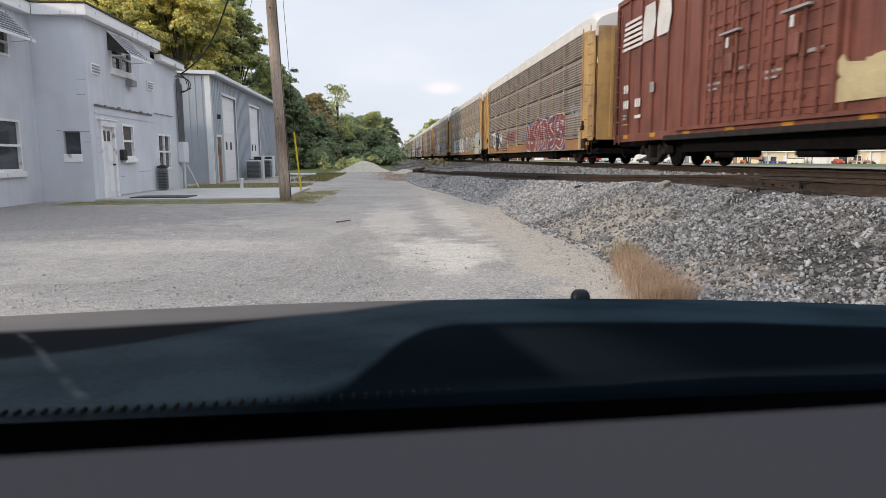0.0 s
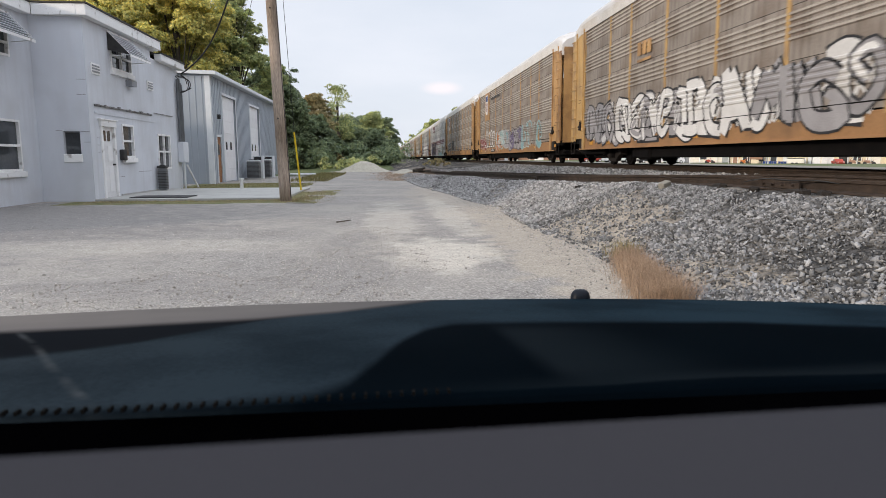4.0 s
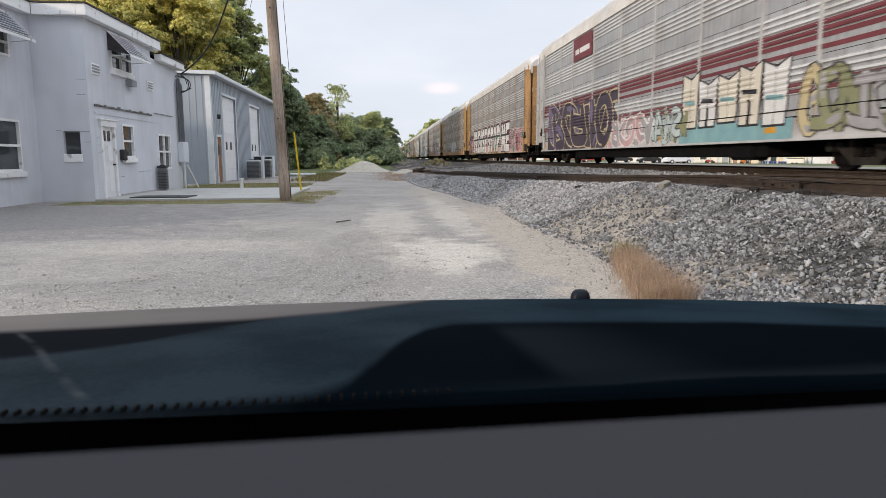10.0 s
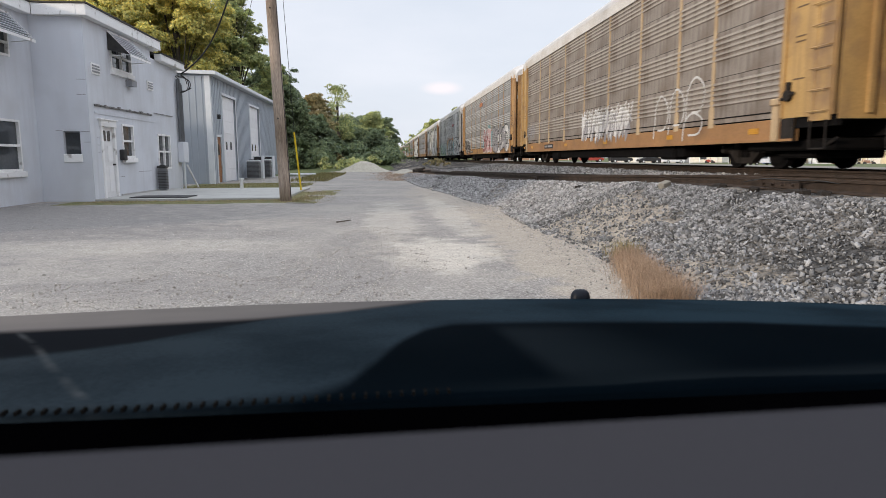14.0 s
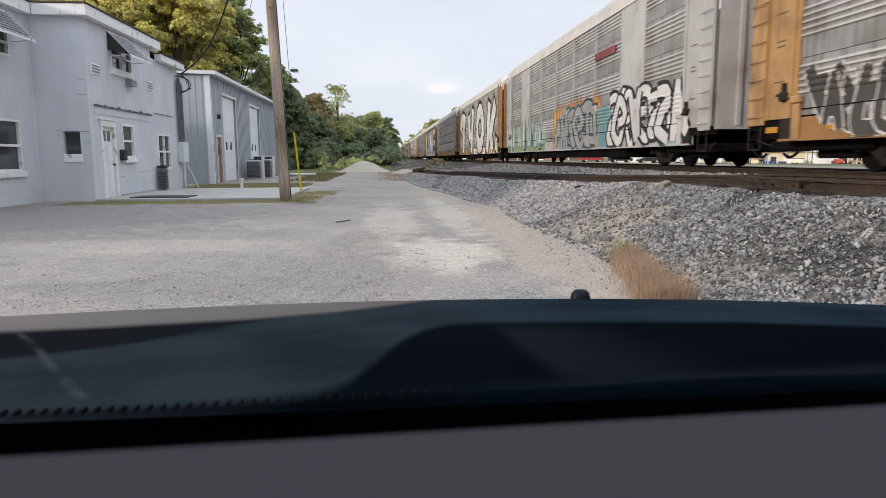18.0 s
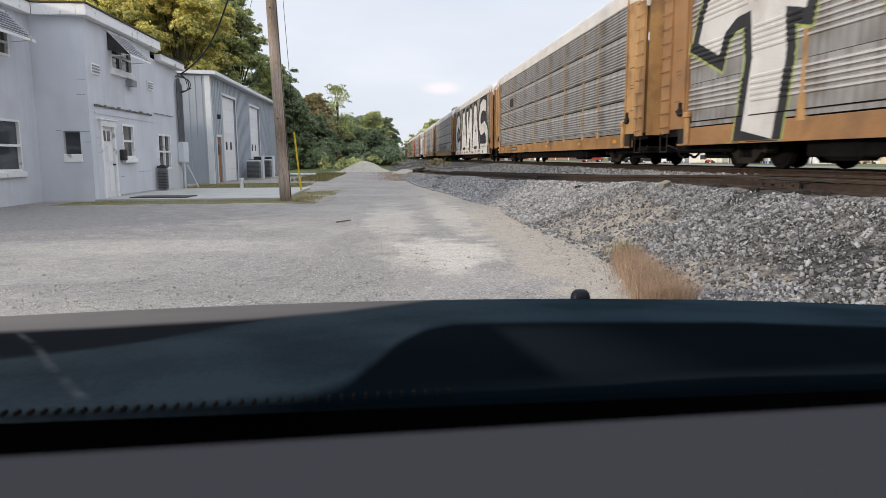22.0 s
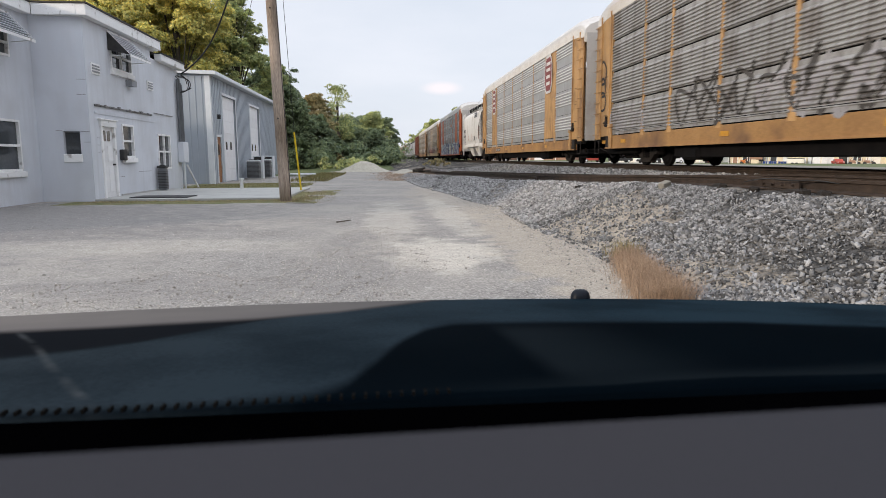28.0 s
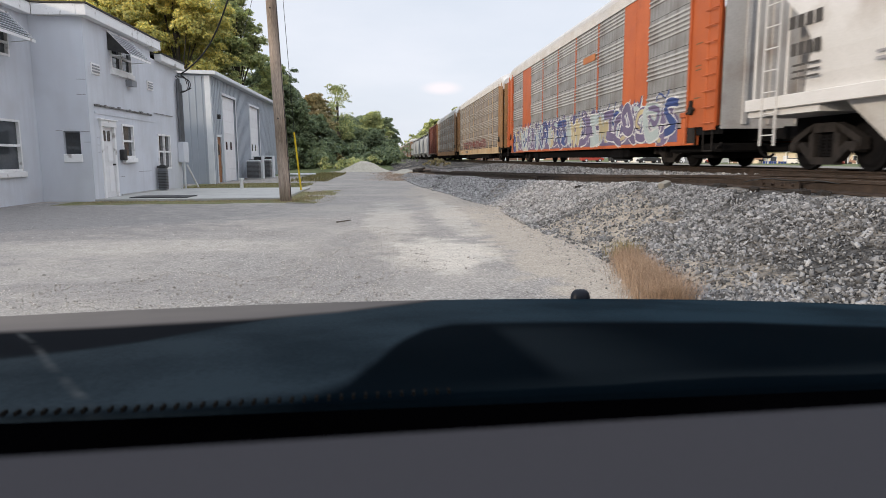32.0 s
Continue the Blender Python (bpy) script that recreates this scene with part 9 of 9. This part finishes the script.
c = couple(autorack("grey and yellow autorack with wide yellow panels", GALV_LIGHT, RACK_YELLOW, RACK_YELLOW, (1, 7), RACK_YELLOW, door_mat=RACK_SILVER, mid=-0.12), U[13], U[14])
for ey in (7.82, -7.82):
    for r, x, m, nm in ((0.72, 0.052, GW, "emblem"), (0.62, 0.056, GR, "emblem_field")):
        bm = bmesh.new()
        bm.faces.new([bm.verts.new((SIDE - x, ey + r * a, 4.25 + r * 1.25 * b)) for a, b in ((1, 0.5), (0.6, 1), (-0.6, 1), (-1, 0.5), (-1, -0.5), (-0.6, -1), (0.6, -1), (1, -0.5))])
        part(nm, bm, m, c, "plain red and white emblem" if nm == "emblem" else "")
    for k in (-0.5, -0.18, 0.14, 0.42):
        boxpart("emblem_bar", (SIDE - 0.062, SIDE - 0.057, ey - 0.3 - 0.1 * (k > 0), ey + 0.36, 4.25 + k, 4.4 + k), GW, c)
rack_marks(c)
couple(hopper("dirty white two-bay covered hopper car", 12.9, HOPPERW), U[14], U[15])
c = couple(autorack("bright orange autorack with grey panels and pastel graffiti", GALV, RACK_ORANGE, RACK_ORANGE, (1, 7), RACK_ORANGE, door_mat=RACK_SILVER), U[15], U[16])
graffiti(c, -H + 2.6, H - 2.2, 0.72, 1.95, [GMAUVE, GY, GMAUVE, GMIST, GB], GW, 87, "white yellow and violet sprayed graffiti", 0.8, 1.3, GMAUVE, 0.035)
scrawl(c, -H + 2.6, H - 2.2, 0.75, 2.2, GW, 187, "white sprayed scribbles", 0.7, 0.05)
scrawl(c, -H + 3.0, H - 3.0, 0.8, 2.2, GB, 188, "blue sprayed scribbles", 0.8, 0.05)
bars(c, -2.6, 3.9, (1.5,), GO, 0.1, 0.25, SIDE - 0.062)
c = couple(autorack("faded tan autorack with brown graffiti", GALV_BROWN, RACK_PALE, RACK_BROWN), U[16], U[17])
graffiti(c, -H + 8, H - 5, 0.9, 1.9, [GR, GGREY], GGREY, 88, "faded red sprayed scrawl", 0.4)
rack_marks(c)
couple(autorack("rusty orange-brown autorack without graffiti", GALV_BROWN, RACK_BROWN, RACK_BROWN), U[17], U[18])
couple(boxcar("dark oxide red boxcar without logo", 16.0, BOXRED, False), U[18], U[19])
u = U[19]
first = hopper("grey three-bay covered hopper car", 15.2, HOPPERG, False)
couple(first, u, u + 16)
for k in range(1, 5):
    couple(copy_thing(first, pose(0, 0, 0)), u + 16 * k, u + 16 * (k + 1))
u += 80
far_rack = autorack("dark weathered autorack far along the train", GALV_BROWN, RACK_BROWN, RACK_BROWN, detail=False)
couple(far_rack, u, u + 28.5)
for k in range(1, 9):
    couple(copy_thing(far_rack, pose(0, 0, 0)), u + 28.5 * k, u + 28.5 * (k + 1))


def motions():
    walk(driving_car, [(t, pose(x, 102, ground_z(x, 102) + 0.02)) for t, x in ((0.0, 37), (7.0, 37), (7.6, 38), (10.0, 47.2), (12.0, 52.6), (13.5, 59), (16.5, 76), (17.4, 83), (24.0, 128), (32.0, 182))])
    for ob, u_mid in TRAIN:
        walk(ob, [(t, pose(MAIN_X, u_mid - SPEED * t, RAIL_Z)) for t in (0.0, 8.0, 16.0, 24.0, 32.0)])


motions()
